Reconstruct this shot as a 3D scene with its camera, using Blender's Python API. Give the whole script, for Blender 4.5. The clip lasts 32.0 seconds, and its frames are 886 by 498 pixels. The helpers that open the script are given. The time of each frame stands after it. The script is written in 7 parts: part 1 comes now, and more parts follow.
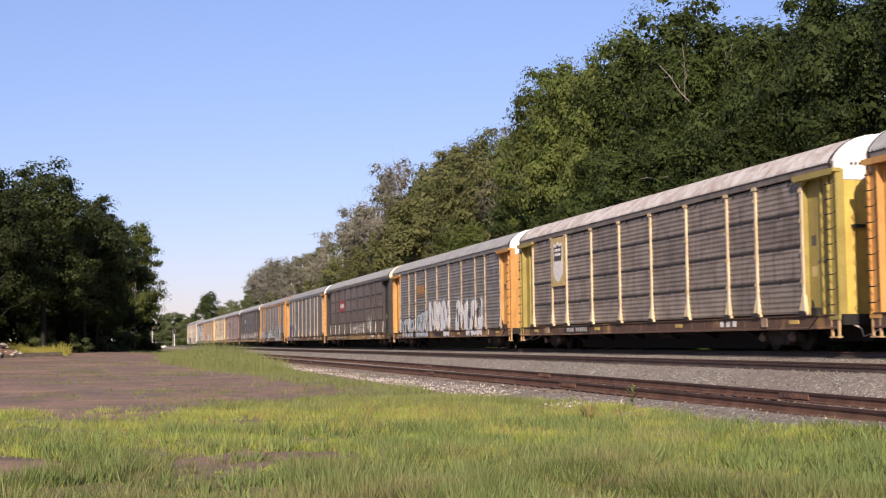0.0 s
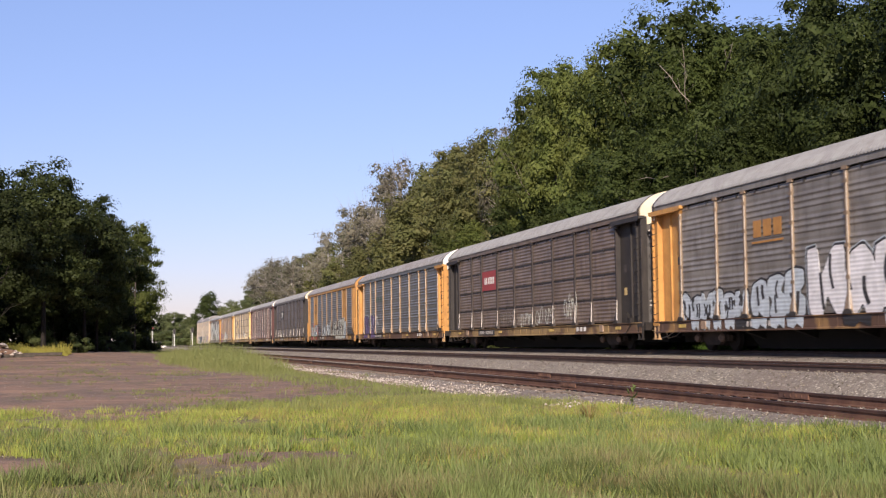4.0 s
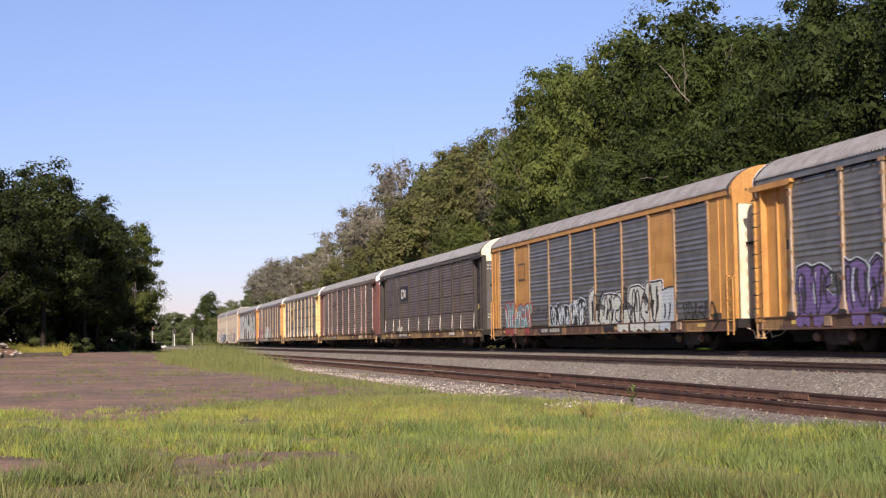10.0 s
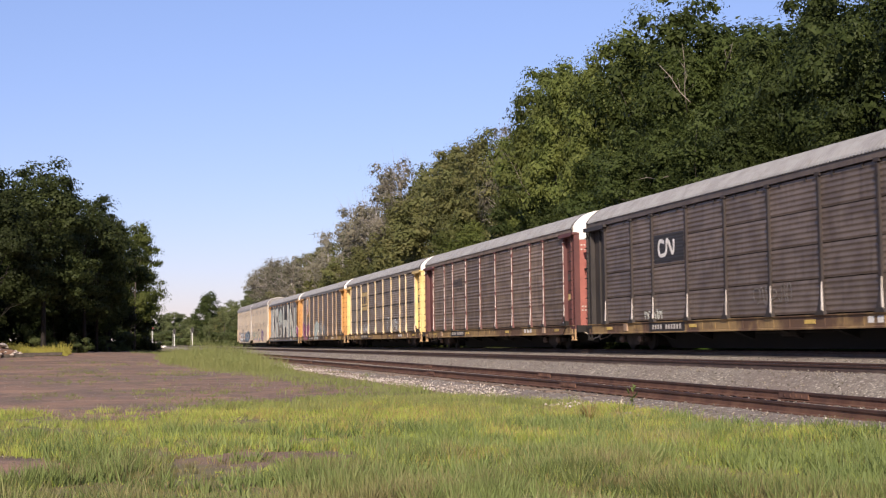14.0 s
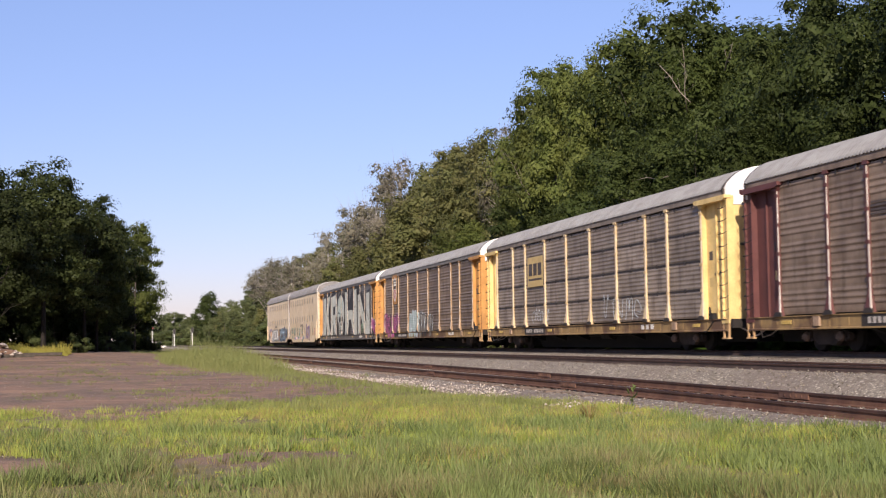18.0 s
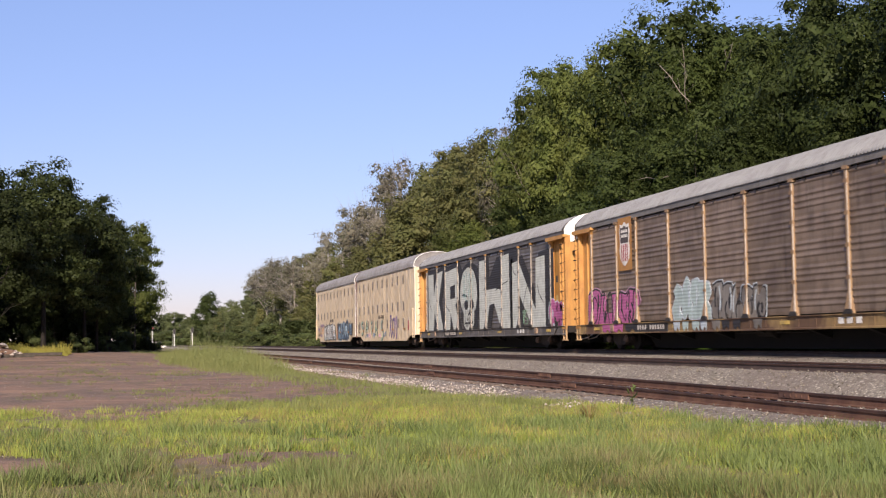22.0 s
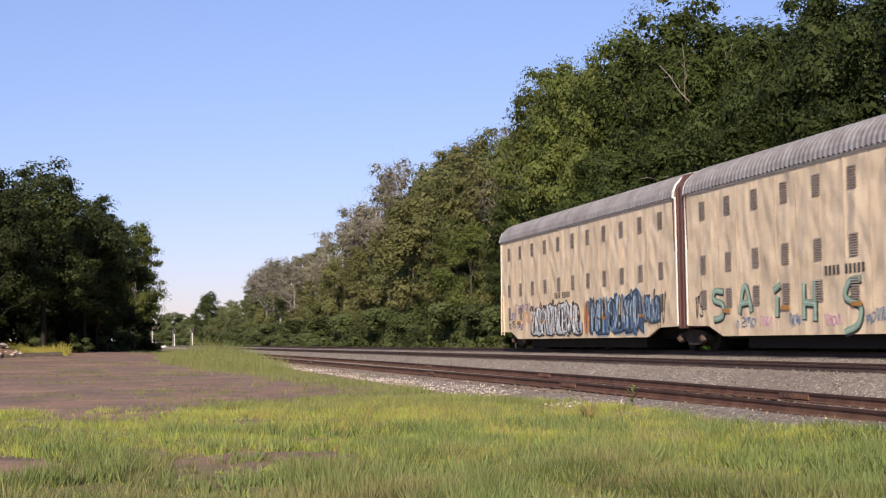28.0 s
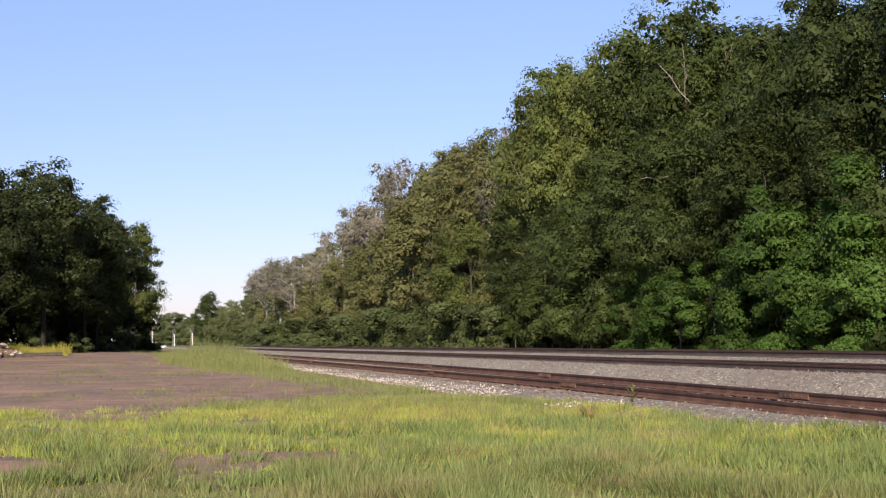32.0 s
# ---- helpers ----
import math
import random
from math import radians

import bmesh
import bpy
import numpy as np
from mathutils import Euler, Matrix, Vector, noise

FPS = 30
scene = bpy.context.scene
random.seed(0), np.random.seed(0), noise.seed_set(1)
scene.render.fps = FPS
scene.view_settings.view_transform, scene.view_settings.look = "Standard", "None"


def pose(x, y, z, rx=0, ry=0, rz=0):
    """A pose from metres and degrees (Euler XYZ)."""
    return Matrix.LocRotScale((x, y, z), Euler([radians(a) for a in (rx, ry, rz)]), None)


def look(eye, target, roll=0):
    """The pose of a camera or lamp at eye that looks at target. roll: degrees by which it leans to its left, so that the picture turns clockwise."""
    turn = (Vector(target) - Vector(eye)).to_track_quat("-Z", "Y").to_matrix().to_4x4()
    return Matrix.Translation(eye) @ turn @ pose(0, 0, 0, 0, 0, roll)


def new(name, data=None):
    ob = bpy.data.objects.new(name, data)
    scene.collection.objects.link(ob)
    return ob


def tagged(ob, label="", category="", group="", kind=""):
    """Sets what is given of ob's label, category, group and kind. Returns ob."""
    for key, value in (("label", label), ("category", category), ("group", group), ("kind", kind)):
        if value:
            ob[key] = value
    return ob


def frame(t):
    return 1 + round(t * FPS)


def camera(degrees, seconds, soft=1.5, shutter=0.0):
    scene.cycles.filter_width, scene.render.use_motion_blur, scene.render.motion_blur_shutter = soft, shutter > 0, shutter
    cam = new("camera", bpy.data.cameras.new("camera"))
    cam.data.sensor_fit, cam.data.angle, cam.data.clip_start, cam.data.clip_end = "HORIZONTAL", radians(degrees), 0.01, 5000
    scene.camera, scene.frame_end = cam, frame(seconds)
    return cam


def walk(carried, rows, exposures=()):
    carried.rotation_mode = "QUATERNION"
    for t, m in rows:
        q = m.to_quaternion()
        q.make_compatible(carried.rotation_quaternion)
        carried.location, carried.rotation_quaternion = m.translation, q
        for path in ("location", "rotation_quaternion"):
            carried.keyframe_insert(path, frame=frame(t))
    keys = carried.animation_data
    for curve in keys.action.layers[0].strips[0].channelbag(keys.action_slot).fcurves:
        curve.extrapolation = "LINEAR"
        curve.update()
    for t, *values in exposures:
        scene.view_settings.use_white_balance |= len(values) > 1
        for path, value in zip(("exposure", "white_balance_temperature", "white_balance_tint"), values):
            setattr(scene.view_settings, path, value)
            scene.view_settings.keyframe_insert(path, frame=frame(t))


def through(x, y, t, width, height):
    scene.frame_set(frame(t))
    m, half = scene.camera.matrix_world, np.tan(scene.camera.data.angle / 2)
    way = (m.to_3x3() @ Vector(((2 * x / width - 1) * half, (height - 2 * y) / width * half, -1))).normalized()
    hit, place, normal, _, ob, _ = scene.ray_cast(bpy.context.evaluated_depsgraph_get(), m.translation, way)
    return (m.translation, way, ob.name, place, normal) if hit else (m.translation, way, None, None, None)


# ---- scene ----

# ---- camera, standing on a tripod in the grass ----
TURN, TILT, LEAN, EYE = 13.94, 4.0, -0.7, 1.40
cam = camera(37.3, 32.0, soft=1.2, shutter=0.25)
_th, _ti = radians(TURN), radians(TILT)
_aim = (10 * math.sin(_th) * math.cos(_ti), 10 * math.cos(_th) * math.cos(_ti), EYE + 10 * math.sin(_ti))
_stand = look((0, 0, EYE), _aim, LEAN)
walk(cam, [(0.0, _stand), (32.0, _stand)], [(0.0, 0.45, 6600, 16), (28.5, 0.45, 6600, 16), (31.2, 0.65, 6600, 13), (32.0, 0.65, 6600, 13)])

# ---- sky and sun: low light from behind the camera, a little to its left ----
SUN_AZ, SUN_EL = 20.0, 28.0
world = bpy.data.worlds.new("sky")
scene.world = world
world.use_nodes = True
_n = world.node_tree.nodes
_n.clear()
_sky = _n.new("ShaderNodeTexSky")
_sky.sky_type, _sky.sun_disc = "NISHITA", False
_sky.sun_elevation, _sky.sun_rotation = radians(SUN_EL), radians(180 + SUN_AZ)
_sky.altitude, _sky.air_density, _sky.dust_density, _sky.ozone_density = 200, 1.0, 0.3, 3.5
_bg = _n.new("ShaderNodeBackground")
_bg.inputs["Strength"].default_value = 0.108
_ow = _n.new("ShaderNodeOutputWorld")
_air = _n.new("ShaderNodeMix")
_air.data_type, _air.blend_type = "RGBA", "MULTIPLY"
_air.inputs[0].default_value = 1.0
_tc = _n.new("ShaderNodeTexCoord")
_sep = _n.new("ShaderNodeSeparateXYZ")
_haze = _n.new("ShaderNodeValToRGB")
_haze.color_ramp.elements[0].color = (0.68, 0.588, 0.74, 1)       # lavender summer haze low over the land
_haze.color_ramp.elements[1].position, _haze.color_ramp.elements[1].color = 0.3, (1.09, 0.96, 1.05, 1)
world.node_tree.links.new(_tc.outputs["Generated"], _sep.inputs[0])
world.node_tree.links.new(_sep.outputs[2], _haze.inputs[0])
world.node_tree.links.new(_haze.outputs[0], _air.inputs[7])
world.node_tree.links.new(_sky.outputs[0], _air.inputs[6])
world.node_tree.links.new(_air.outputs[2], _bg.inputs[0])
world.node_tree.links.new(_bg.outputs[0], _ow.inputs[0])
_sd = bpy.data.lights.new("sun", "SUN")
_sd.energy, _sd.angle, _sd.color = 5.0, radians(0.6), (1.0, 0.89, 0.74)
sun = new("sun", _sd)
_v = Vector((-math.sin(radians(SUN_AZ)) * math.cos(radians(SUN_EL)), -math.cos(radians(SUN_AZ)) * math.cos(radians(SUN_EL)), math.sin(radians(SUN_EL))))
sun.matrix_world = look(_v * 60, (0, 0, 0))

# ---- materials ----
def node(nt, kind, **inputs):
    n = nt.nodes.new(kind)
    for k, v in inputs.items():
        n.inputs[k.replace("_", " ")].default_value = v
    return n


def mixcol(nt, fac, a, b, blend="MIX"):
    m = nt.nodes.new("ShaderNodeMix")
    m.data_type, m.blend_type = "RGBA", blend
    for sock, v in ((m.inputs[0], fac), (m.inputs[6], a), (m.inputs[7], b)):
        if isinstance(v, bpy.types.NodeSocket):
            nt.links.new(v, sock)
        elif isinstance(v, (int, float)):
            sock.default_value = v
        else:
            sock.default_value = (*v, 1)
    return m.outputs[2]


def ramp(nt, src, lo, hi):
    r = nt.nodes.new("ShaderNodeMapRange")
    r.interpolation_type = "SMOOTHSTEP"
    r.inputs[1].default_value, r.inputs[2].default_value = lo, hi
    nt.links.new(src, r.inputs[0])
    return r.outputs[0]


def coords(nt, scale=(1, 1, 1), shift=True):
    """Object space, moved by a random step for each object."""
    tc = nt.nodes.new("ShaderNodeTexCoord")
    out = tc.outputs["Object"]
    if shift:
        oi = nt.nodes.new("ShaderNodeObjectInfo")
        sc = nt.nodes.new("ShaderNodeMath")
        sc.operation = "MULTIPLY"
        sc.inputs[1].default_value = 61.0
        nt.links.new(oi.outputs["Random"], sc.inputs[0])
        ad = nt.nodes.new("ShaderNodeVectorMath")
        ad.operation = "ADD"
        nt.links.new(out, ad.inputs[0])
        nt.links.new(sc.outputs[0], ad.inputs[1])
        out = ad.outputs[0]
    mp = nt.nodes.new("ShaderNodeVectorMath")
    mp.operation = "MULTIPLY"
    mp.inputs[1].default_value = scale
    nt.links.new(out, mp.inputs[0])
    return mp.outputs[0]


def noisy(nt, vec, scale, detail=4.0, rough=0.55):
    n = nt.nodes.new("ShaderNodeTexNoise")
    n.inputs["Scale"].default_value, n.inputs["Detail"].default_value, n.inputs["Roughness"].default_value = scale, detail, rough
    nt.links.new(vec, n.inputs["Vector"])
    return n.outputs["Fac"]


def start(name, rough=0.6, metal=0.0):
    m = bpy.data.materials.new(name)
    m.use_nodes = True
    nt = m.node_tree
    b = nt.nodes["Principled BSDF"]
    b.inputs["Roughness"].default_value, b.inputs["Metallic"].default_value = rough, metal
    return m, nt, b


def bump(nt, b, height, strength, dist):
    n = nt.nodes.new("ShaderNodeBump")
    n.inputs["Strength"].default_value, n.inputs["Distance"].default_value = strength, dist
    nt.links.new(height, n.inputs["Height"])
    nt.links.new(n.outputs[0], b.inputs["Normal"])


def surf(name, base, other, scale=3.0, rough=0.6, metal=0.0, grime=None, streak=0.0, relief=0.15, shift=True, lo=0.35, hi=0.7, vary=0.0):
    """Two tones in patches, fine grain, and grime in streaks or blotches."""
    m, nt, b = start(name, rough, metal)
    v = coords(nt, shift=shift)
    col = mixcol(nt, ramp(nt, noisy(nt, v, scale), lo, hi), base, other)
    fine = noisy(nt, v, scale * 9, 3.0)
    col = mixcol(nt, 0.25, col, mixcol(nt, fine, (0.25, 0.25, 0.25), (1.6, 1.6, 1.6)), "MULTIPLY")
    if grime:
        vs = coords(nt, (1.6, 1.6, 0.22) if streak else (1, 1, 1), shift)
        g = ramp(nt, noisy(nt, vs, 2.2 if streak else 1.1, 5.0, 0.65), 0.48, 0.78)
        gm = nt.nodes.new("ShaderNodeMath")
        gm.operation = "MULTIPLY"
        gm.inputs[1].default_value = streak or 0.7
        nt.links.new(g, gm.inputs[0])
        col = mixcol(nt, gm.outputs[0], col, grime)
    if vary:
        oi = nt.nodes.new("ShaderNodeObjectInfo")
        mr = nt.nodes.new("ShaderNodeMapRange")
        mr.inputs[3].default_value, mr.inputs[4].default_value = 1 - vary, 1 + vary * 0.7
        nt.links.new(oi.outputs["Random"], mr.inputs[0])
        hv = nt.nodes.new("ShaderNodeHueSaturation")
        nt.links.new(mr.outputs[0], hv.inputs["Value"])
        nt.links.new(col, hv.inputs["Color"])
        col = hv.outputs[0]
    nt.links.new(col, b.inputs["Base Color"])
    bump(nt, b, fine, relief, 0.01)
    return m


def leafy(name, a, b_, c, rough=0.55, through=0.38, patch=None, spread=(0.15, 0.85)):
    """Leaves: every leaf its own shade, some light passing through."""
    m, nt, b = start(name, rough)
    g = nt.nodes.new("ShaderNodeNewGeometry")
    v = coords(nt)
    big = ramp(nt, noisy(nt, v, 0.35, 2.0), 0.35, 0.65)
    each = nt.nodes.new("ShaderNodeMapRange")
    each.inputs[3].default_value, each.inputs[4].default_value = spread
    nt.links.new(g.outputs["Random Per Island"], each.inputs[0])
    col = mixcol(nt, each.outputs[0], a, b_)
    col = mixcol(nt, big, col, mixcol(nt, each.outputs[0], b_, c))
    if patch:
        spot = ramp(nt, noisy(nt, coords(nt, shift=False), patch[0], 5.0, 0.65), 0.44, 0.62)
        col = mixcol(nt, spot, col, mixcol(nt, 0.75, col, patch[1]))
    oi = nt.nodes.new("ShaderNodeObjectInfo")
    tone = nt.nodes.new("ShaderNodeMapRange")
    tone.inputs[3].default_value, tone.inputs[4].default_value = 0.66, 1.26
    nt.links.new(oi.outputs["Random"], tone.inputs[0])
    hs = nt.nodes.new("ShaderNodeHueSaturation")
    nt.links.new(tone.outputs[0], hs.inputs["Value"])
    nt.links.new(col, hs.inputs["Color"])
    nt.links.new(hs.outputs[0], b.inputs["Base Color"])
    b.inputs["Specular IOR Level"].default_value = 0.14
    tr = nt.nodes.new("ShaderNodeBsdfTranslucent")
    nt.links.new(hs.outputs[0], tr.inputs[0])
    mx = nt.nodes.new("ShaderNodeMixShader")
    mx.inputs[0].default_value = through
    nt.links.new(b.outputs[0], mx.inputs[1])
    nt.links.new(tr.outputs[0], mx.inputs[2])
    nt.links.new(mx.outputs[0], nt.nodes["Material Output"].inputs[0])
    return m


def ground_mat():
    """Bare gravelly dirt and thin turf, parted by the zone that the mesh carries."""
    m, nt, b = start("ground_soil", 0.95)
    v = coords(nt, shift=False)
    at = nt.nodes.new("ShaderNodeAttribute")
    at.attribute_name = "zone"
    n1, n2, n3 = noisy(nt, v, 0.55, 8.0, 0.7), noisy(nt, v, 4.0, 6.0, 0.75), noisy(nt, v, 38.0, 3.0)
    dirt = mixcol(nt, ramp(nt, n1, 0.35, 0.68), (0.235, 0.135, 0.085), (0.105, 0.07, 0.05))
    dirt = mixcol(nt, ramp(nt, noisy(nt, v, 0.23, 6.0, 0.7), 0.5, 0.62), dirt, (0.3, 0.175, 0.108))
    dirt = mixcol(nt, ramp(nt, noisy(nt, coords(nt, (0.2, 0.26, 1), False), 1.0, 8.0, 0.75), 0.47, 0.68), dirt, (0.125, 0.09, 0.072))
    dirt = mixcol(nt, ramp(nt, noisy(nt, coords(nt, (0.3, 0.4, 1), False), 1.7, 7.0, 0.75), 0.52, 0.7), dirt, (0.265, 0.165, 0.112))
    dirt = mixcol(nt, ramp(nt, n2, 0.54, 0.75), dirt, (0.27, 0.2, 0.15))
    dirt = mixcol(nt, ramp(nt, n3, 0.56, 0.68), dirt, (0.36, 0.28, 0.21))
    dirt = mixcol(nt, ramp(nt, noisy(nt, v, 21.0, 2.0), 0.58, 0.68), dirt, (0.09, 0.065, 0.05))
    turf = mixcol(nt, ramp(nt, n2, 0.35, 0.65), (0.105, 0.1, 0.04), (0.2, 0.145, 0.075))
    turf = mixcol(nt, ramp(nt, n1, 0.5, 0.7), turf, (0.13, 0.13, 0.05))
    add = nt.nodes.new("ShaderNodeMath")
    add.inputs[1].default_value = -0.3
    nt.links.new(n2, add.inputs[0])
    add2 = nt.nodes.new("ShaderNodeMath")
    nt.links.new(at.outputs["Fac"], add2.inputs[0])
    nt.links.new(add.outputs[0], add2.inputs[1])
    nt.links.new(mixcol(nt, ramp(nt, add2.outputs[0], 0.45, 0.9), dirt, turf), b.inputs["Base Color"])
    bump(nt, b, mixcol(nt, 0.5, n2, n3), 0.5, 0.03)
    return m


def gravel_mat(name, a, b_, c, scale):
    m, nt, b = start(name, 0.95)
    v = coords(nt, shift=False)
    vo = nt.nodes.new("ShaderNodeTexVoronoi")
    vo.inputs["Scale"].default_value = scale
    nt.links.new(v, vo.inputs["Vector"])
    sep = nt.nodes.new("ShaderNodeSeparateColor")
    nt.links.new(vo.outputs["Color"], sep.inputs[0])
    col = mixcol(nt, sep.outputs[0], a, b_)
    col = mixcol(nt, ramp(nt, sep.outputs[1], 0.9, 0.97), col, c)
    col = mixcol(nt, ramp(nt, noisy(nt, v, 0.5, 4.0), 0.4, 0.7), col, mixcol(nt, 0.5, col, (0.15, 0.11, 0.09)))
    nt.links.new(col, b.inputs["Base Color"])
    bump(nt, b, vo.outputs["Distance"], 0.8, 0.018)
    return m


def stone_mat(name, a, b_):
    m, nt, b = start(name, 0.9)
    g = nt.nodes.new("ShaderNodeNewGeometry")
    col = mixcol(nt, g.outputs["Random Per Island"], a, b_)
    nt.links.new(mixcol(nt, ramp(nt, noisy(nt, coords(nt, shift=False), 25.0), 0.3, 0.7), mixcol(nt, 0.4, col, (0.1, 0.09, 0.08)), col), b.inputs["Base Color"])
    return m


M = {}
M["soil"] = ground_mat()
M["ballast"] = gravel_mat("grey_ballast", (0.29, 0.25, 0.195), (0.125, 0.106, 0.084), (0.6, 0.53, 0.43), 24.0)
M["old_ballast"] = gravel_mat("old_ballast", (0.26, 0.215, 0.17), (0.12, 0.098, 0.08), (0.6, 0.54, 0.45), 20.0)
# Oil and the shade under the train are both put into this colour
M["shaded_bed"] = gravel_mat("oily_shaded_ballast", (0.06, 0.05, 0.042), (0.03, 0.026, 0.022), (0.1, 0.085, 0.07), 14.0)
M["stone"] = stone_mat("crushed_stone", (0.34, 0.29, 0.225), (0.11, 0.094, 0.076))
M["pale_stone"] = stone_mat("pale_stone", (0.72, 0.63, 0.54), (0.25, 0.2, 0.165))
M["pebble"] = stone_mat("dull_pebble", (0.42, 0.34, 0.28), (0.12, 0.095, 0.08))
M["rail"] = surf("rusty_rail", (0.115, 0.054, 0.036), (0.175, 0.092, 0.058), 3.0, 0.75, 0.2, (0.05, 0.03, 0.025), 0.0, 0.2)
# Rusty head faces darker than the web: the shadow under the head put in
M["rail_head"] = surf("rusty_shaded_rail_head", (0.05, 0.026, 0.02), (0.085, 0.042, 0.03), 3.0, 0.7, 0.2, (0.03, 0.02, 0.017), 0.0, 0.2)
M["rail_main"] = surf("dark_rail", (0.075, 0.05, 0.042), (0.11, 0.075, 0.06), 3.0, 0.7, 0.2, (0.04, 0.03, 0.03), 0.0, 0.2)
M["railtop"] = surf("worn_rail_head", (0.3, 0.28, 0.26), (0.22, 0.2, 0.18), 5.0, 0.4, 0.8)
M["tie"] = surf("weathered_tie", (0.12, 0.085, 0.065), (0.2, 0.155, 0.125), 4.0, 0.95, 0, (0.06, 0.045, 0.04), 0.0, 0.5)
M["bark"] = surf("bark", (0.045, 0.036, 0.028), (0.085, 0.07, 0.056), 6.0, 0.95, 0, (0.05, 0.045, 0.035), 0.0, 0.8)
M["limb_bark"] = surf("dead_limb_bark", (0.3, 0.26, 0.21), (0.2, 0.165, 0.13), 5.0, 0.9, 0, (0.1, 0.085, 0.07), 0.0, 0.5)
M["pale_bark"] = surf("pale_bark", (0.38, 0.345, 0.3), (0.25, 0.225, 0.195), 5.0, 0.9, 0, None, 0.0, 0.5)
# Grove trunks near black: the shade under the crowns is put into the bark
M["shade_bark"] = surf("shade_tinted_bark", (0.016, 0.013, 0.011), (0.034, 0.028, 0.023), 6.0, 0.95, 0, (0.02, 0.018, 0.014), 0.0, 0.8)
M["leaf"] = leafy("green_leaves", (0.046, 0.07, 0.017), (0.096, 0.125, 0.034), (0.076, 0.1, 0.026))
M["leaf_light"] = leafy("light_green_leaves", (0.066, 0.09, 0.022), (0.138, 0.165, 0.045), (0.115, 0.13, 0.036))
M["leaf_bright"] = leafy("bright_vine_leaves", (0.036, 0.075, 0.014), (0.096, 0.165, 0.032), (0.055, 0.1, 0.02))
M["leaf_olive"] = leafy("olive_leaves", (0.1, 0.116, 0.04), (0.19, 0.197, 0.074), (0.172, 0.155, 0.064))
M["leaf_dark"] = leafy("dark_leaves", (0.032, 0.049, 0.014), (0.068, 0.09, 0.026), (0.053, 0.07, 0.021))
# Both grove leaf colours are dark because the grove's shade is put in
M["leaf_grove"] = leafy("shade_tinted_oak_leaves", (0.028, 0.04, 0.013), (0.062, 0.078, 0.026), (0.045, 0.058, 0.02))
M["leaf_shade"] = leafy("shade_black_grove_leaves", (0.014, 0.022, 0.007), (0.03, 0.042, 0.013), (0.022, 0.03, 0.009))
# Grey of the dry trees; on far ones it also stands for haze
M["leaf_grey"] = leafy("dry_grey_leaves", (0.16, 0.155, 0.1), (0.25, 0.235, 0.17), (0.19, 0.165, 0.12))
M["leaf_verge"] = leafy("trackside_scrub_leaves", (0.056, 0.08, 0.027), (0.118, 0.145, 0.052), (0.1, 0.112, 0.044))
# Paler, greyer green of far trees: distance haze put into the leaf colour
M["leaf_haze"] = leafy("far_haze_leaves", (0.09, 0.115, 0.045), (0.165, 0.19, 0.08), (0.14, 0.155, 0.068))
M["grass"] = leafy("grass_blades", (0.175, 0.245, 0.041), (0.4, 0.45, 0.096), (0.37, 0.37, 0.098), 0.6, 0.3, (1.3, (0.18, 0.24, 0.05)))
M["grass_dark"] = leafy("coarse_grass_blades", (0.053, 0.09, 0.027), (0.21, 0.255, 0.082), (0.215, 0.21, 0.084), 0.6, 0.22, (1.1, (0.28, 0.235, 0.115)))
M["grass_tuft"] = leafy("fresh_green_tufts", (0.026, 0.05, 0.016), (0.2, 0.245, 0.08), (0.1, 0.13, 0.042), 0.5, 0.2, None, (0.0, 1.0))
M["grass_dry"] = leafy("dry_grass_blades", (0.42, 0.33, 0.14), (0.3, 0.25, 0.09), (0.26, 0.18, 0.08), 0.7, 0.3)
M["thatch"] = leafy("dull_low_thatch", (0.15, 0.14, 0.065), (0.25, 0.2, 0.1), (0.17, 0.17, 0.07), 0.8, 0.25)
M["grass_seed"] = leafy("reddish_seeding_grass", (0.29, 0.215, 0.085), (0.37, 0.29, 0.11), (0.32, 0.26, 0.095), 0.7, 0.3)
M["verge"] = leafy("yellowing_verge", (0.3, 0.3, 0.06), (0.42, 0.37, 0.09), (0.32, 0.27, 0.07), 0.7, 0.3)
M["weed"] = leafy("tall_weeds", (0.15, 0.195, 0.055), (0.3, 0.32, 0.12), (0.24, 0.25, 0.09), 0.6, 0.3)

# ---- mesh helpers ----
def mesh_of(name, verts, faces, mats, smooth=False, index=None):
    me = bpy.data.meshes.new(name)
    me.from_pydata([tuple(v) for v in verts], [], [tuple(f) for f in faces])
    for m in mats if isinstance(mats, (list, tuple)) else [mats]:
        me.materials.append(m)
    if index is not None:
        me.polygons.foreach_set("material_index", index)
    if smooth:
        me.polygons.foreach_set("use_smooth", [True] * len(me.polygons))
    me.update()
    return me


def mesh_np(name, verts, size, mat):
    """A mesh of separate polygons of one size from an array of corners."""
    me = bpy.data.meshes.new(name)
    n = len(verts)
    me.vertices.add(n)
    me.vertices.foreach_set("co", np.ascontiguousarray(verts, dtype=np.float32).ravel())
    me.loops.add(n)
    me.loops.foreach_set("vertex_index", np.arange(n, dtype=np.int32))
    me.polygons.add(n // size)
    me.polygons.foreach_set("loop_start", np.arange(0, n, size, dtype=np.int32))
    me.materials.append(mat)
    me.update(calc_edges=True)
    return me


def put(name, me, parent=None, at=None, label=""):
    ob = new(name, me)
    if parent is not None:
        ob.parent = parent
    if at is not None:
        ob.matrix_basis = at
    return tagged(ob, label)


def thing(name, at, label, category, group="", kind=""):
    ob = new(name)
    ob.empty_display_size = 0.3
    ob.matrix_basis = at
    return tagged(ob, label, category, group, kind)


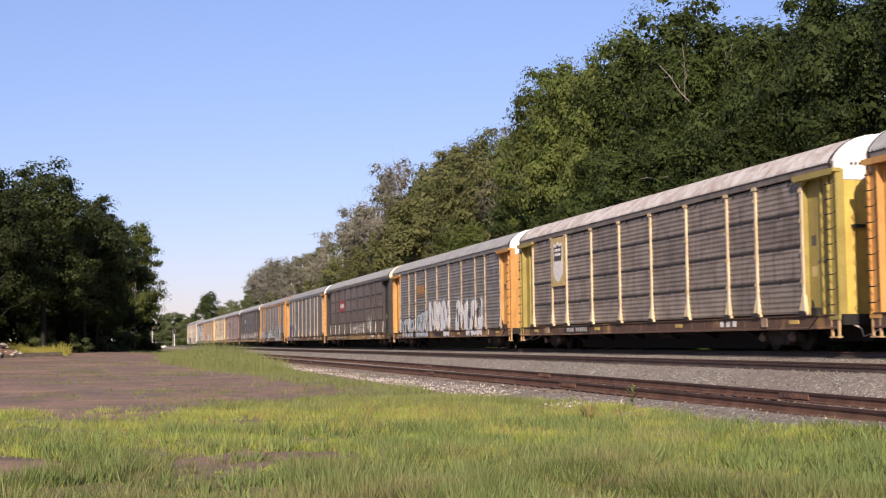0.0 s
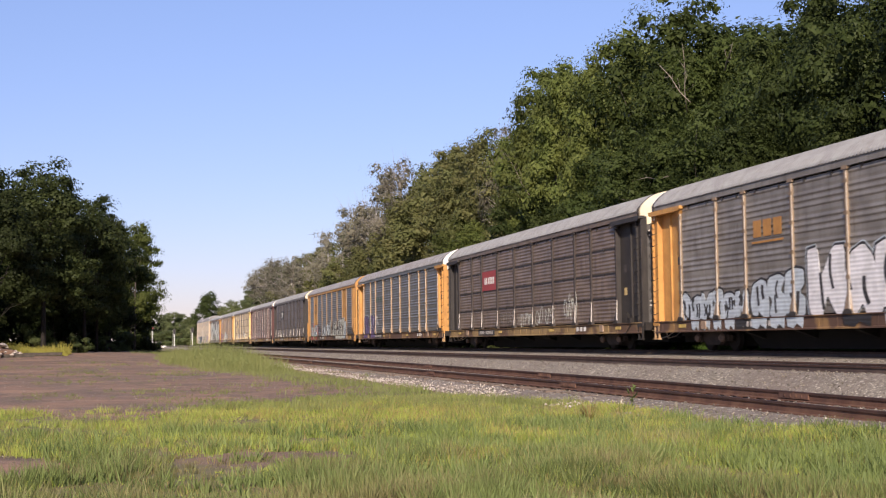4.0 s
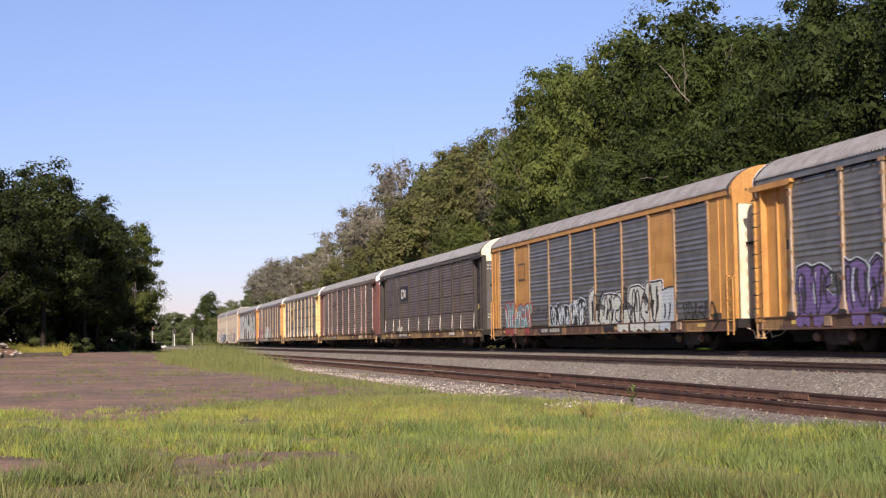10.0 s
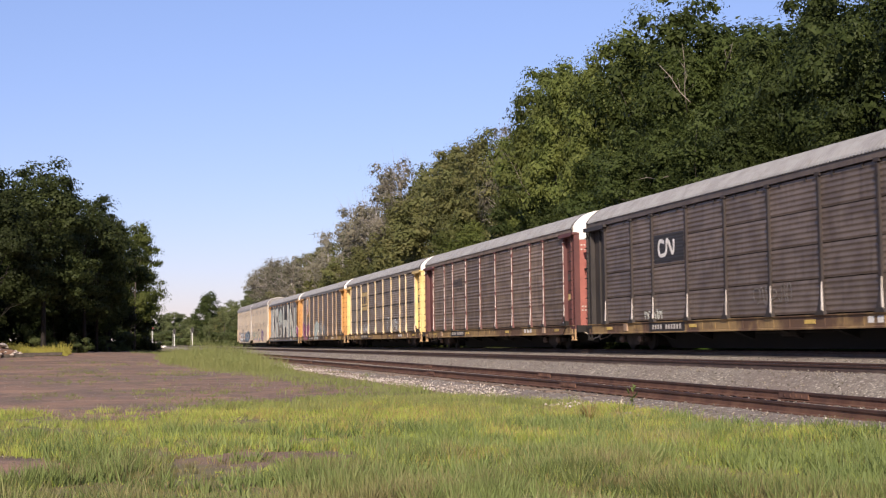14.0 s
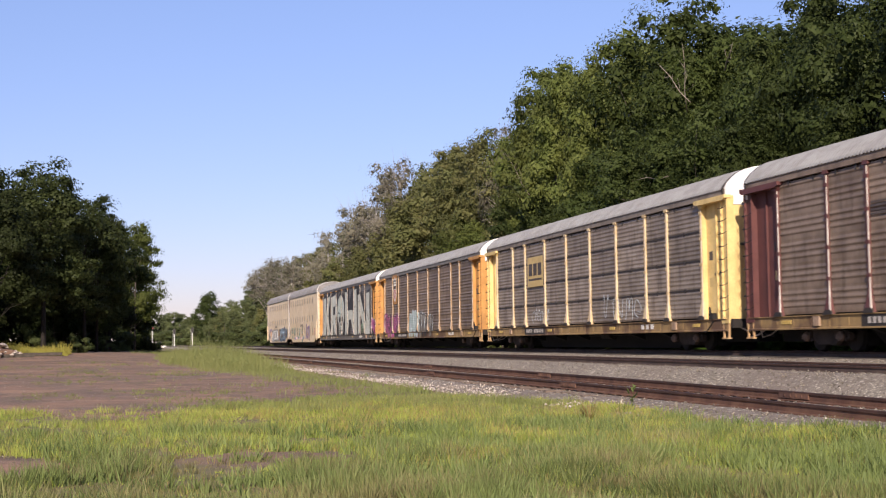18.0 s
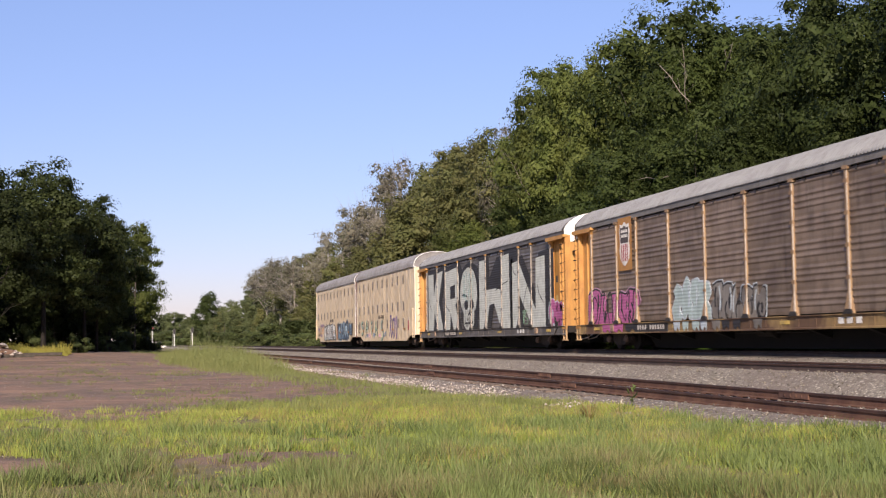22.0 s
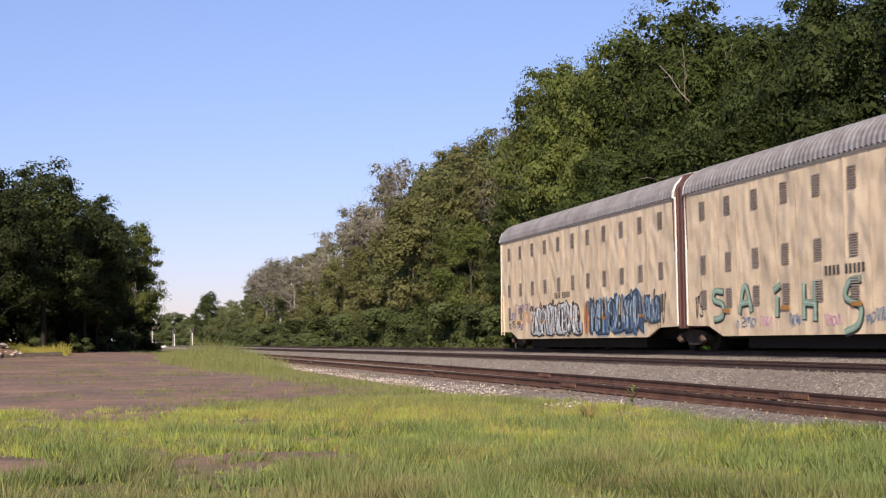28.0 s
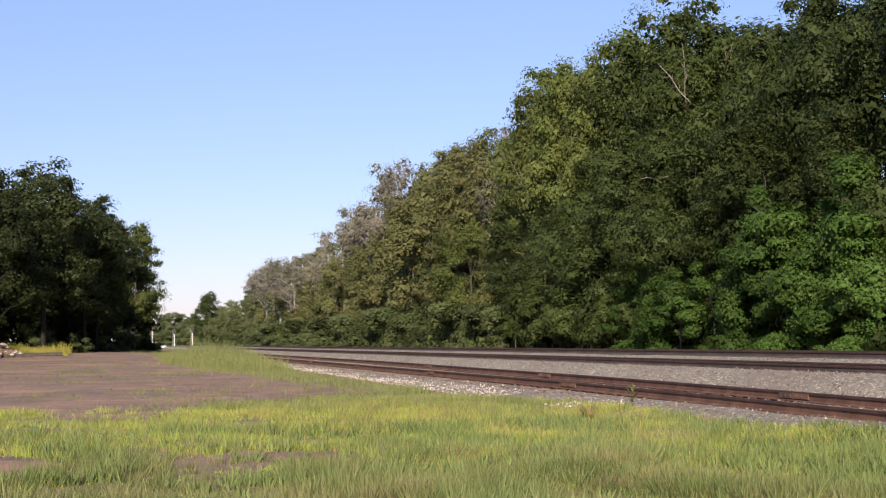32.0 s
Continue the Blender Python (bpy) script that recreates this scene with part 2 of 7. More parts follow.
class Build:
    """Collects boxes, prisms and tubes into one mesh."""

    def __init__(self):
        self.v, self.f = [], []

    def add(self, verts, faces):
        n = len(self.v)
        self.v += [tuple(p) for p in verts]
        self.f += [tuple(n + i for i in q) for q in faces]
        return self

    def box(self, x0, x1, y0, y1, z0, z1):
        return self.add([(x, y, z) for z in (z0, z1) for y in (y0, y1) for x in (x0, x1)],
                        [(0, 2, 3, 1), (4, 5, 7, 6), (0, 1, 5, 4), (2, 6, 7, 3), (0, 4, 6, 2), (1, 3, 7, 5)])

    def slab(self, ring, axis, a, b):
        """A closed outline (pairs) drawn out along an axis from a to b."""
        n = len(ring)
        put3 = {0: lambda p, t: (t, p[0], p[1]), 1: lambda p, t: (p[0], t, p[1]), 2: lambda p, t: (p[0], p[1], t)}[axis]
        vs = [put3(p, a) for p in ring] + [put3(p, b) for p in ring]
        fs = [(i, (i + 1) % n, n + (i + 1) % n, n + i) for i in range(n)]
        return self.add(vs, fs + [tuple(range(n))[::-1], tuple(range(n, 2 * n))])

    def tube(self, pts, radii, sides=6):
        n0 = len(self.v)
        pts = [Vector(p) for p in pts]
        for i, p in enumerate(pts):
            d = (pts[min(i + 1, len(pts) - 1)] - pts[max(i - 1, 0)]).normalized()
            a = d.orthogonal().normalized()
            b = d.cross(a)
            for k in range(sides):
                w = 2 * math.pi * k / sides
                self.v.append(tuple(p + (a * math.cos(w) + b * math.sin(w)) * radii[i]))
        for i in range(len(pts) - 1):
            for k in range(sides):
                q = n0 + i * sides
                self.f.append((q + k, q + (k + 1) % sides, q + sides + (k + 1) % sides, q + sides + k))
        self.f.append(tuple(n0 + k for k in range(sides))[::-1])
        self.f.append(tuple(n0 + (len(pts) - 1) * sides + k for k in range(sides)))
        return self

    def mesh(self, name, mats, smooth=False):
        return mesh_of(name, self.v, self.f, mats, smooth)


# ---- plan: the tracks run along +Y, to the right of the camera ----
X2, X1, XS = 19.83, 15.55, 10.95        # centres of the far main, near main and siding tracks
TOP2, TOP1, TOPS = 0.97, 0.78, 0.42     # heights of their rail tops
SIN, COS = math.sin(_th), math.cos(_th)


def lerp(x, xs, ys):
    return float(np.interp(x, xs, ys))


def siding_x(y):
    """The siding drifts away from the main line as it recedes."""
    return XS - 0.0045 * max(0.0, y - 30) - 0.00001 * max(0.0, y - 40) ** 2


def siding_lift(y, side):
    """The siding sags a little towards the near end, and its far rail lies higher as it recedes."""
    return lerp(y, [15, 19, 23, 31, 55], [-0.02, -0.005, 0.015, 0.05, 0.1]) if side > 0 else lerp(y, [15, 20, 29], [-0.06, -0.04, 0.0])


def land(x, y):
    """Height of the natural ground."""
    z = lerp(x, [-60, -8, 4, 8.3, 9.3, 12.6, 14.0, 21.6, 23.5, 26, 60], [0.5, 0.05, 0.0, 0.04, 0.05, 0.06, 0.1, 0.2, 0.25, 0.4, 2.5])
    far = min(1.0, max(0.0, (y - 35) / 70))
    z += far * lerp(x, [-40, 0, 8, 13], [0.9, 0.8, 0.4, 0.1])
    return z + 0.035 * noise.noise((x * 0.4, y * 0.4, 1.7)) + 0.018 * noise.noise((x * 2.1, y * 2.1, 4.1))


def turfy(x, y):
    """How much grass grows at a place, 0 to 1."""
    d = y * COS + x * SIN
    s = (x * COS - y * SIN) / max(d, 1.0)
    edge = lerp(y, [15, 24, 32, 60], [9.3, 8.95, 8.05, 7.4]) + 0.4 * noise.noise((y * 0.3, 2.0, 0.3))
    if x > edge and y < 110:
        return 0.0 if x < 22.4 else 0.8
    n = noise.noise((x * 0.33, y * 0.33, 7.7)) * 0.5 + noise.noise((x * 1.3, y * 1.3, 3.1)) * 0.3
    near = 1.0 - min(1.0, max(0.0, (d - lerp(s, [-0.34, -0.275, -0.22, -0.19, -0.1, -0.03, 0.086], [26.5, 23.0, 22.5, 26.0, 31.0, 35.0, 60.0])) / 3.0))
    strip = 0.0
    if d > 25:
        strip = min(1.0, max(0.0, (x - lerp(d, [25, 33, 60, 110, 160], [7.4, 5.6, 3.5, 2.0, 2.0])) / 1.6)) * 0.85
        strip = max(strip, min(1.0, max(0.0, (d - 95) / 12)) * (0.9 if x < -5 else 0.35))
    bare = max(0.0, 1.0 - ((x + 1.6) / 1.5) ** 2 - ((d - 14.9) / 1.9) ** 2)
    bare = max(bare, 0.34 * max(0.0, 1.0 - ((x - 1.7) / 2.1) ** 2 - ((d - 16.4) / 1.9) ** 2) * (1.0 + 1.6 * noise.noise((x * 1.1, y * 0.9, 17.0))))
    n2 = noise.noise((x * 0.8, y * 0.5, 12.0))
    return min(1.0, max(0.0, max(near, strip) + n * 1.0 - 0.12 - bare * 1.6 + (max(0.0, n2 - 0.25) * 1.4 if d < 60 else 0.0)))


def ground():
    xs = np.unique(np.concatenate([np.linspace(-60, -14, 10), np.arange(-14, 26.1, 0.4), np.linspace(28, 70, 8), np.array([-900, -300, -120, 130, 400, 1200])]))
    ys = np.unique(np.concatenate([np.array([-600, -150, -60, -30, -12]), np.arange(-6, 46, 0.4), np.arange(46, 130, 1.5), np.arange(132, 400, 12), np.array([450, 600, 900, 1500, 2500])]))
    vs, zone = [], []
    for y in ys:
        for x in xs:
            vs.append((x, y, land(x, y)))
            zone.append(turfy(x, y))
    nx = len(xs)
    fs = [(j * nx + i, j * nx + i + 1, (j + 1) * nx + i + 1, (j + 1) * nx + i) for j in range(len(ys) - 1) for i in range(nx - 1)]
    me = mesh_of("ground", vs, fs, M["soil"], True)
    me.attributes.new("zone", "FLOAT", "POINT").data.foreach_set("value", zone)
    tagged(put("ground", me), "dry gravelly dirt lot with patches of grass", "ground", kind="structure")


def roadbed(name, prof, y0, y1, mat, label, bend=False, step=1.2):
    """A bank of ballast: cross-section pairs (x, z) along the track, roughened."""
    ys = np.arange(y0, y1, step)
    if y1 > 160:
        ys = np.concatenate([np.arange(y0, 110, step), np.arange(110, y1 + 1, 15)])
    vs, n = [], len(prof)
    for y in ys:
        dx = siding_x(y) - XS if bend else 0.0
        for x, z in prof:
            vs.append((x + dx, y, z + 0.03 * noise.noise((x * 2.3, y * 2.3, 9.0))))
    fs = [(j * n + i, j * n + i + 1, (j + 1) * n + i + 1, (j + 1) * n + i) for j in range(len(ys) - 1) for i in range(n - 1)]
    tagged(put(name, mesh_of(name, vs, fs, mat, True)), label, "ballast", kind="structure")


RAIL = [(-0.076, 0), (0.076, 0), (0.076, 0.014), (0.016, 0.03), (0.012, 0.118), (0.036, 0.13), (0.036, 0.166), (0.028, 0.172),
        (-0.028, 0.172), (-0.036, 0.166), (-0.036, 0.13), (-0.012, 0.118), (-0.016, 0.03), (-0.076, 0.014)]


def rail_mesh(name, y0, y1, mat, top, head, curve=None, lift=None):
    ys = [y0, y1] if curve is None else list(np.linspace(y0, y1, 14))
    n = len(RAIL)
    vs = [(px + (curve(y) if curve else 0.0), y, pz + (lift(y) if lift else 0.0)) for y in ys for px, pz in RAIL]
    fs, idx = [], []
    for j in range(len(ys) - 1):
        for i in range(n):
            fs.append((j * n + i, j * n + (i + 1) % n, (j + 1) * n + (i + 1) % n, (j + 1) * n + i))
            idx.append(1 if i == 7 else 2 if 4 < i < 10 else 0)
    fs += [tuple(range(n))[::-1], tuple(range((len(ys) - 1) * n, len(ys) * n))]
    return mesh_of(name, vs, fs, [mat, top, head], False, idx + [0, 0])


def tracks():
    for name, x, top, lab in (("track_far_main", X2, TOP2, "straight main line track with dark rails on ballast"),
                              ("track_near_main", X1, TOP1, "straight main line track beside the siding, dark rails")):
        t = thing(name, pose(x, 0, top), lab, "railway track", kind="structure")
        me = rail_mesh("rail", -60, 900, M["rail_main"], M["railtop"], M["rail_head"])
        for sx in (-0.753, 0.753):
            put("rail", me, t, pose(sx, 0, -0.172))
        tie = Build().box(-1.3, 1.3, -0.115, 0.115, -0.18, 0).mesh("tie", M["tie"])
        for k in range(120):
            put("tie", tie, t, pose(random.uniform(-0.04, 0.04), 18 + k * 0.52, -0.176, 0, 0, random.uniform(-1, 1)))
        b = Build()
        for k in range(1400):
            y = 18 + (120 + k) * 0.52
            b.box(-1.3, 1.3, y - 0.11, y + 0.11, -0.35, -0.178)
        tagged(put("ties_beyond", b.mesh("ties_beyond", M["tie"]), t), kind="stuff")
    t = thing("track_siding", pose(0, 0, TOPS), "rusty jointed siding track on worn ties", "railway track", kind="structure")
    for sx, y, long in ((-0.753, -11.75, 13.6), (0.753, -6.72, 14.0)):
        while y < 118:
            put("rail", rail_mesh("rail", y, min(y + long - 0.02, 120), M["rail"], M["rail_head"], M["rail_head"], lambda q, s=sx: siding_x(q) + s, lambda q, s=sx: siding_lift(q, s)), t, pose(0, 0, -0.172))
            j = y + long
            bar = Build()
            for s in (-1, 1):
                bar.slab([(s * 0.018, 0.026), (s * 0.05, 0.03), (s * 0.042, 0.1), (s * 0.04, 0.126), (s * 0.018, 0.122)], 1, -0.52, 0.52)
                for q in (-0.3, -0.1, 0.1, 0.3):
                    bar.box(s * 0.043, s * 0.06, q - 0.02, q + 0.02, 0.058, 0.098)
            if j < 118:
                put("joint_bar", bar.mesh("joint_bar", M["rail"]), t, pose(siding_x(j) + sx, j, -0.155 + siding_lift(j, sx)), "bolted steel joint bar")
            y += long
    tie = Build().box(-1.28, 1.28, -0.11, 0.11, -0.18, 0).mesh("tie", M["tie"])
    plate = Build().box(-0.1, 0.1, -0.09, 0.09, 0, 0.016).mesh("tie_plate", M["rail"])
    for k in range(200):
        y = 8 + k * 0.545
        if y > 118:
            break
        tilt = random.uniform(-2.5, 2.5)
        put("tie", tie, t, pose(siding_x(y) + random.uniform(-0.08, 0.08), y, -0.185 + random.uniform(-0.012, 0.004) + siding_lift(y, -1), 0, -0.8, tilt))
        if y < 60:
            for s in (-0.753, 0.753):
                put("tie_plate", plate, t, pose(siding_x(y) + s, y, -0.188 + siding_lift(y, s)))


def stones(name, spots, lo, hi, mat, label):
    """Loose stones: a rough lump of eight faces each."""
    rng = np.random.default_rng(5)
    base = np.array([(1, 0, 0), (0, 1, 0), (-1, 0, 0), (0, -1, 0), (0, 0, 1), (0, 0, -1)], float)
    tri = np.array([(0, 1, 4), (1, 2, 4), (2, 3, 4), (3, 0, 4), (1, 0, 5), (2, 1, 5), (3, 2, 5), (0, 3, 5)])
    n = len(spots)
    v = base[None] * rng.uniform(0.55, 1.0, (n, 6, 3)) * rng.uniform(lo, hi, (n, 1, 1)) * np.array([1, 1, 0.75])
    a = rng.uniform(0, 6.28, n)
    c, s = np.cos(a)[:, None], np.sin(a)[:, None]
    w = np.stack([v[..., 0] * c - v[..., 1] * s, v[..., 0] * s + v[..., 1] * c, v[..., 2]], -1) + np.asarray(spots)[:, None, :]
    me = bpy.data.meshes.new(name)
    me.vertices.add(n * 6)
    me.vertices.foreach_set("co", w.astype(np.float32).ravel())
    idx = (tri[None] + (np.arange(n) * 6)[:, None, None]).astype(np.int32).ravel()
    me.loops.add(len(idx))
    me.loops.foreach_set("vertex_index", idx)
    me.polygons.add(len(idx) // 3)
    me.polygons.foreach_set("loop_start", np.arange(0, len(idx), 3, dtype=np.int32))
    me.materials.append(mat)
    me.update(calc_edges=True)
    tagged(put(name, me), label, "stones", kind="stuff")


MAIN_BED = [(13.0, 0.12), (13.45, 0.33), (13.9, 0.56), (14.3, 0.63), (15.0, 0.62), (16.1, 0.62), (16.9, 0.63), (17.6, 0.68), (18.3, 0.8), (19.0, 0.79), (20.7, 0.8), (21.3, 0.88), (22.0, 0.86), (22.7, 0.5), (23.5, 0.22)]
SIDE_BED = [(8.3, 0.0), (8.7, 0.09), (9.2, 0.13), (9.7, 0.185), (10.2, 0.212), (10.45, 0.215), (10.9, 0.225), (11.5, 0.235), (11.75, 0.24), (12.3, 0.25), (12.8, 0.19), (13.2, 0.1)]


def bed_z(x, prof):
    return lerp(x, [p[0] for p in prof], [p[1] for p in prof])


def ground_cover():
    roadbed("ballast_bed_main", MAIN_BED, -60, 900, M["ballast"], "bank of grey crushed stone under the main tracks")
    # Oily strip laid dark so that the shade under the train reads black
    roadbed("grimy_ballast_strip", [(18.55, 0.8), (18.75, 0.825), (19.3, 0.82), (20.3, 0.82), (20.9, 0.825), (21.1, 0.79)], -60, 300, M["shaded_bed"], "oily stone between the far rails, train shade put into it")
    roadbed("ballast_bed_siding", SIDE_BED, -20, 124, M["old_ballast"], "thin old ballast under the siding", True)
    rng = np.random.default_rng(11)
    sp = []
    for _ in range(15000):
        y = 16 + 75 * rng.random() ** 1.6
        x = rng.uniform(13.0, 18.2)
        sp.append((x, y, bed_z(x, MAIN_BED) + rng.uniform(-0.01, 0.03)))
    stones("loose_ballast", sp, 0.016, 0.038, M["stone"], "loose grey ballast stones on the bank")
    sp = []
    for _ in range(6000):
        y = 14 + 60 * rng.random() ** 1.5
        x = rng.uniform(8.5, 12.9)
        sp.append((x + siding_x(y) - XS, y, bed_z(x, SIDE_BED) + rng.uniform(-0.01, 0.02)))
    stones("loose_siding_ballast", sp, 0.018, 0.045, M["stone"], "loose stones round the siding ties")
    sp = []
    for _ in range(4600):
        y = 16 + 62 * rng.random() ** 0.9
        x = lerp(y, [16, 30, 60], [8.85, 8.35, 7.9]) + abs(rng.normal(0.35, 0.5))
        if noise.noise((y * 0.35, 5.5, x * 0.3)) > (-0.3 if y > 31 else 0.02):
            sp.append((x + siding_x(y) - XS, y, max(bed_z(x, SIDE_BED), land(x, y)) + rng.uniform(0, 0.03)))
    stones("pale_stones", sp, 0.015, 0.055, M["pale_stone"], "pale limestone pieces strewn beside the siding")
    sp = []
    for _ in range(2200):
        y = 13 + 80 * rng.random()
        x = rng.uniform(-14, 8)
        if turfy(x, y) < 0.4:
            sp.append((x, y, land(x, y) + 0.005))
    for _ in range(900):
        d, q = rng.uniform(20, 46), rng.uniform(-0.36, 0.02)
        x, y = d * SIN + d * q * COS, d * COS - d * q * SIN
        if turfy(x, y) < 0.5 and noise.noise((x * 0.3, y * 0.3, 4.4)) > -0.1:
            sp.append((x, y, land(x, y) + 0.005))
    stones("lot_pebbles", sp, 0.01, 0.036, M["pebble"], "pebbles scattered on the dirt lot")


def blades(name, n, seed, where, tall, wide, mat, label, tuft=1, spread=0.05):
    """Grass: tapering blades that lean out of their tufts."""
    rng = np.random.default_rng(seed)
    spots = []
    while len(spots) < n // tuft:
        p = where(rng)
        if p is not None:
            spots.append(p)
    root = np.repeat(np.array(spots), tuft, axis=0)
    m = len(root)
    la = rng.uniform(0, 6.283, m)
    out = np.abs(rng.normal(0, spread, m)) * (root[:, 3] if tuft > 1 else 0.0)
    off = np.stack([np.cos(la) * out, np.sin(la) * out, np.zeros(m)], -1)
    h = rng.uniform(tall[0], tall[1], m) * root[:, 3]
    a = rng.uniform(0, 6.283, m)
    w = rng.uniform(wide[0], wide[1], m) * 0.5
    lean = rng.uniform(0.05, 0.8, m) * h
    side = np.stack([np.cos(a) * w, np.sin(a) * w, np.zeros_like(w)], -1)
    p0 = root[:, :3] + off - np.array([0, 0, 0.01])
    tip = p0 + np.stack([np.cos(la) * lean, np.sin(la) * lean, h], -1)
    tri = np.stack([p0 - side, p0 + side, tip], 1)
    me = mesh_np(name, tri.reshape(-1, 3), 3, mat)
    tagged(put(name, me), label, "grass", kind="stuff")


def grass():
    def near(rng, dry=False):
        d = 7.0 + 25 * rng.random() ** 1.25
        s = rng.uniform(-0.52, 0.42)
        x, y = d * SIN + d * s * COS, d * COS - d * s * SIN
        if x > 9.6:
            return None
        t = turfy(x, y)
        clump = noise.noise((x * 1.9, y * 1.9, 0.5)) * 0.5 + 0.5
        thin = lerp(x + 0.12 * (d - 14), [-3.0, 0.5, 3.5], [0.5, 0.75, 1.0])
        if rng.random() > t * thin * (0.22 + 1.7 * clump ** 3):
            return None
        lush = min(1.0, max(0.0, (noise.noise((x * 0.55, y * 0.42, 8.0)) + 0.22) / 0.4))
        if rng.random() > 0.2 + lush + 0.45 * min(1.0, max(0.0, (x - 0.5) / 4.5)):
            return None
        tuft = (0.25 + 0.75 * clump + 0.4 * lush) * rng.uniform(0.4, 1.35)
        return (x, y, max(land(x, y), bed_z(x, SIDE_BED) if 8.3 < x else 0.0), tuft)

    def bright(rng):
        p = near(rng)
        if p is None:
            return None
        d = p[1] * COS + p[0] * SIN
        band = min(1.0, max(0.12, (d - 13.4) / 3.5 + 0.7 * (p[0] - 2.6) / 5 + 0.9 * noise.noise((p[0] * 0.6, p[1] * 0.6, 5.0))))
        return p if rng.random() < band else None

    def coarse(rng):
        p = near(rng)
        if p is None:
            return None
        d = p[1] * COS + p[0] * SIN
        f = min(1.0, max(0.05, (17.5 - d) / 4 - 0.12 * p[0] + 0.9 * noise.noise((p[0] * 0.55, p[1] * 0.55, 9.0))))
        return p[:3] + (p[3] * 1.25,) if rng.random() < f else None

    def short(rng):
        d = 9.0 + 22 * rng.random() ** 1.2
        q = rng.uniform(-0.4, 0.4)
        x, y = d * SIN + d * q * COS, d * COS - d * q * SIN
        if x > 9.0 or rng.random() > turfy(x, y) * 1.3:
            return None
        return (x, y, land(x, y), rng.uniform(0.6, 1.2))

    def brown(rng):
        p = near(rng)
        if p is None:
            return None
        f = (0.18 + 0.5 * min(1.0, max(0.0, p[0] / 4))) * min(1.0, max(0.1, (p[1] - 13.5) / 4)) + 0.9 * noise.noise((p[0] * 0.45, p[1] * 0.3, 21.0))
        return p if rng.random() < f else None

    def tall(rng):
        p = near(rng)
        return p if p is not None and rng.random() < 0.25 + noise.noise((p[0] * 0.5, p[1] * 0.5, 31.0)) else None

    blades("grass", 165000, 3, bright, (0.05, 0.14), (0.008, 0.019), M["grass"], "sunlit yellow-green grass growing on the lot", 12, 0.07)
    blades("coarse_grass", 105000, 5, coarse, (0.05, 0.165), (0.009, 0.02), M["grass_dark"], "coarse darker grass in tufts on bare soil", 14, 0.07)
    blades("dry_grass", 46000, 4, near, (0.03, 0.13), (0.008, 0.016), M["grass_dry"], "straw-coloured dry grass among the green", 9, 0.14)
    blades("brown_seed_grass", 40000, 41, brown, (0.07, 0.15), (0.006, 0.014), M["grass_seed"], "reddish brown seeding grass among the green", 8, 0.12)
    blades("low_thatch", 70000, 43, short, (0.02, 0.055), (0.008, 0.018), M["thatch"], "low dull thatch between the grass tufts", 10, 0.1)
    blades("tall_grass", 26000, 42, tall, (0.13, 0.26), (0.009, 0.018), M["grass_dark"], "taller grass blades standing out of the turf", 9, 0.05)

    def tufts(rng):
        p = near(rng)
        if p is None or p[1] > 21:
            return None
        f = 0.3 + 1.1 * noise.noise((p[0] * 0.8, p[1] * 0.8, 51.0))
        return p[:3] + (0.75 + 0.35 * p[3],) if rng.random() < f else None

    blades("green_tufts", 52000, 44, tufts, (0.07, 0.22), (0.014, 0.028), M["grass_tuft"], "fresh green tufts of broader grass blades", 16, 0.06)

    def around(rng):
        x, y = rng.uniform(-9, 9), rng.uniform(-9, 8)
        if x * SIN + y * COS > 7.5 or noise.noise((x * 0.9, y * 0.9, 61.0)) < rng.uniform(-0.6, 0.3):
            return None
        return (x, y, land(x, y), rng.uniform(0.5, 1.1))

    blades("trodden_grass", 60000, 45, around, (0.03, 0.11), (0.008, 0.018), M["grass_dark"], "short trodden grass where the tripod stands", 12, 0.08)

    def strip(rng):
        d = 27 + 110 * rng.random() ** 1.5
        x = rng.uniform(1.0, 9.6)
        y = (d - x * SIN) / COS
        if x > siding_x(y) - 1.4 or rng.random() > turfy(x, y):
            return None
        return (x, y, land(x, y), 0.6 + 0.7 * (noise.noise((x * 0.7, y * 0.3, 2.0)) + 0.4))

    def stray(rng):
        d = rng.uniform(25, 75)
        s = rng.uniform(-0.45, -0.026)
        x, y = d * SIN + d * s * COS, d * COS - d * s * SIN
        if rng.random() > max(0.0, noise.noise((x * 0.35, y * 0.2, 15.0)) + 0.05) * 2.2:
            return None
        return (x, y, land(x, y), rng.uniform(0.4, 1.1))

    blades("stray_tufts", 12000, 16, stray, (0.04, 0.16), (0.01, 0.025), M["weed"], "stray tufts of grass on the dirt lot", 14, 0.12)
    blades("low_weeds", 40000, 6, strip, (0.06, 0.22), (0.012, 0.03), M["weed"], "low weeds and grass along the siding")

# ---- trees ----
def leaf_tips(rng, centre, normal, size):
    """Small pointed leaves at centres, facing normals."""
    n = len(centre)
    ref = rng.normal(size=(n, 3))
    u = np.cross(normal, ref)
    u /= np.linalg.norm(u, axis=1, keepdims=True) + 1e-9
    v = np.cross(normal, u)
    s = size[:, None]
    return np.stack([centre - u * s, centre + u * s + v * s * 0.55, centre + u * s * 0.5 - v * s * 0.9], 1).reshape(-1, 3)


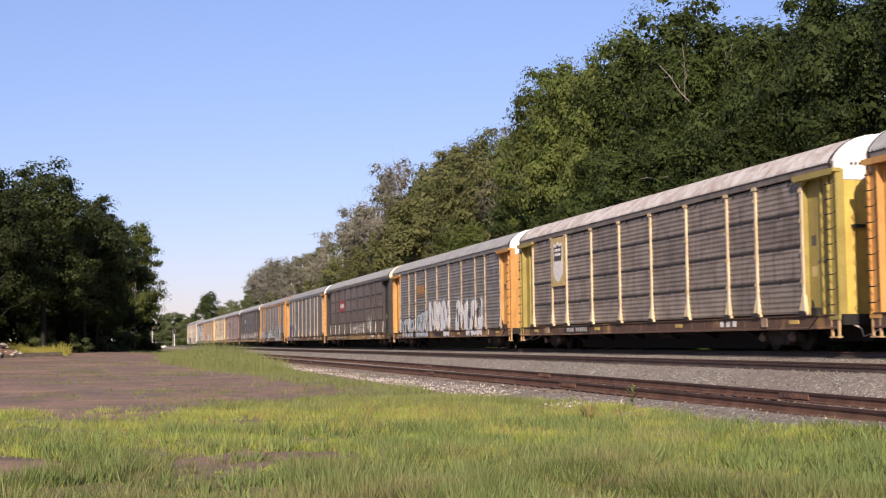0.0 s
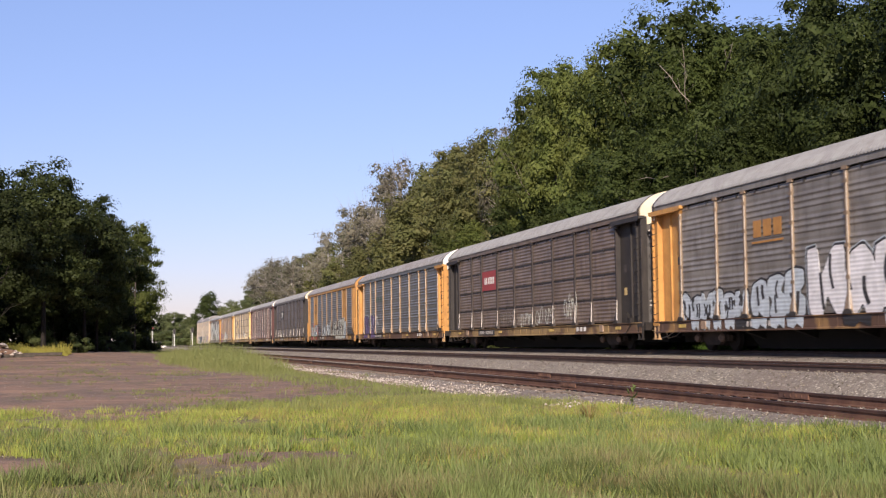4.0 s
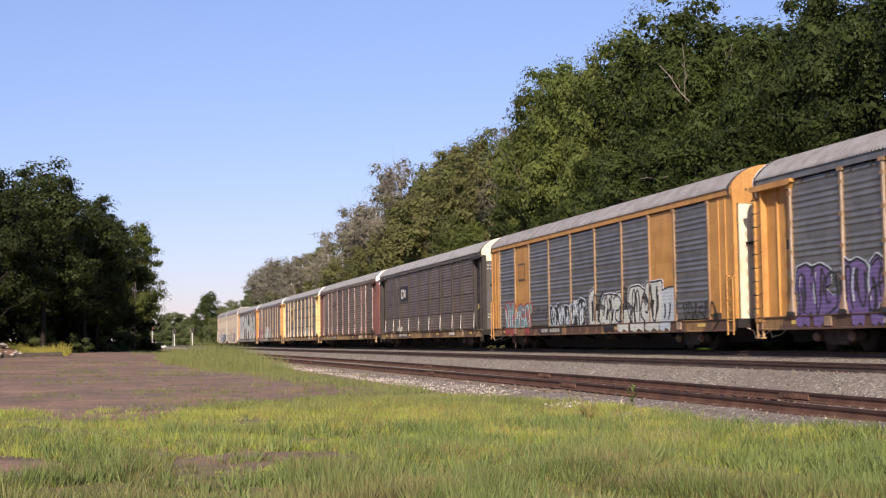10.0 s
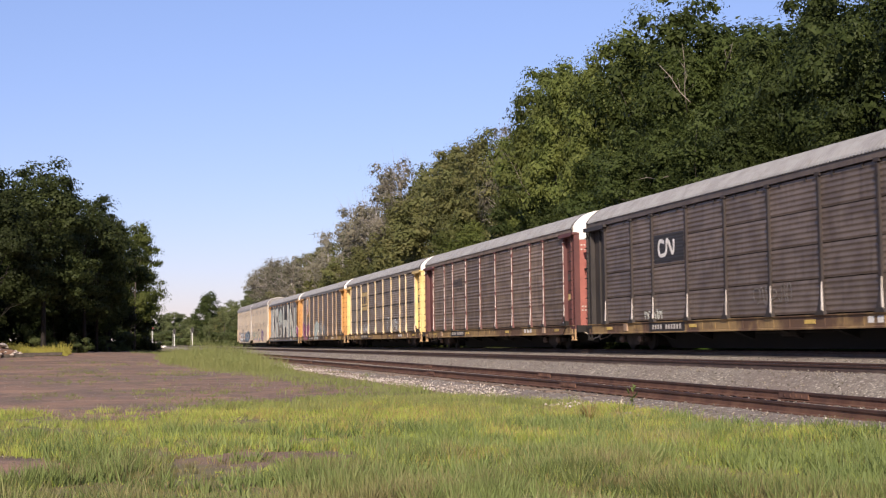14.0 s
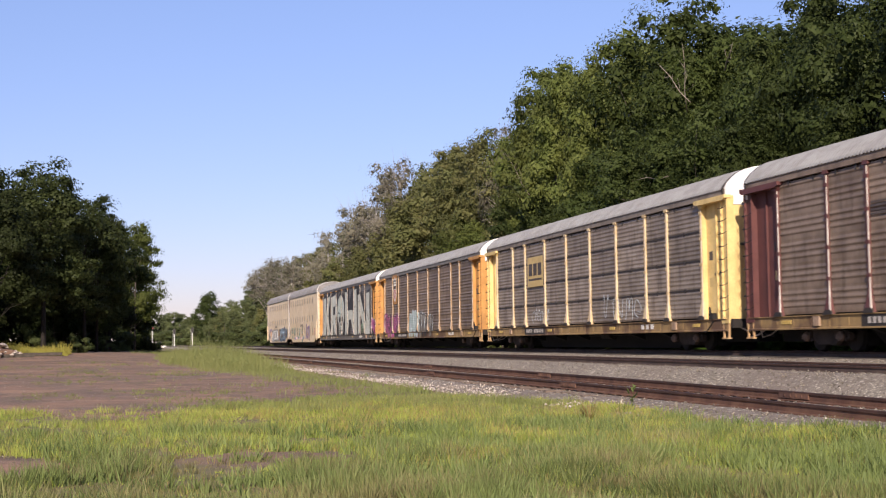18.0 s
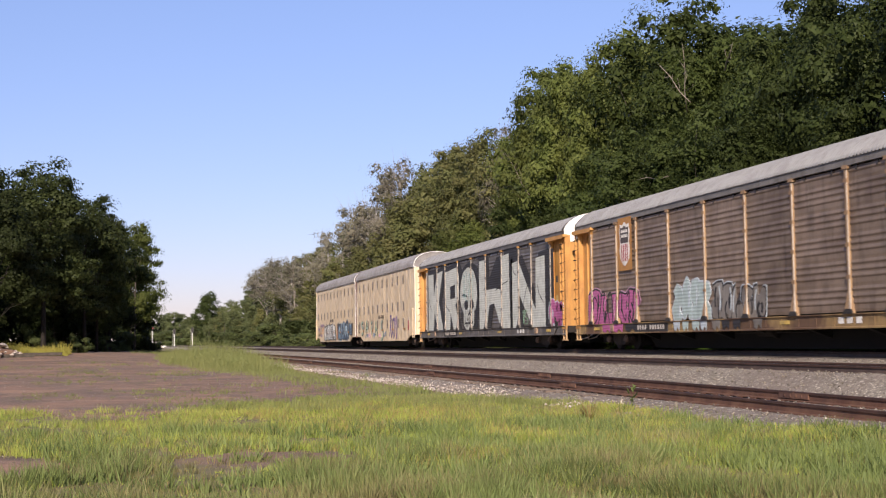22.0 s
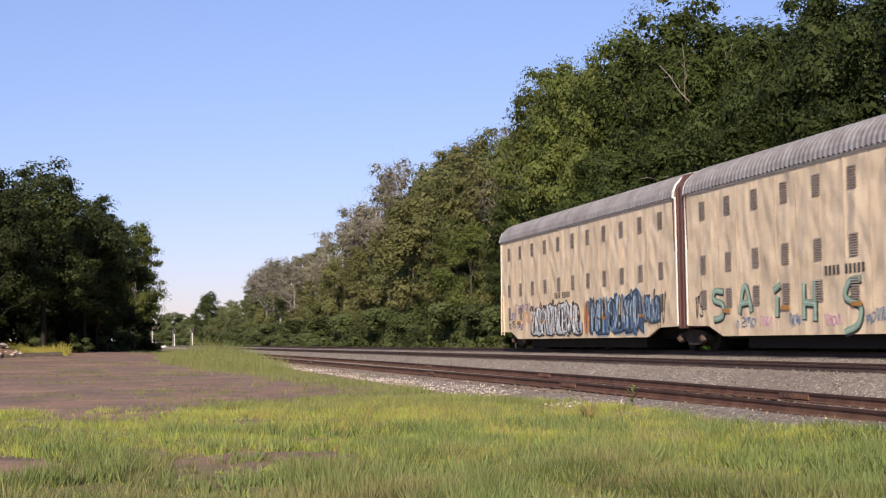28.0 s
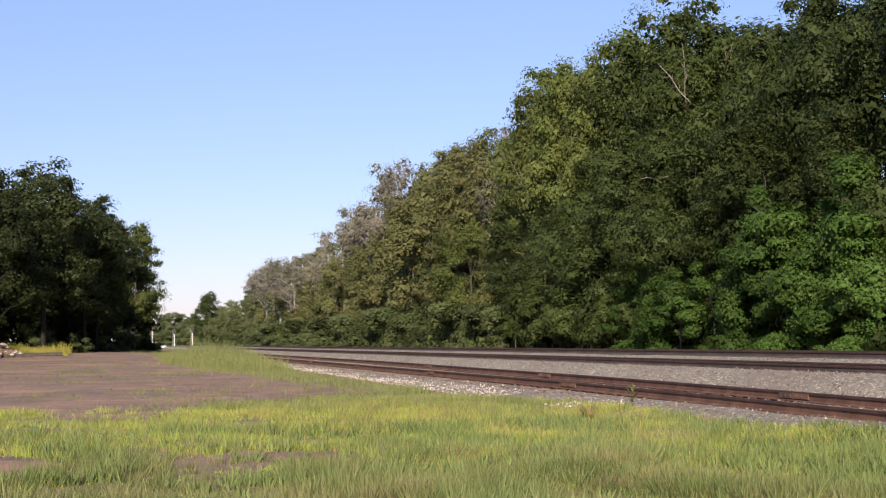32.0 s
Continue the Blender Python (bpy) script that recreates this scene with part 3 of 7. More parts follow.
def crown_points(rng, H, base, R, clumps, shape=1.0):
    """Centres and sizes of the leaf clumps of a crown with an uneven outline."""
    pts = []
    zc, hz = (H + base) / 2, (H - base) / 2
    lob = rng.uniform(0, 6.28, 6)
    boughs = rng.normal(size=(max(7, clumps // 7), 3))
    boughs /= np.linalg.norm(boughs, axis=1, keepdims=True)
    for i in range(clumps):
        d = boughs[i % len(boughs)] + rng.normal(size=3) * 0.16
        d /= np.linalg.norm(d)
        az = math.atan2(d[1], d[0])
        bulge = 1 + 0.22 * math.sin(2 * az + lob[0] + 3 * d[2]) + 0.16 * math.sin(3 * az + lob[1] - 4 * d[2]) + 0.1 * math.sin(5 * az + lob[2])
        r = rng.uniform(0.3, 1.0) ** 0.5 * (0.82 + 0.3 * ((i % len(boughs)) * 0.618 % 1))
        r = min(r, 1.12 / bulge) if bulge > 1 else r
        wide = R * bulge * (1 - 0.25 * max(0.0, d[2]) ** shape)
        rc = R * rng.uniform(0.13, 0.3)
        pts.append((d[0] * wide * r, d[1] * wide * r, min(H - rc * 0.5, max(base + rc * 0.3, zc + d[2] * hz * r * (0.9 + 0.2 * rng.random()))), rc))
    return np.array(pts)


def crown_mesh(rng, pts, per, leaf, mat, name="crown", core=0.16, core_leaf=0.22):
    """Leaves round each clump: a few broad ones deep inside that close it, small ones outside, most of them facing outwards."""
    cs, ns, ss = [], [], []
    mid = np.array([pts[:, 0].mean(), pts[:, 1].mean(), pts[:, 2].min() * 0.45 + pts[:, 2].max() * 0.55])
    size = np.array([np.ptp(pts[:, 0]), np.ptp(pts[:, 1]), np.ptp(pts[:, 2])]) / 2 + 0.1
    for x, y, z, rc in pts:
        k = max(8, int(per * rng.uniform(0.7, 1.3)))
        q = int(k * core)
        d = rng.normal(size=(k, 3))
        d[:, 2] += 0.3
        d /= np.linalg.norm(d, axis=1, keepdims=True)
        r = rc * rng.uniform(0.5, 1.0, (k, 1)) ** 0.5 * rng.uniform(0.82, 1.14, (k, 1))
        r[:q] = rc * rng.uniform(0.2, 0.62, (q, 1))
        p = np.array([x, y, z]) + d * r * np.array([1.15, 1.15, 0.72]) + rng.normal(size=(k, 3)) * rc * 0.06
        cs.append(p)
        out = (np.array([x, y, z]) - mid) / size
        ns.append(d * 0.8 + out * 0.5 + rng.normal(size=(k, 3)) * 0.3 + np.array([0, 0, 0.15]))
        lf = leaf * rng.uniform(0.6, 1.4, k)
        lf[:q] *= max(1.0, core_leaf / leaf)
        ss.append(lf)
    c, n, s = np.concatenate(cs), np.concatenate(ns), np.concatenate(ss)
    n /= np.linalg.norm(n, axis=1, keepdims=True)
    return mesh_np(name, leaf_tips(rng, c, n, s), 3, mat)


def trunk_mesh(rng, H, base, r0, pts, limbs, mat, twigs=False):
    """A tapered stem with limbs that reach into the clumps."""
    b = Build()
    bend = rng.uniform(-0.04, 0.04, 2) * H
    top = base + (H - base) * (0.72 if twigs else 0.5)

    def stem(z):
        f = z / H
        return Vector((bend[0] * f * f, bend[1] * f * f, z))

    zs = np.linspace(-0.4, top, 5)
    b.tube([stem(z) for z in zs], [r0 * (1.25 if i == 0 else 1.0) * (1 - 0.8 * max(z, 0) / H) for i, z in enumerate(zs)], 8)
    order = rng.permutation(len(pts))[:limbs]
    for i in order:
        x, y, z, rc = pts[i]
        z0 = max(base * 0.75, min(top * 0.98, z - (0.5 + 0.6 * rng.random()) * math.hypot(x, y)))
        s, e = stem(z0), Vector((x, y, z))
        m = s.lerp(e, 0.5) + Vector((rng.normal() * 0.25, rng.normal() * 0.25, 0.12 * (e - s).length))
        rr = r0 * (0.2 + 0.25 * rng.random()) * (1 - 0.5 * z0 / H)
        b.tube([s, m, e], [rr, rr * 0.6, rr * 0.18], 5)
        if twigs:
            for _ in range(5):
                q = m.lerp(e, rng.random())
                d = Vector(rng.normal(size=3) * 0.5 + np.array([0, 0, 0.5])) * rc * 1.6
                b.tube([q, q + d * 0.55 + Vector((0, 0, 0.1)), q + d], [rr * 0.3, rr * 0.2, rr * 0.06], 4)
    return b.mesh("trunk", mat, True)


def tree_kind(seed, H, base, R, clumps, per, leaf, leafmat, barkmat, r0, limbs=14, twigs=False, shape=1.0):
    rng = np.random.default_rng(seed)
    pts = crown_points(rng, H, base, R, clumps, shape)
    return trunk_mesh(rng, H, base, r0, pts, limbs, barkmat, twigs), crown_mesh(rng, pts, per, leaf, leafmat)


def plant_tree(kind, x, y, s, turn, label, category="tree", name="tree", group="", wide=1.0):
    t = thing(name, Matrix.Translation((x, y, land(x, y) - 0.05)) @ Matrix.Rotation(turn, 4, "Z") @ Matrix.Diagonal((s * wide, s * wide, s, 1)), label, category, group)
    put("trunk", kind[0], t)
    put("crown", kind[1], t)
    return t


def woods():
    K = {}
    K["fine"] = [tree_kind(20 + i, 18, 0.5, 4.4, 165, 165, 0.075, M["leaf"], M["bark"], 0.12) for i in range(3)]
    K["finedark"] = [tree_kind(30 + i, 18, 0.5, 4.7, 165, 160, 0.076, M["leaf_dark"], M["bark"], 0.12) for i in range(3)]
    K["broad"] = [tree_kind(25 + i, 18, 2.5, 4.4, 140, 160, 0.088, M["leaf_light"], M["bark"], 0.12) for i in range(2)]
    K["broaddark"] = [tree_kind(37 + i, 18, 2.5, 4.6, 150, 170, 0.08, M["leaf_dark"], M["bark"], 0.12) for i in range(3)]
    K["midolive"] = [tree_kind(45 + i, 18, 2.5, 4.2, 125, 120, 0.1, M["leaf_olive"], M["bark"], 0.14, shape=0.7) for i in range(3)]
    K["midbroad"] = [tree_kind(47 + i, 18, 2.5, 4.4, 120, 120, 0.105, M["leaf_light"], M["bark"], 0.15) for i in range(2)]
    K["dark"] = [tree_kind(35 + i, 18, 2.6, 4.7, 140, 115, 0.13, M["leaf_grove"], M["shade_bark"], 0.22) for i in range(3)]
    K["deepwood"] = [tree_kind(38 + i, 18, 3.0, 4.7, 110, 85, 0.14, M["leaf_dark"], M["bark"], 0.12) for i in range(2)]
    K["olive"] = [tree_kind(40 + i, 18, 2.5, 4.0, 135, 150, 0.085, M["leaf_olive"], M["bark"], 0.14, shape=0.7) for i in range(3)]
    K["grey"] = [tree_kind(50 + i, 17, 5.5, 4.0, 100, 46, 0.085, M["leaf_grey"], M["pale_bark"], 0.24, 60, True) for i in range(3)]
    K["bush"] = [tree_kind(60 + i, 5.0, -1.5, 2.6, 50, 230, 0.062, M["leaf"], M["bark"], 0.08, 6) for i in range(3)]
    K["vine"] = [tree_kind(70 + i, 7.5, -2.0, 2.8, 70, 260, 0.066, M["leaf_bright"], M["bark"], 0.1, 6) for i in range(3)]
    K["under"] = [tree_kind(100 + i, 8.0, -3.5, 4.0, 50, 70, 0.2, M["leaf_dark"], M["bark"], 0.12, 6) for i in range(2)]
    K["shade"] = [tree_kind(104 + i, 8.0, -3.5, 4.0, 50, 75, 0.24, M["leaf_shade"], M["bark"], 0.12, 6) for i in range(2)]
    K["farbush"] = [tree_kind(110 + i, 5.0, -1.5, 2.6, 60, 100, 0.11, M["leaf_verge"], M["bark"], 0.08, 4) for i in range(3)]
    K["farbroad"] = [tree_kind(80 + i, 18, 2.0, 4.6, 95, 95, 0.17, M["leaf_haze"], M["bark"], 0.16, 6) for i in range(3)]
    K["farolive"] = [tree_kind(90 + i, 18, 2.0, 4.4, 95, 95, 0.16, M["leaf_olive"], M["bark"], 0.16, 6) for i in range(3)]
    K["lone"] = [tree_kind(96, 18, 0.5, 5.2, 260, 40, 0.26, M["leaf_dark"], M["bark"], 0.3, 6)]
    rng = random.Random(8)
    LAB = {"broaddark": "tall dark green broadleaf tree in the wood", "fine": "tall green broadleaf tree at the wood's edge", "finedark": "tall dark green broadleaf tree in the wood", "farbush": "green bush beside the distant track", "broad": "tall green broadleaf tree at the wood's edge", "dark": "tall dark green broadleaf tree in the wood",
           "olive": "olive-brown tree with thinning summer leaves", "grey": "pale dry tree with bare grey branches",
           "bush": "dense green bush beside the tracks", "vine": "tangle of bright green vines over shrubs",
           "under": "dark understorey growth between the trunks", "shade": "grove filler growth, shade put into its leaf colour", "midbroad": "tall green broadleaf tree in the wood", "midolive": "olive-brown tree with thinning summer leaves", "deepwood": "tall dark tree deep inside the wood", "lone": "dark round-crowned tree far down the line", "farbroad": "distant green broadleaf tree", "farolive": "distant olive green tree"}

    def plant(kind, x, y, h, wide=1.0, group="trackside wood", name="tree", cat="tree"):
        full = {"bush": 5.0, "farbush": 5.0, "under": 8.0, "shade": 8.0, "vine": 7.5, "grey": 17.0}.get(kind, 18.0)
        plant_tree(rng.choice(K[kind]), x, y, h / full, rng.uniform(0, 6.28), LAB[kind], cat, name, group, wide)

    # heights of the wood's skyline along the line
    def sky_h(y):
        return lerp(y, [30, 48, 62, 68, 80, 95, 110, 125, 140, 150, 165, 190, 215, 260, 330, 420], [17.5, 18, 19.6, 20.6, 21.2, 21.2, 20, 20, 22, 22, 18.8, 18.5, 17.5, 18, 16.5, 12.5])

    # the wood's skyline, tree by tree along the line: place, top, kind, width
    for y, top, k, w in ((27, 17.5, "broaddark", 1.0), (33, 17.6, "broaddark", 1.0), (39, 17.6, "finedark", 1.0), (44.5, 18.0, "broaddark", 0.95), (49.8, 18.4, "finedark", 0.9), (54.4, 18.9, "broaddark", 0.85), (58.4, 17.9, "finedark", 0.85), (61.4, 18.9, "finedark", 0.7),
                         (64.4, 20.1, "fine", 0.75), (68.2, 21.4, "fine", 0.85), (73.2, 22.1, "fine", 0.9), (78.4, 22.4, "broad", 0.8), (82.0, 21.4, "broad", 0.66), (86.0, 21.7, "broad", 0.72), (90.5, 22.6, "broad", 0.8),
                         (95.8, 22.8, "midbroad", 0.86), (100.2, 22.0, "midolive", 0.66), (107, 20.7, "midolive", 1.0), (113, 20.9, "midolive", 0.95), (119, 20.6, "midolive", 1.0), (125.5, 21.0, "midolive", 1.0),
                         (132, 21.2, "midolive", 1.0), (139, 21.0, "midolive", 0.9), (169, 18.8, "farbroad", 0.9)):
        plant(k, 31.5 + rng.uniform(-0.6, 0.8), y, top - 0.55, w)
    y = 24.0
    while y < 118:
        k = rng.choices(["finedark", "fine", "olive"], [7, 2, 0] if y < 60 else [6, 3, 1] if y < 86 else [3, 4, 2])[0] if y < 92 else rng.choices(["midbroad", "midolive"], [2, 5])[0]
        plant(k, 27.8 + rng.uniform(-1.0, 1.6), y, rng.uniform(9.5, 14.5), 1.05)
        y += rng.uniform(5.2, 7.0)
    y = 26.0
    while y < 125:
        k = rng.choices(["vine", "bush"], [5, 4] if y < 46 else [8, 2] if y < 60 else [1, 5] if y < 70 else [1, 8])[0] if y < 84 else "farbush"
        plant(k, 25.2 + rng.uniform(-0.5, 0.9), y, (rng.uniform(4.5, 8.0) if y < 42 else rng.uniform(3.5, 5.5)) if k == "vine" else rng.uniform(2.6, 5.2), 1.05, "trackside bushes", "bush", "bush")
        y += rng.uniform(1.9, 2.9) if y < 66 else rng.uniform(2.6, 4.0)
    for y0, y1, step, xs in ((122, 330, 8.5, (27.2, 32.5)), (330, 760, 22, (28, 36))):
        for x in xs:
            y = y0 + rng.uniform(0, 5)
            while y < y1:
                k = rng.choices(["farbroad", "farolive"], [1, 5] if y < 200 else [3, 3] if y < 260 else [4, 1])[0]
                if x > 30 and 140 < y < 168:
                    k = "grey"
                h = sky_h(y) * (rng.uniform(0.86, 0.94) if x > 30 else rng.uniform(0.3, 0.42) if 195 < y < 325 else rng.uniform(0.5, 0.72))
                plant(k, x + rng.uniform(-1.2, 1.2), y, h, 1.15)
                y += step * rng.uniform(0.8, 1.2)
    y = 125.0
    while y < 330:
        plant("farbush", 25.4 + rng.uniform(-0.5, 0.8), y, rng.uniform(3.0, 5.5), 1.5, "trackside bushes", "bush", "bush")
        y += rng.uniform(4.2, 6)
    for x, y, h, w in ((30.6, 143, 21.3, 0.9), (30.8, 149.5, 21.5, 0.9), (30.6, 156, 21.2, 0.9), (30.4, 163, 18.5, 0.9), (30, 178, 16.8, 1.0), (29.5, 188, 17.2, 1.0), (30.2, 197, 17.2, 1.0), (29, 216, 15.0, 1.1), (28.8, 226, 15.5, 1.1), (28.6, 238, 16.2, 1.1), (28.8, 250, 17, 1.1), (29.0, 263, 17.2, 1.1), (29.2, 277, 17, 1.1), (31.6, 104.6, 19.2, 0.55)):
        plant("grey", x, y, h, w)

    for x, y, h in ((25.0, 44.6, 6.8), (25.4, 46.6, 7.6), (25.2, 48.6, 5.6), (25.1, 40.2, 5.2), (25.2, 34.5, 6.4), (25.3, 58.5, 4.4), (25.2, 62.0, 3.6)):
        plant("vine", x, y, h, 1.0, "trackside bushes", "bush", "bush")
    for x, y, h, k in ((34.5, 87.5, 19.8, "deepwood"), (35.6, 66.5, 18.4, "deepwood"), (36.2, 61.5, 17.6, "deepwood"), (35.0, 79.0, 20.4, "deepwood"), (34.6, 97.0, 20.0, "deepwood"), (34.6, 71.0, 19.6, "deepwood"), (34.4, 108, 18.0, "midolive"), (34.4, 118, 18.0, "midolive"), (34.2, 128, 18.0, "midolive")):
        plant(k, x, y, h, 1.15)
    for x, y, h, k in ((26.8, 67.0, 12.5, "finedark"), (26.6, 60.5, 9.5, "finedark"), (26.9, 73.5, 10.5, "finedark")):
        plant(k, x, y, h, 1.1)
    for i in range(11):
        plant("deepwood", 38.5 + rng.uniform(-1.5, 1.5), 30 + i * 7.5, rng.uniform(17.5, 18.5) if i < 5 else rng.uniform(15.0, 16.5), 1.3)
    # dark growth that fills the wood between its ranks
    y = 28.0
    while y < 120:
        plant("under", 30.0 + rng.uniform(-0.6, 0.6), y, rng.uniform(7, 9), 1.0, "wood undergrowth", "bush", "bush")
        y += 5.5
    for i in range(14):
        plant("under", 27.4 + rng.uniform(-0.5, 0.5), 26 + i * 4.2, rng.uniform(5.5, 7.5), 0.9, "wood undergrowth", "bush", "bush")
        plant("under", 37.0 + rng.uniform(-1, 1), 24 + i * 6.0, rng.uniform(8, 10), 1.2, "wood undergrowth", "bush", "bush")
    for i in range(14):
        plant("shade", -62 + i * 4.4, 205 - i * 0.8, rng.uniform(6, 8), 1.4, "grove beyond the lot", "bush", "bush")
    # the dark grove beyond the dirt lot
    # Trees nearer than y 71 stand out of view, added to shade the grove
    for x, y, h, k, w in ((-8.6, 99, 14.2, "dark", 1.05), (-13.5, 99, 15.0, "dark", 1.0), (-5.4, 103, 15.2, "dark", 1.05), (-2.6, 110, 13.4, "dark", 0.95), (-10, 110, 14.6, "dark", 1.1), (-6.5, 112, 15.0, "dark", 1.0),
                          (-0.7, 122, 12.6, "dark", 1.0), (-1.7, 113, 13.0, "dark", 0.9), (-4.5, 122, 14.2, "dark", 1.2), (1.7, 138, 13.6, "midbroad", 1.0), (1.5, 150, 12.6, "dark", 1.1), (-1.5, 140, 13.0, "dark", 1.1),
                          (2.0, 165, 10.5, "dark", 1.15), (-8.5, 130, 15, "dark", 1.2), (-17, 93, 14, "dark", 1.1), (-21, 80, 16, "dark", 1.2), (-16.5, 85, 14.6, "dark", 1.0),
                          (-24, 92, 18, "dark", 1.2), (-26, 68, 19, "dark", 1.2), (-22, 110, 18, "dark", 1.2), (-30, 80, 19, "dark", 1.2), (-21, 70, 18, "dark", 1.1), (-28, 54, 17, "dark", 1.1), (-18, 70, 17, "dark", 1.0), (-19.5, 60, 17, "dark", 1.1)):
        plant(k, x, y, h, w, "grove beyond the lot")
    # Filler bushes whose near-black leaves stand for shade beneath the crowns
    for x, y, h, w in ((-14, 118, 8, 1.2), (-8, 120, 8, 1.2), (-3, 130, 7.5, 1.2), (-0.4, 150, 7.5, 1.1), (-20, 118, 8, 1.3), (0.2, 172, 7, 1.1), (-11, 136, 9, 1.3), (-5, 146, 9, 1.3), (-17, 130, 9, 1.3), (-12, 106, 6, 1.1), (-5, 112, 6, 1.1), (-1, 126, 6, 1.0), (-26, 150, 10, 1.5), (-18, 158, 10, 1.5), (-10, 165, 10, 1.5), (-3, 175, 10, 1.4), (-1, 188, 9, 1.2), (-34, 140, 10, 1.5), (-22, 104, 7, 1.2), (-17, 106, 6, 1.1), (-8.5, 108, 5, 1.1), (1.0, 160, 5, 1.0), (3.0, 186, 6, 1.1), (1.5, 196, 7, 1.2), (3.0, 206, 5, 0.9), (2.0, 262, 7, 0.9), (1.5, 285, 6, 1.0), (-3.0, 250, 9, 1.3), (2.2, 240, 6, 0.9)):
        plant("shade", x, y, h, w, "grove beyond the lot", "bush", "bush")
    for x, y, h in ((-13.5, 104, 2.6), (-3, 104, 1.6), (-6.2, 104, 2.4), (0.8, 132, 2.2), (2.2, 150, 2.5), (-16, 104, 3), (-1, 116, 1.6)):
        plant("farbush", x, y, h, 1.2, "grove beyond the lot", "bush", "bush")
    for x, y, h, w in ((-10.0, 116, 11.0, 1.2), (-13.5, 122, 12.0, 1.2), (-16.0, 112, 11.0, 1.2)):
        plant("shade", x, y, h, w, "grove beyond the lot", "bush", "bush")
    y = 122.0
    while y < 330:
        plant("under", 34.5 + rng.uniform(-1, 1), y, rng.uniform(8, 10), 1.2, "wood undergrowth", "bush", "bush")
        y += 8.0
    # far end of the line
    for i in range(9):
        plant("farbush", 3.0 + i * 3.2, 478 + rng.uniform(-8, 8), rng.uniform(5.5, 8.0), 1.6, "far trees down the line", "bush", "bush")
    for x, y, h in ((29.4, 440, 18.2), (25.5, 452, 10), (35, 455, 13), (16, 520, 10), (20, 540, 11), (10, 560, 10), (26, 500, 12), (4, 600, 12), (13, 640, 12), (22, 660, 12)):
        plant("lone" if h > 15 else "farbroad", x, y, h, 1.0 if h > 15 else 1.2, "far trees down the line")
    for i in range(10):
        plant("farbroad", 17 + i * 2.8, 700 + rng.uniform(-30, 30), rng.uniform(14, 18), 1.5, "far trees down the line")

# ---- train ----
def paint(name, a, b=None, grime=(0.09, 0.065, 0.05), streak=0.55, rough=0.55, metal=0.0, scale=1.5, vary=0.0):
    return surf(name, a, b or tuple(c * 0.75 for c in a), scale, rough, metal, grime, streak, 0.1, vary=vary)


def ribbed(m):
    """Paint that follows the pressed ribs of the sheet beneath."""
    nt = m.node_tree
    w = nt.nodes.new("ShaderNodeTexWave")
    w.bands_direction = "Z"
    w.inputs["Scale"].default_value = 2.73
    nt.links.new(coords(nt, shift=False), w.inputs["Vector"])
    b = nt.nodes["Principled BSDF"]
    bump(nt, b, w.outputs["Fac"], 0.2, 0.03)
    return m


def dented(m):
    """Thin sheet that has buckled a little between its welds."""
    nt = m.node_tree
    b = nt.nodes["Principled BSDF"]
    bump(nt, b, noisy(nt, coords(nt, (1.0, 1.5, 1.1)), 1.0, 1.0, 0.4), 0.6, 0.2)
    return m


P = {}
P["galv"] = paint("weathered_galvanised_panel", (0.265, 0.243, 0.215), (0.185, 0.165, 0.145), (0.11, 0.082, 0.062), 0.65, 0.45, 0.2, 1.5, 0.12)
P["galv_brown"] = paint("browned_galvanised_panel", (0.215, 0.16, 0.118), (0.135, 0.096, 0.07), (0.065, 0.044, 0.032), 0.85, 0.5, 0.08, 1.5, 0.25)
P["galv_dust"] = paint("dusty_galvanised_panel", (0.275, 0.228, 0.185), (0.18, 0.143, 0.113), (0.085, 0.06, 0.045), 0.85, 0.5, 0.1, 1.5, 0.25)
P["galv_blue"] = paint("clean_galvanised_panel", (0.2, 0.2, 0.195), (0.15, 0.15, 0.145), (0.12, 0.1, 0.085), 0.35, 0.4, 0.4, 1.5, 0.1)
P["galv_grey"] = paint("dark_grey_galvanised_panel", (0.17, 0.155, 0.145), (0.115, 0.105, 0.1), (0.09, 0.07, 0.058), 0.5, 0.5, 0.2, 1.5, 0.1)
P["soot"] = paint("sooty_brown_panel", (0.165, 0.127, 0.1), (0.104, 0.077, 0.06), (0.06, 0.042, 0.032), 0.8, 0.42, 0.05, 1.5, 0.15)
P["soot_pale"] = paint("dusty_brown_panel", (0.2, 0.148, 0.11), (0.128, 0.09, 0.066), (0.07, 0.048, 0.037), 0.85, 0.42, 0.05, 1.5, 0.15)
P["roof"] = paint("galvanised_roof", (0.33, 0.325, 0.31), (0.26, 0.25, 0.24), (0.17, 0.15, 0.12), 0.5, 0.5, 0.3)
P["roof_rust"] = paint("rust_stained_roof", (0.46, 0.43, 0.41), (0.3, 0.25, 0.22), (0.2, 0.12, 0.09), 0.8, 0.6, 0.2)
P["roof_dark"] = paint("dull_grey_roof", (0.3, 0.29, 0.28), (0.22, 0.2, 0.19), (0.14, 0.11, 0.1), 0.5, 0.5, 0.3)
P["orange"] = paint("faded_orange_yellow_paint", (0.54, 0.28, 0.08), (0.44, 0.215, 0.06), (0.2, 0.1, 0.05), 0.6)
P["post_orange"] = paint("faded_orange_post", (0.33, 0.215, 0.115), (0.25, 0.155, 0.085), (0.16, 0.09, 0.05), 0.6)
P["worn"] = paint("pale_tan_trim", (0.6, 0.52, 0.42), (0.45, 0.37, 0.3), (0.3, 0.2, 0.14), 0.4, 0.5)
P["edge_white"] = paint("white_trim", (0.78, 0.72, 0.64), (0.55, 0.48, 0.42), (0.3, 0.22, 0.17), 0.5, 0.5)
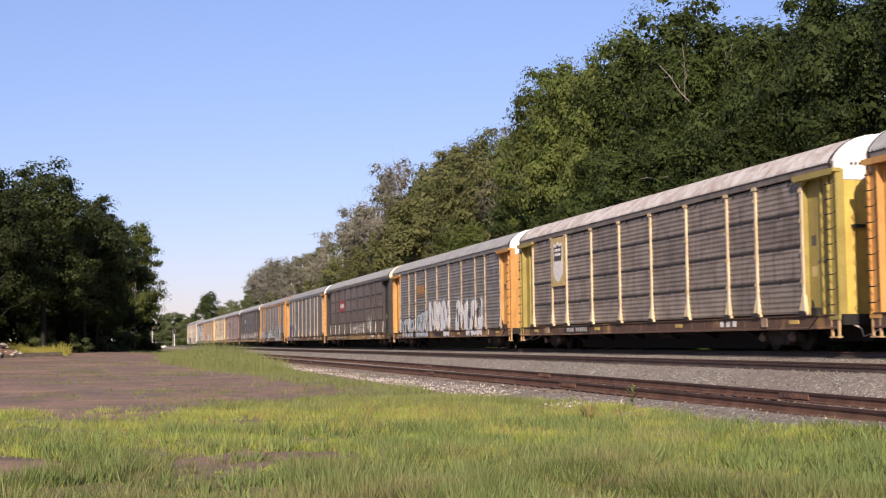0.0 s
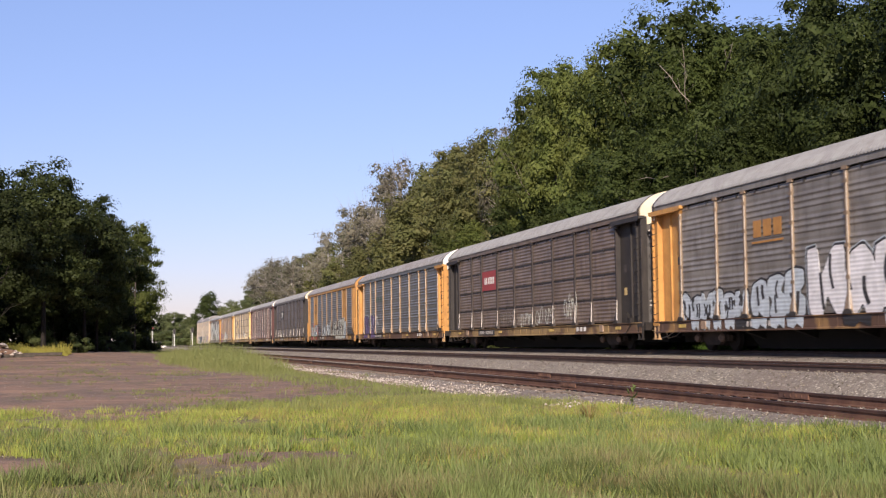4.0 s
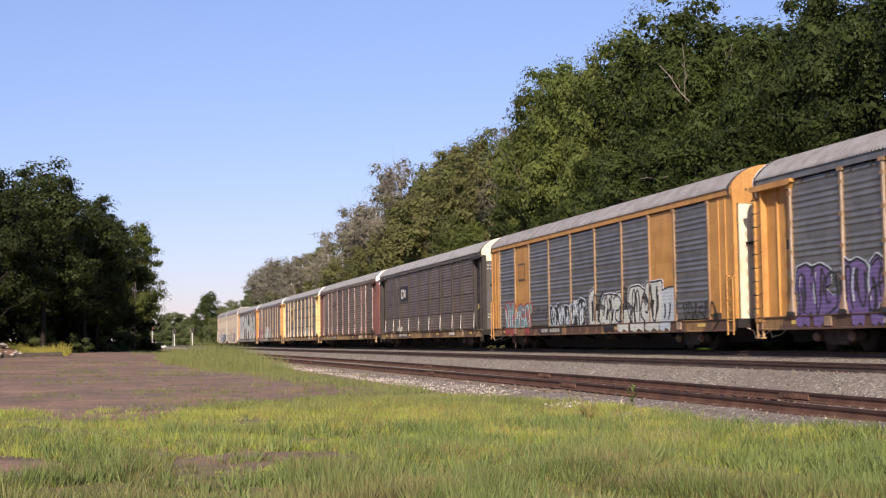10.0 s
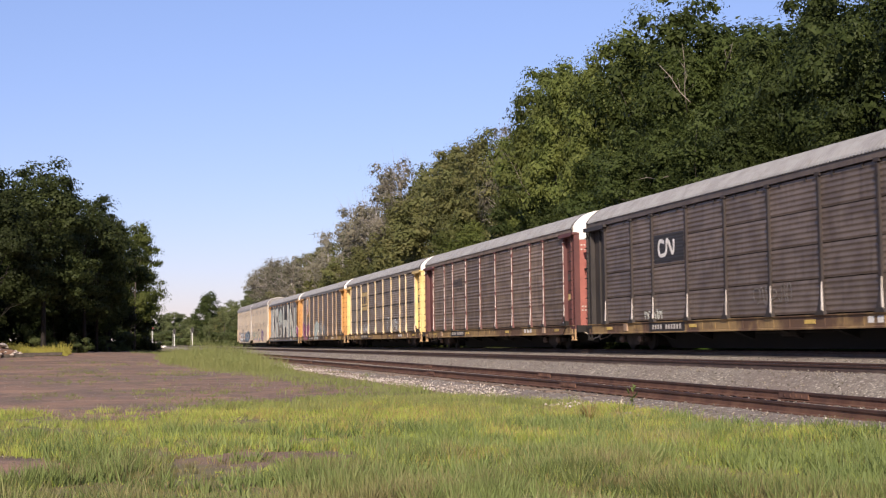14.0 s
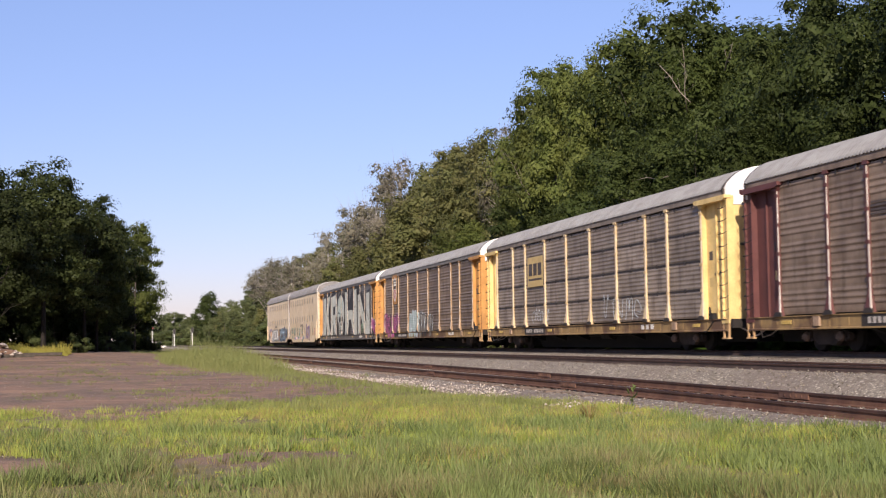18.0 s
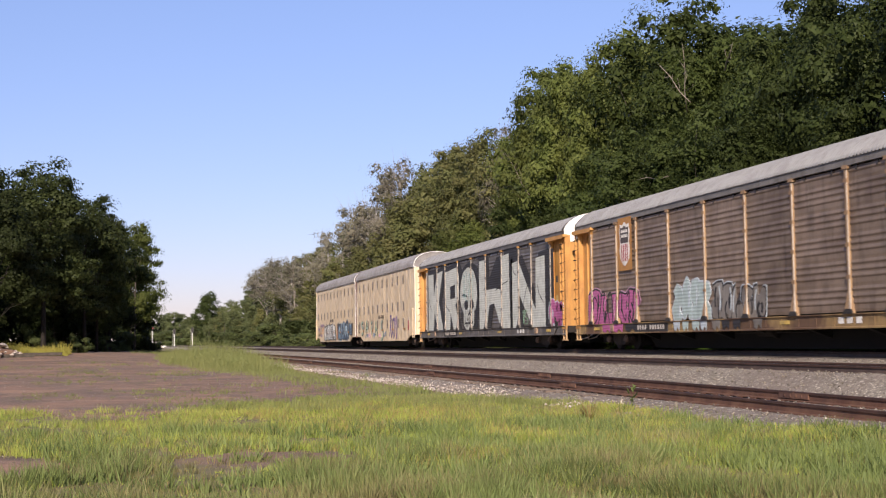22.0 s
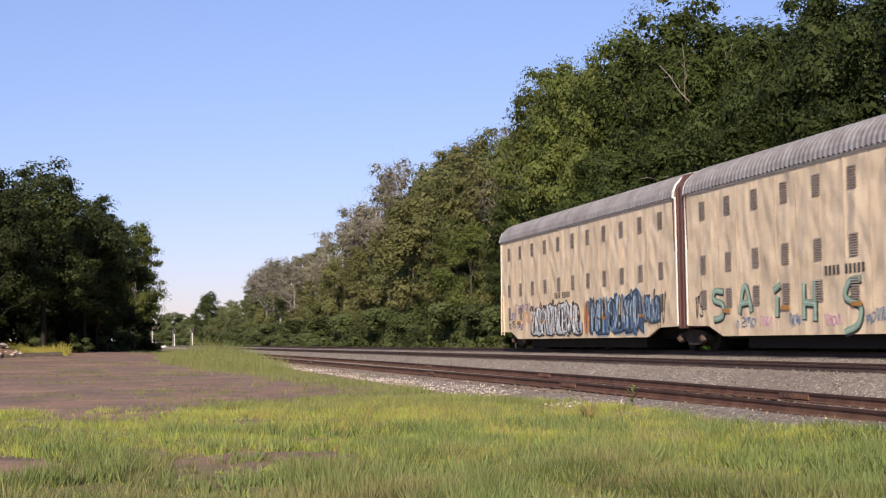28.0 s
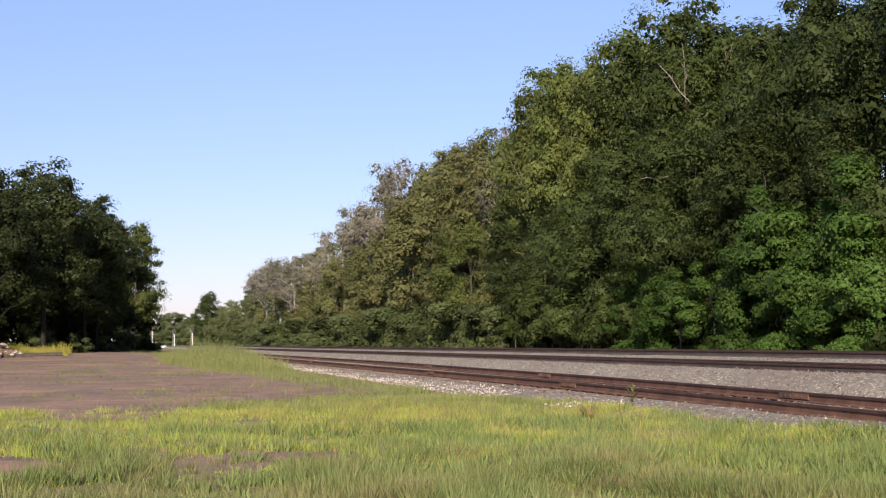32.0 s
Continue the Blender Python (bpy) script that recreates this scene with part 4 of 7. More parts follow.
P["yellow"] = paint("yellow_paint", (0.63, 0.45, 0.1), (0.5, 0.34, 0.08), (0.25, 0.16, 0.07), 0.4)
# Grimy yellow of the doors, darker: the sides' glancing light is put in
P["olive"] = paint("soiled_dim_side_yellow", (0.33, 0.26, 0.07), (0.27, 0.205, 0.055), (0.2, 0.13, 0.06), 0.4)
P["cream"] = paint("pale_yellow_paint", (0.66, 0.52, 0.31), (0.5, 0.37, 0.2), (0.2, 0.125, 0.07), 0.7)
P["white"] = paint("white_paint", (0.86, 0.84, 0.8), (0.78, 0.75, 0.7), (0.45, 0.36, 0.28), 0.3)
P["post_dark"] = paint("sooty_dark_post", (0.04, 0.03, 0.027), (0.03, 0.024, 0.022), (0.03, 0.023, 0.02), 0.5, 0.65)
P["ivory"] = paint("ivory_paint", (0.8, 0.72, 0.52), (0.7, 0.6, 0.42), (0.4, 0.3, 0.2), 0.35)
P["post_tan"] = paint("grimy_tan_post", (0.26, 0.185, 0.12), (0.19, 0.135, 0.09), (0.11, 0.075, 0.05), 0.6)
P["butter"] = paint("soft_yellow_paint", (0.72, 0.54, 0.23), (0.6, 0.43, 0.17), (0.25, 0.16, 0.08), 0.5)
P["oxide"] = paint("oxide_red_paint", (0.12, 0.042, 0.038), (0.09, 0.032, 0.03), (0.08, 0.04, 0.035), 0.5)
P["black"] = paint("grimy_black_paint", (0.034, 0.029, 0.026), (0.025, 0.021, 0.02), (0.1, 0.075, 0.06), 0.4)
P["sill"] = surf("rusty_yellow_sill", (0.1, 0.055, 0.036), (0.26, 0.15, 0.06), 0.7, 0.7, 0.0, (0.06, 0.035, 0.027), 0.7, 0.1, True, 0.52, 0.62)
P["beige"] = dented(paint("beige_panel_paint", (0.76, 0.62, 0.43), (0.69, 0.555, 0.375), (0.48, 0.36, 0.25), 0.42, 0.5, vary=0.07))
P["seam"] = paint("grimy_beige_seam", (0.5, 0.38, 0.26), (0.4, 0.29, 0.2), (0.25, 0.16, 0.1), 0.5)
# Rust paler than the truck: the sun caught on the caps is put in
P["cap"] = surf("sunlit_rust_cap", (0.17, 0.11, 0.075), (0.09, 0.06, 0.045), 4.0, 0.8)
P["brown"] = paint("dark_brown_paint", (0.12, 0.055, 0.04), (0.09, 0.04, 0.03), (0.05, 0.03, 0.025), 0.4)
# Steel, underframe and wheels go near black: shade under the train put in
P["steel"] = paint("grimy_shaded_steel", (0.014, 0.012, 0.011), (0.024, 0.018, 0.015), (0.012, 0.01, 0.009), 0.5, 0.9)
P["under"] = paint("shade_black_underframe", (0.009, 0.008, 0.0075), (0.012, 0.01, 0.009), (0.014, 0.011, 0.009), 0.4, 0.95)
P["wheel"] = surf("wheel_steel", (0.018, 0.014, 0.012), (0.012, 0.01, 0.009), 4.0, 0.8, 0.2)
P["sill_tan"] = surf("tan_weathered_sill", (0.115, 0.065, 0.038), (0.29, 0.19, 0.08), 0.6, 0.7, 0.0, (0.09, 0.055, 0.035), 0.7, 0.1, True, 0.42, 0.55)
# Rusty casting, darkened: shade under the wagon is put into its colour
P["frame_side"] = surf("rusty_shaded_casting", (0.05, 0.035, 0.027), (0.024, 0.018, 0.015), 3.0, 0.9, 0.0, (0.05, 0.035, 0.03), 0.0, 0.3)
P["step"] = paint("soiled_orange_step", (0.5, 0.33, 0.17), (0.36, 0.22, 0.11), (0.16, 0.09, 0.05), 0.5)
P["reflect"] = surf("yellow_reflector", (0.66, 0.46, 0.12), (0.4, 0.28, 0.1), 3.0, 0.5, 0.0, (0.14, 0.09, 0.05), 0.0)
P["pad"] = surf("pale_jacking_pad", (0.36, 0.25, 0.17), (0.22, 0.15, 0.1), 4.0, 0.7)
P["slate"] = paint("slate_grey_door_paint", (0.095, 0.088, 0.084), (0.075, 0.07, 0.067), (0.05, 0.04, 0.036), 0.4)
P["oxide_door"] = paint("pink_faded_oxide_door", (0.36, 0.12, 0.095), (0.3, 0.1, 0.08), (0.14, 0.06, 0.05), 0.4)
# Near-black colour that stands for the unlit wagon interior
P["dark"] = surf("interior_shade", (0.025, 0.022, 0.02), (0.035, 0.03, 0.028), 2.0, 0.9)
P["mark_white"] = surf("lettering_white", (0.78, 0.76, 0.72), (0.6, 0.57, 0.52), 6.0, 0.6)
P["mark_dim"] = surf("faded_lettering", (0.56, 0.52, 0.47), (0.36, 0.32, 0.28), 9.0, 0.6)
P["mark_dark"] = surf("lettering_dark", (0.06, 0.05, 0.05), (0.1, 0.08, 0.07), 6.0, 0.6)
P["mark_red"] = surf("plate_red", (0.36, 0.055, 0.06), (0.28, 0.05, 0.05), 4.0, 0.6)
P["teal_dim"] = surf("faded_green_lettering", (0.07, 0.12, 0.1), (0.1, 0.14, 0.12), 5.0, 0.6)
P["plate_yellow"] = surf("plate_yellow", (0.58, 0.43, 0.19), (0.48, 0.35, 0.15), 4.0, 0.6)
P["plate_orange"] = surf("plate_orange", (0.45, 0.22, 0.06), (0.36, 0.17, 0.05), 4.0, 0.6)
for _k, _c in (("g_white", (0.78, 0.76, 0.76)), ("g_black", (0.03, 0.028, 0.03)), ("g_blue", (0.1, 0.19, 0.34)), ("g_pale", (0.5, 0.56, 0.6)), ("g_green", (0.26, 0.42, 0.28)),
               ("g_pink", (0.5, 0.13, 0.3)), ("g_purple", (0.16, 0.11, 0.27)), ("g_teal", (0.16, 0.3, 0.3)), ("g_silver", (0.6, 0.62, 0.56)), ("g_orange", (0.6, 0.25, 0.1)), ("g_rose", (0.6, 0.34, 0.46)), ("g_mint", (0.42, 0.52, 0.5))):
    P[_k] = ribbed(surf("spray_" + _k[2:], _c, tuple(v * 0.78 for v in _c), 2.5, 0.6, 0, tuple(v * 0.55 + 0.03 for v in _c), 0.4))
    P["s" + _k[1:]] = surf("flat_spray_" + _k[2:], _c, tuple(v * 0.78 for v in _c), 2.5, 0.6, 0, tuple(v * 0.55 + 0.03 for v in _c), 0.4)
P["s_sky"] = surf("flat_spray_pale_blue", (0.3, 0.43, 0.55), (0.22, 0.33, 0.46), 2.5, 0.6, 0, (0.12, 0.2, 0.3), 0.4)
P["s_deep"] = surf("flat_spray_deep_blue", (0.06, 0.13, 0.25), (0.1, 0.19, 0.33), 2.0, 0.6, 0, (0.04, 0.07, 0.13), 0.4)

SHARED = {}


def once(key, make):
    """One mesh for all alike parts."""
    if key not in SHARED:
        SHARED[key] = make()
    return SHARED[key]


def panel_mesh(w, z0, z1, mat, ribs):
    """A sheet with pressed ribs that run along the car; it faces -X and hangs between posts."""
    zs, xs = [z0], [0.0]
    step = (z1 - z0) / ribs
    for i in range(ribs):
        a = z0 + i * step
        deep = (0.021 if ribs > 10 else 0.014) if i % 4 or ribs < 10 else 0.004
        for f, d in ((0.08, 0.0), (0.34, -deep), (0.46, -deep), (0.86, 0.0)):
            zs.append(a + f * step)
            xs.append(d)
    zs.append(z1)
    xs.append(0.0)
    n = len(zs)
    vs = [(x, -w / 2, z) for x, z in zip(xs, zs)] + [(x, w / 2, z) for x, z in zip(xs, zs)] + [(0.03, s * w / 2, z) for s in (-1, 1) for z in (z0, z1)]
    fs = [(i, i + 1, n + i + 1, n + i) for i in range(n - 1)]
    q = 2 * n
    fs += [(q, q + 2, q + 3, q + 1), tuple(range(n))[::-1] + (q, q + 1), tuple(range(n, 2 * n)) + (q + 3, q + 2)]
    return mesh_of("side_panel", vs, fs, mat)


def post_mesh(mat, z0, z1, w=0.11, cap=None):
    b = Build()
    h = w / 2
    b.box(-0.06, 0.02, -h, h, z0 + 0.55, z1)
    b.box(-0.08, 0.02, -h - 0.08, h + 0.08, z1 - 0.1, z1)                  # cap
    f = 0.12                                                              # spread foot
    b.add([(-0.06, -h, z0 + 0.6), (-0.06, h, z0 + 0.6), (0.02, h, z0 + 0.6), (0.02, -h, z0 + 0.6),
           (-0.125, -h - f, z0), (-0.125, h + f, z0), (0.02, h + f, z0), (0.02, -h - f, z0)],
          [(0, 1, 2, 3), (4, 7, 6, 5), (0, 4, 5, 1), (1, 5, 6, 2), (2, 6, 7, 3), (3, 7, 4, 0)])
    for z in np.linspace(z0 + 0.95, z1 - 0.4, 4):
        b.box(-0.075, -0.055, -h - 0.03, h + 0.03, z - 0.05, z + 0.05)       # clips
    me = b.mesh("post", [mat, cap or mat])
    for i in range(6, 12):
        me.polygons[i].material_index = 1
    return me


def post_edge(mat, foot_only, z0=1.0, z1=4.86, h=0.055, f=0.12):
    """The pale edge of a post, which widens down its spread foot."""
    b = Build()
    rows = ((-0.128, -h - f - 0.01, 0.085, z0 + 0.1), (-0.066, -h - 0.008, 0.05, z0 + 0.6), (-0.066, -h - 0.006, 0.022, z1 - 0.14))
    if foot_only:
        rows = rows[:2] + ((-0.066, -h - 0.006, 0.012, z0 + 0.95),)
    for (x, y, w, z), (x2, y2, w2, z2) in zip(rows, rows[1:]):
        b.add([(x, y, z), (x, y + w, z), (x2, y2 + w2, z2), (x2, y2, z2), (x + 0.02, y, z), (x + 0.02, y + w, z), (x2 + 0.02, y2 + w2, z2), (x2 + 0.02, y2, z2)],
              [(0, 1, 2, 3), (0, 3, 7, 4), (1, 5, 6, 2), (0, 4, 5, 1), (3, 2, 6, 7)])
    return b.mesh("post_edge", mat)


def post_foot():
    return Build().slab([(-0.25, 1.0), (0.22, 1.0), (0.16, 1.07), (0.08, 1.13), (-0.16, 1.13), (-0.23, 1.07)], 0, -0.14, -0.1).mesh("post_foot", P["black"])


def slim_post(mat):
    return Build().box(-0.05, 0.02, -0.05, 0.05, 1.0, 4.84).box(-0.06, 0.02, -0.09, 0.09, 4.7, 4.84).mesh("post", mat)


def roof_mesh(L, prof, mat, pitch=0.17, deep=0.032):
    """A roof sheet pressed with cross ribs; prof is its half outline from the eave to the ridge."""
    full = prof + [(-x, z) for x, z in prof[-2::-1]] if prof[-1][0] == 0 else prof
    n = len(full)
    ys = np.arange(-L / 2, L / 2 + 0.01, pitch / 4)
    vs, fs = [], []
    for j, y in enumerate(ys):
        up = deep if j % 4 in (1, 2) else 0.0
        vs += [(x * (1 + up * 0.35), y, z + up) for x, z in full]
    for j in range(len(ys) - 1):
        fs += [(j * n + i, j * n + i + 1, (j + 1) * n + i + 1, (j + 1) * n + i) for i in range(n - 1)]
    fs += [tuple(range(n)), tuple(range((len(ys) - 1) * n, len(ys) * n))[::-1]]
    return mesh_of("roof", vs, fs, mat)


def wheelset_mesh():
    b = Build()
    b.tube([(-1.0, 0, 0), (1.0, 0, 0)], [0.085, 0.085], 10)
    for s in (-1, 1):
        b.tube([(s * 0.66, 0, 0), (s * 0.695, 0, 0), (s * 0.7, 0, 0), (s * 0.79, 0, 0), (s * 0.8, 0, 0), (s * 0.8, 0, 0)], [0.43, 0.44, 0.415, 0.41, 0.39, 0.2], 20)
        b.tube([(s * 0.8, 0, 0), (s * 0.86, 0, 0)], [0.13, 0.11], 10)
        b.box(min(s * 0.8, s * 0.812), max(s * 0.8, s * 0.812), -0.03, 0.03, 0.14, 0.33)
    return b.mesh("wheelset", P["wheel"])


WHEELSETS = []


def truck(car, y, both=True):
    # The long low box is added to fill the shade under the truck
    t = put("truck", once("bolster", lambda: Build().box(-1.05, 1.05, -0.2, 0.2, 0.42, 0.68).box(-0.35, 0.35, -0.35, 0.35, 0.66, 0.74).box(-0.6, 0.6, -1.2, 1.2, 0.16, 0.5).mesh("truck", P["steel"])), car, pose(0, y, 0), "grimy cast steel freight truck")
    def frame_side():
        b = Build()
        b.slab([(-1.15, 0.5), (-1.15, 0.36), (-0.72, 0.36), (-0.45, 0.2), (0.45, 0.2), (0.72, 0.36), (1.15, 0.36), (1.15, 0.5), (0.78, 0.62), (0.3, 0.7), (-0.3, 0.7), (-0.78, 0.62)], 0, -0.07, 0.07)
        for s in (-1, 1):
            b.box(-0.12, 0.1, s * 0.89 - 0.15, s * 0.89 + 0.15, 0.3, 0.58)
            b.tube([(-0.2, s * 0.89, 0.44), (-0.1, s * 0.89, 0.44)], [0.1, 0.12], 8)
        for k in (-0.2, 0, 0.2):
            b.tube([(0, k, 0.26), (0, k, 0.5)], [0.075, 0.075], 7)
        return b.mesh("side_frame", P["frame_side"])
    for s in (-1, 1):
        put("side_frame", once("side_frame", frame_side), t, pose(s * 1.04, 0, 0, 0, 0, 0 if s < 0 else 180))
        for q in (-0.89, 0.89):
            put("bearing_cap", once("cap", lambda: Build().tube([(-0.05, 0, 0), (-0.02, 0, 0), (0.05, 0, 0)], [0.07, 0.13, 0.14], 10).box(-0.03, 0.03, -0.17, 0.17, -0.07, 0.05).mesh("bearing_cap", P["cap"])), t, pose(s * 1.24, q, 0.42, 0, 0, 0 if s < 0 else 180), "bearing end cap, sunlight put into its rust colour")
    for s in (-0.89, 0.89):
        w = put("wheelset", once("wheelset", wheelset_mesh), car, pose(0, y + s, 0.43), "worn steel wheelset")
        WHEELSETS.append((w, y + s))


def coupler_mesh():
    b = Build()
    b.box(-0.1, 0.1, 0, 0.45, 0.68, 0.86).box(-0.17, 0.13, 0.42, 0.66, 0.66, 0.92).box(0.08, 0.19, 0.5, 0.72, 0.7, 0.88)
    b.tube([(0.45, 0.05, 0.78), (0.4, 0.25, 0.5), (0.25, 0.5, 0.45)], [0.03, 0.03, 0.03], 6)
    return b.mesh("coupler", P["steel"])


def rung_mesh():
    """A bent grab rung that stands off a corner post."""
    return Build().tube([(0, -0.21, 0.02), (-0.1, -0.17, -0.05), (-0.1, 0.17, -0.05), (0, 0.21, 0.02)], [0.016] * 4, 5).mesh("rung", P["steel"])


def bars(parent, y, z, w, h, n, mat, x=-1.545, name="character", seed=1):
    """Unreadable or withheld characters as plain blocks, read from +Y to -Y."""
    r = random.Random(seed)
    cw = w / n
    me = once(("bar", round(cw, 3), h, mat.name), lambda: Build().box(-0.004, 0, -cw * 0.3, cw * 0.3, 0, h).mesh(name, mat))
    for i in range(n):
        if n > 5 and i == 4:
            continue
        put(name, me, parent, pose(x, y + w / 2 - (i + 0.5) * cw, z))


def plate(parent, y, z, w, h, mat, x, name="plate", ring=None):
    b = Build()
    if ring:
        b.slab([(y - p * w, z + q * h) for p, q in ring], 0, x - 0.006, x)
    else:
        b.box(x - 0.006, x, y - w / 2, y + w / 2, z - h / 2, z + h / 2)
    return put(name, b.mesh(name, mat), parent)


SCRAWLS = [[(0.1, 0.0), (0.05, 0.55), (0.2, 0.98), (0.5, 0.9), (0.52, 0.45), (0.45, 0.05)], [(0.08, 0.85), (0.25, 1.0), (0.3, 0.4), (0.5, 0.02), (0.72, 0.4), (0.75, 1.02), (0.95, 0.9)],
           [(0.9, 0.92), (0.45, 1.02), (0.15, 0.7), (0.4, 0.5), (0.8, 0.4), (0.85, 0.1), (0.4, 0.0), (0.1, 0.1)], [(0.15, 0.0), (0.2, 0.9), (0.42, 0.95), (0.5, 0.45), (0.6, 0.95), (0.85, 0.85), (0.88, 0.0)],
           [(0.5, 0.0), (0.15, 0.2), (0.2, 0.75), (0.55, 1.0), (0.85, 0.7), (0.8, 0.25), (0.55, 0.3)], [(0.1, 0.3), (0.3, 0.05), (0.5, 0.5), (0.4, 0.95), (0.7, 1.0), (0.75, 0.5), (0.95, 0.05)]]


def ribbon(pts, width, x0, x1):
    """A flat stroke of even width along a smoothed line of (y, z), from x0 back to x1."""
    p = [Vector(q) for q in pts]
    ext = [p[0] * 2 - p[1]] + p + [p[-1] * 2 - p[-2]]
    line = []
    for i in range(1, len(ext) - 2):
        for k in range(5):
            t = k / 5
            a, b_, c, d = ext[i - 1:i + 3]
            line.append(0.5 * (2 * b_ + (c - a) * t + (2 * a - 5 * b_ + 4 * c - d) * t * t + (3 * b_ - a - 3 * c + d) * t ** 3))
    line.append(p[-1])
    vs = []
    for i, q in enumerate(line):
        d = (line[min(i + 1, len(line) - 1)] - line[max(i - 1, 0)]).normalized()
        n = Vector((-d.y, d.x)) * width / 2
        for r in (q + n, q - n):
            vs += [(x0, r.x, r.y), (x1, r.x, r.y)]
    fs = []
    for i in range(len(line) - 1):
        o = 4 * i
        fs += [(o, o + 4, o + 6, o + 2), (o + 1, o, o + 4, o + 5)[::-1], (o + 2, o + 3, o + 7, o + 6)[::-1]]
    return vs, fs


def graffiti(car, y1, y0, z0, z1, letters, fill, edge, seed, x=-1.456, fat=0.26, only_line=False, thin=0.05):
    """Sprayed shapes in a row from y1 to y0: a fat stroke over a wider dark one."""
    r = random.Random(seed)
    w = (y1 - y0) / letters
    last = -1
    for i in range(letters):
        n = r.randrange(len(SCRAWLS))
        n = (n + 1) % len(SCRAWLS) if n == last else n
        last = n
        h = (z1 - z0) * r.uniform(0.82, 1.08)
        zb = z0 + r.uniform(-0.06, 0.06)
        flip = r.random() < 0.4
        tip = r.uniform(-0.25, 0.25)
        def at(u, v):
            u = 1 - u if flip else u
            return (y1 - (i + 0.5) * w - (u - 0.5 + tip * (v - 0.5) + r.uniform(-0.07, 0.07)) * w * 1.05, zb + (v + r.uniform(-0.07, 0.07)) * h)
        pts = [at(u, v) for u, v in SCRAWLS[n]]
        thick = w * fat
        layers = ((thin, edge, 0, 0),) if only_line else ((thick * 1.4, edge, 0.02, -0.03), (thick, fill, 0, 0))
        for k, (wd, mat, dy, dz) in enumerate(layers):
            vs, fs = ribbon([(p + dy, q + dz) for p, q in pts], wd, x - 0.004 * (k + 1) - 0.0006 * i, x + 0.002)
            put("graffiti_stroke", mesh_of("graffiti_stroke", vs, fs, P[mat]), car, None, "sprayed graffiti stroke")


def rounded(ring):
    """Cut the corners of an outline."""
    ring = [(p[0] * f + q[0] * (1 - f), p[1] * f + q[1] * (1 - f)) for p, q in zip(ring, ring[1:] + ring[:1]) for f in (0.87, 0.13)]
    return ring


FORMS = [[(0.0, 0.0), (-0.03, 0.5), (0.02, 1.0), (0.45, 1.06), (0.9, 0.98), (1.0, 0.72), (0.7, 0.55), (1.02, 0.36), (0.95, 0.02), (0.5, -0.05)],
         [(0.1, 0.0), (-0.02, 0.45), (0.2, 0.96), (0.55, 1.1), (0.86, 0.95), (1.03, 0.4), (0.98, 0.0), (0.66, 0.02), (0.5, 0.22), (0.38, 0.0)],
         [(0.0, 0.08), (0.0, 1.02), (0.3, 1.05), (0.42, 0.62), (0.66, 1.04), (1.02, 1.0), (1.0, 0.05), (0.72, 0.0), (0.5, 0.3), (0.3, -0.02)],
         [(0.04, 0.1), (0.3, 0.42), (-0.02, 0.62), (0.1, 1.0), (0.6, 1.08), (1.0, 0.9), (0.72, 0.66), (1.04, 0.4), (0.9, 0.02), (0.35, -0.05)],
         [(0.0, 0.0), (0.02, 0.98), (0.36, 1.03), (0.4, 0.4), (0.98, 0.42), (1.02, 0.0), (0.5, -0.06)]]


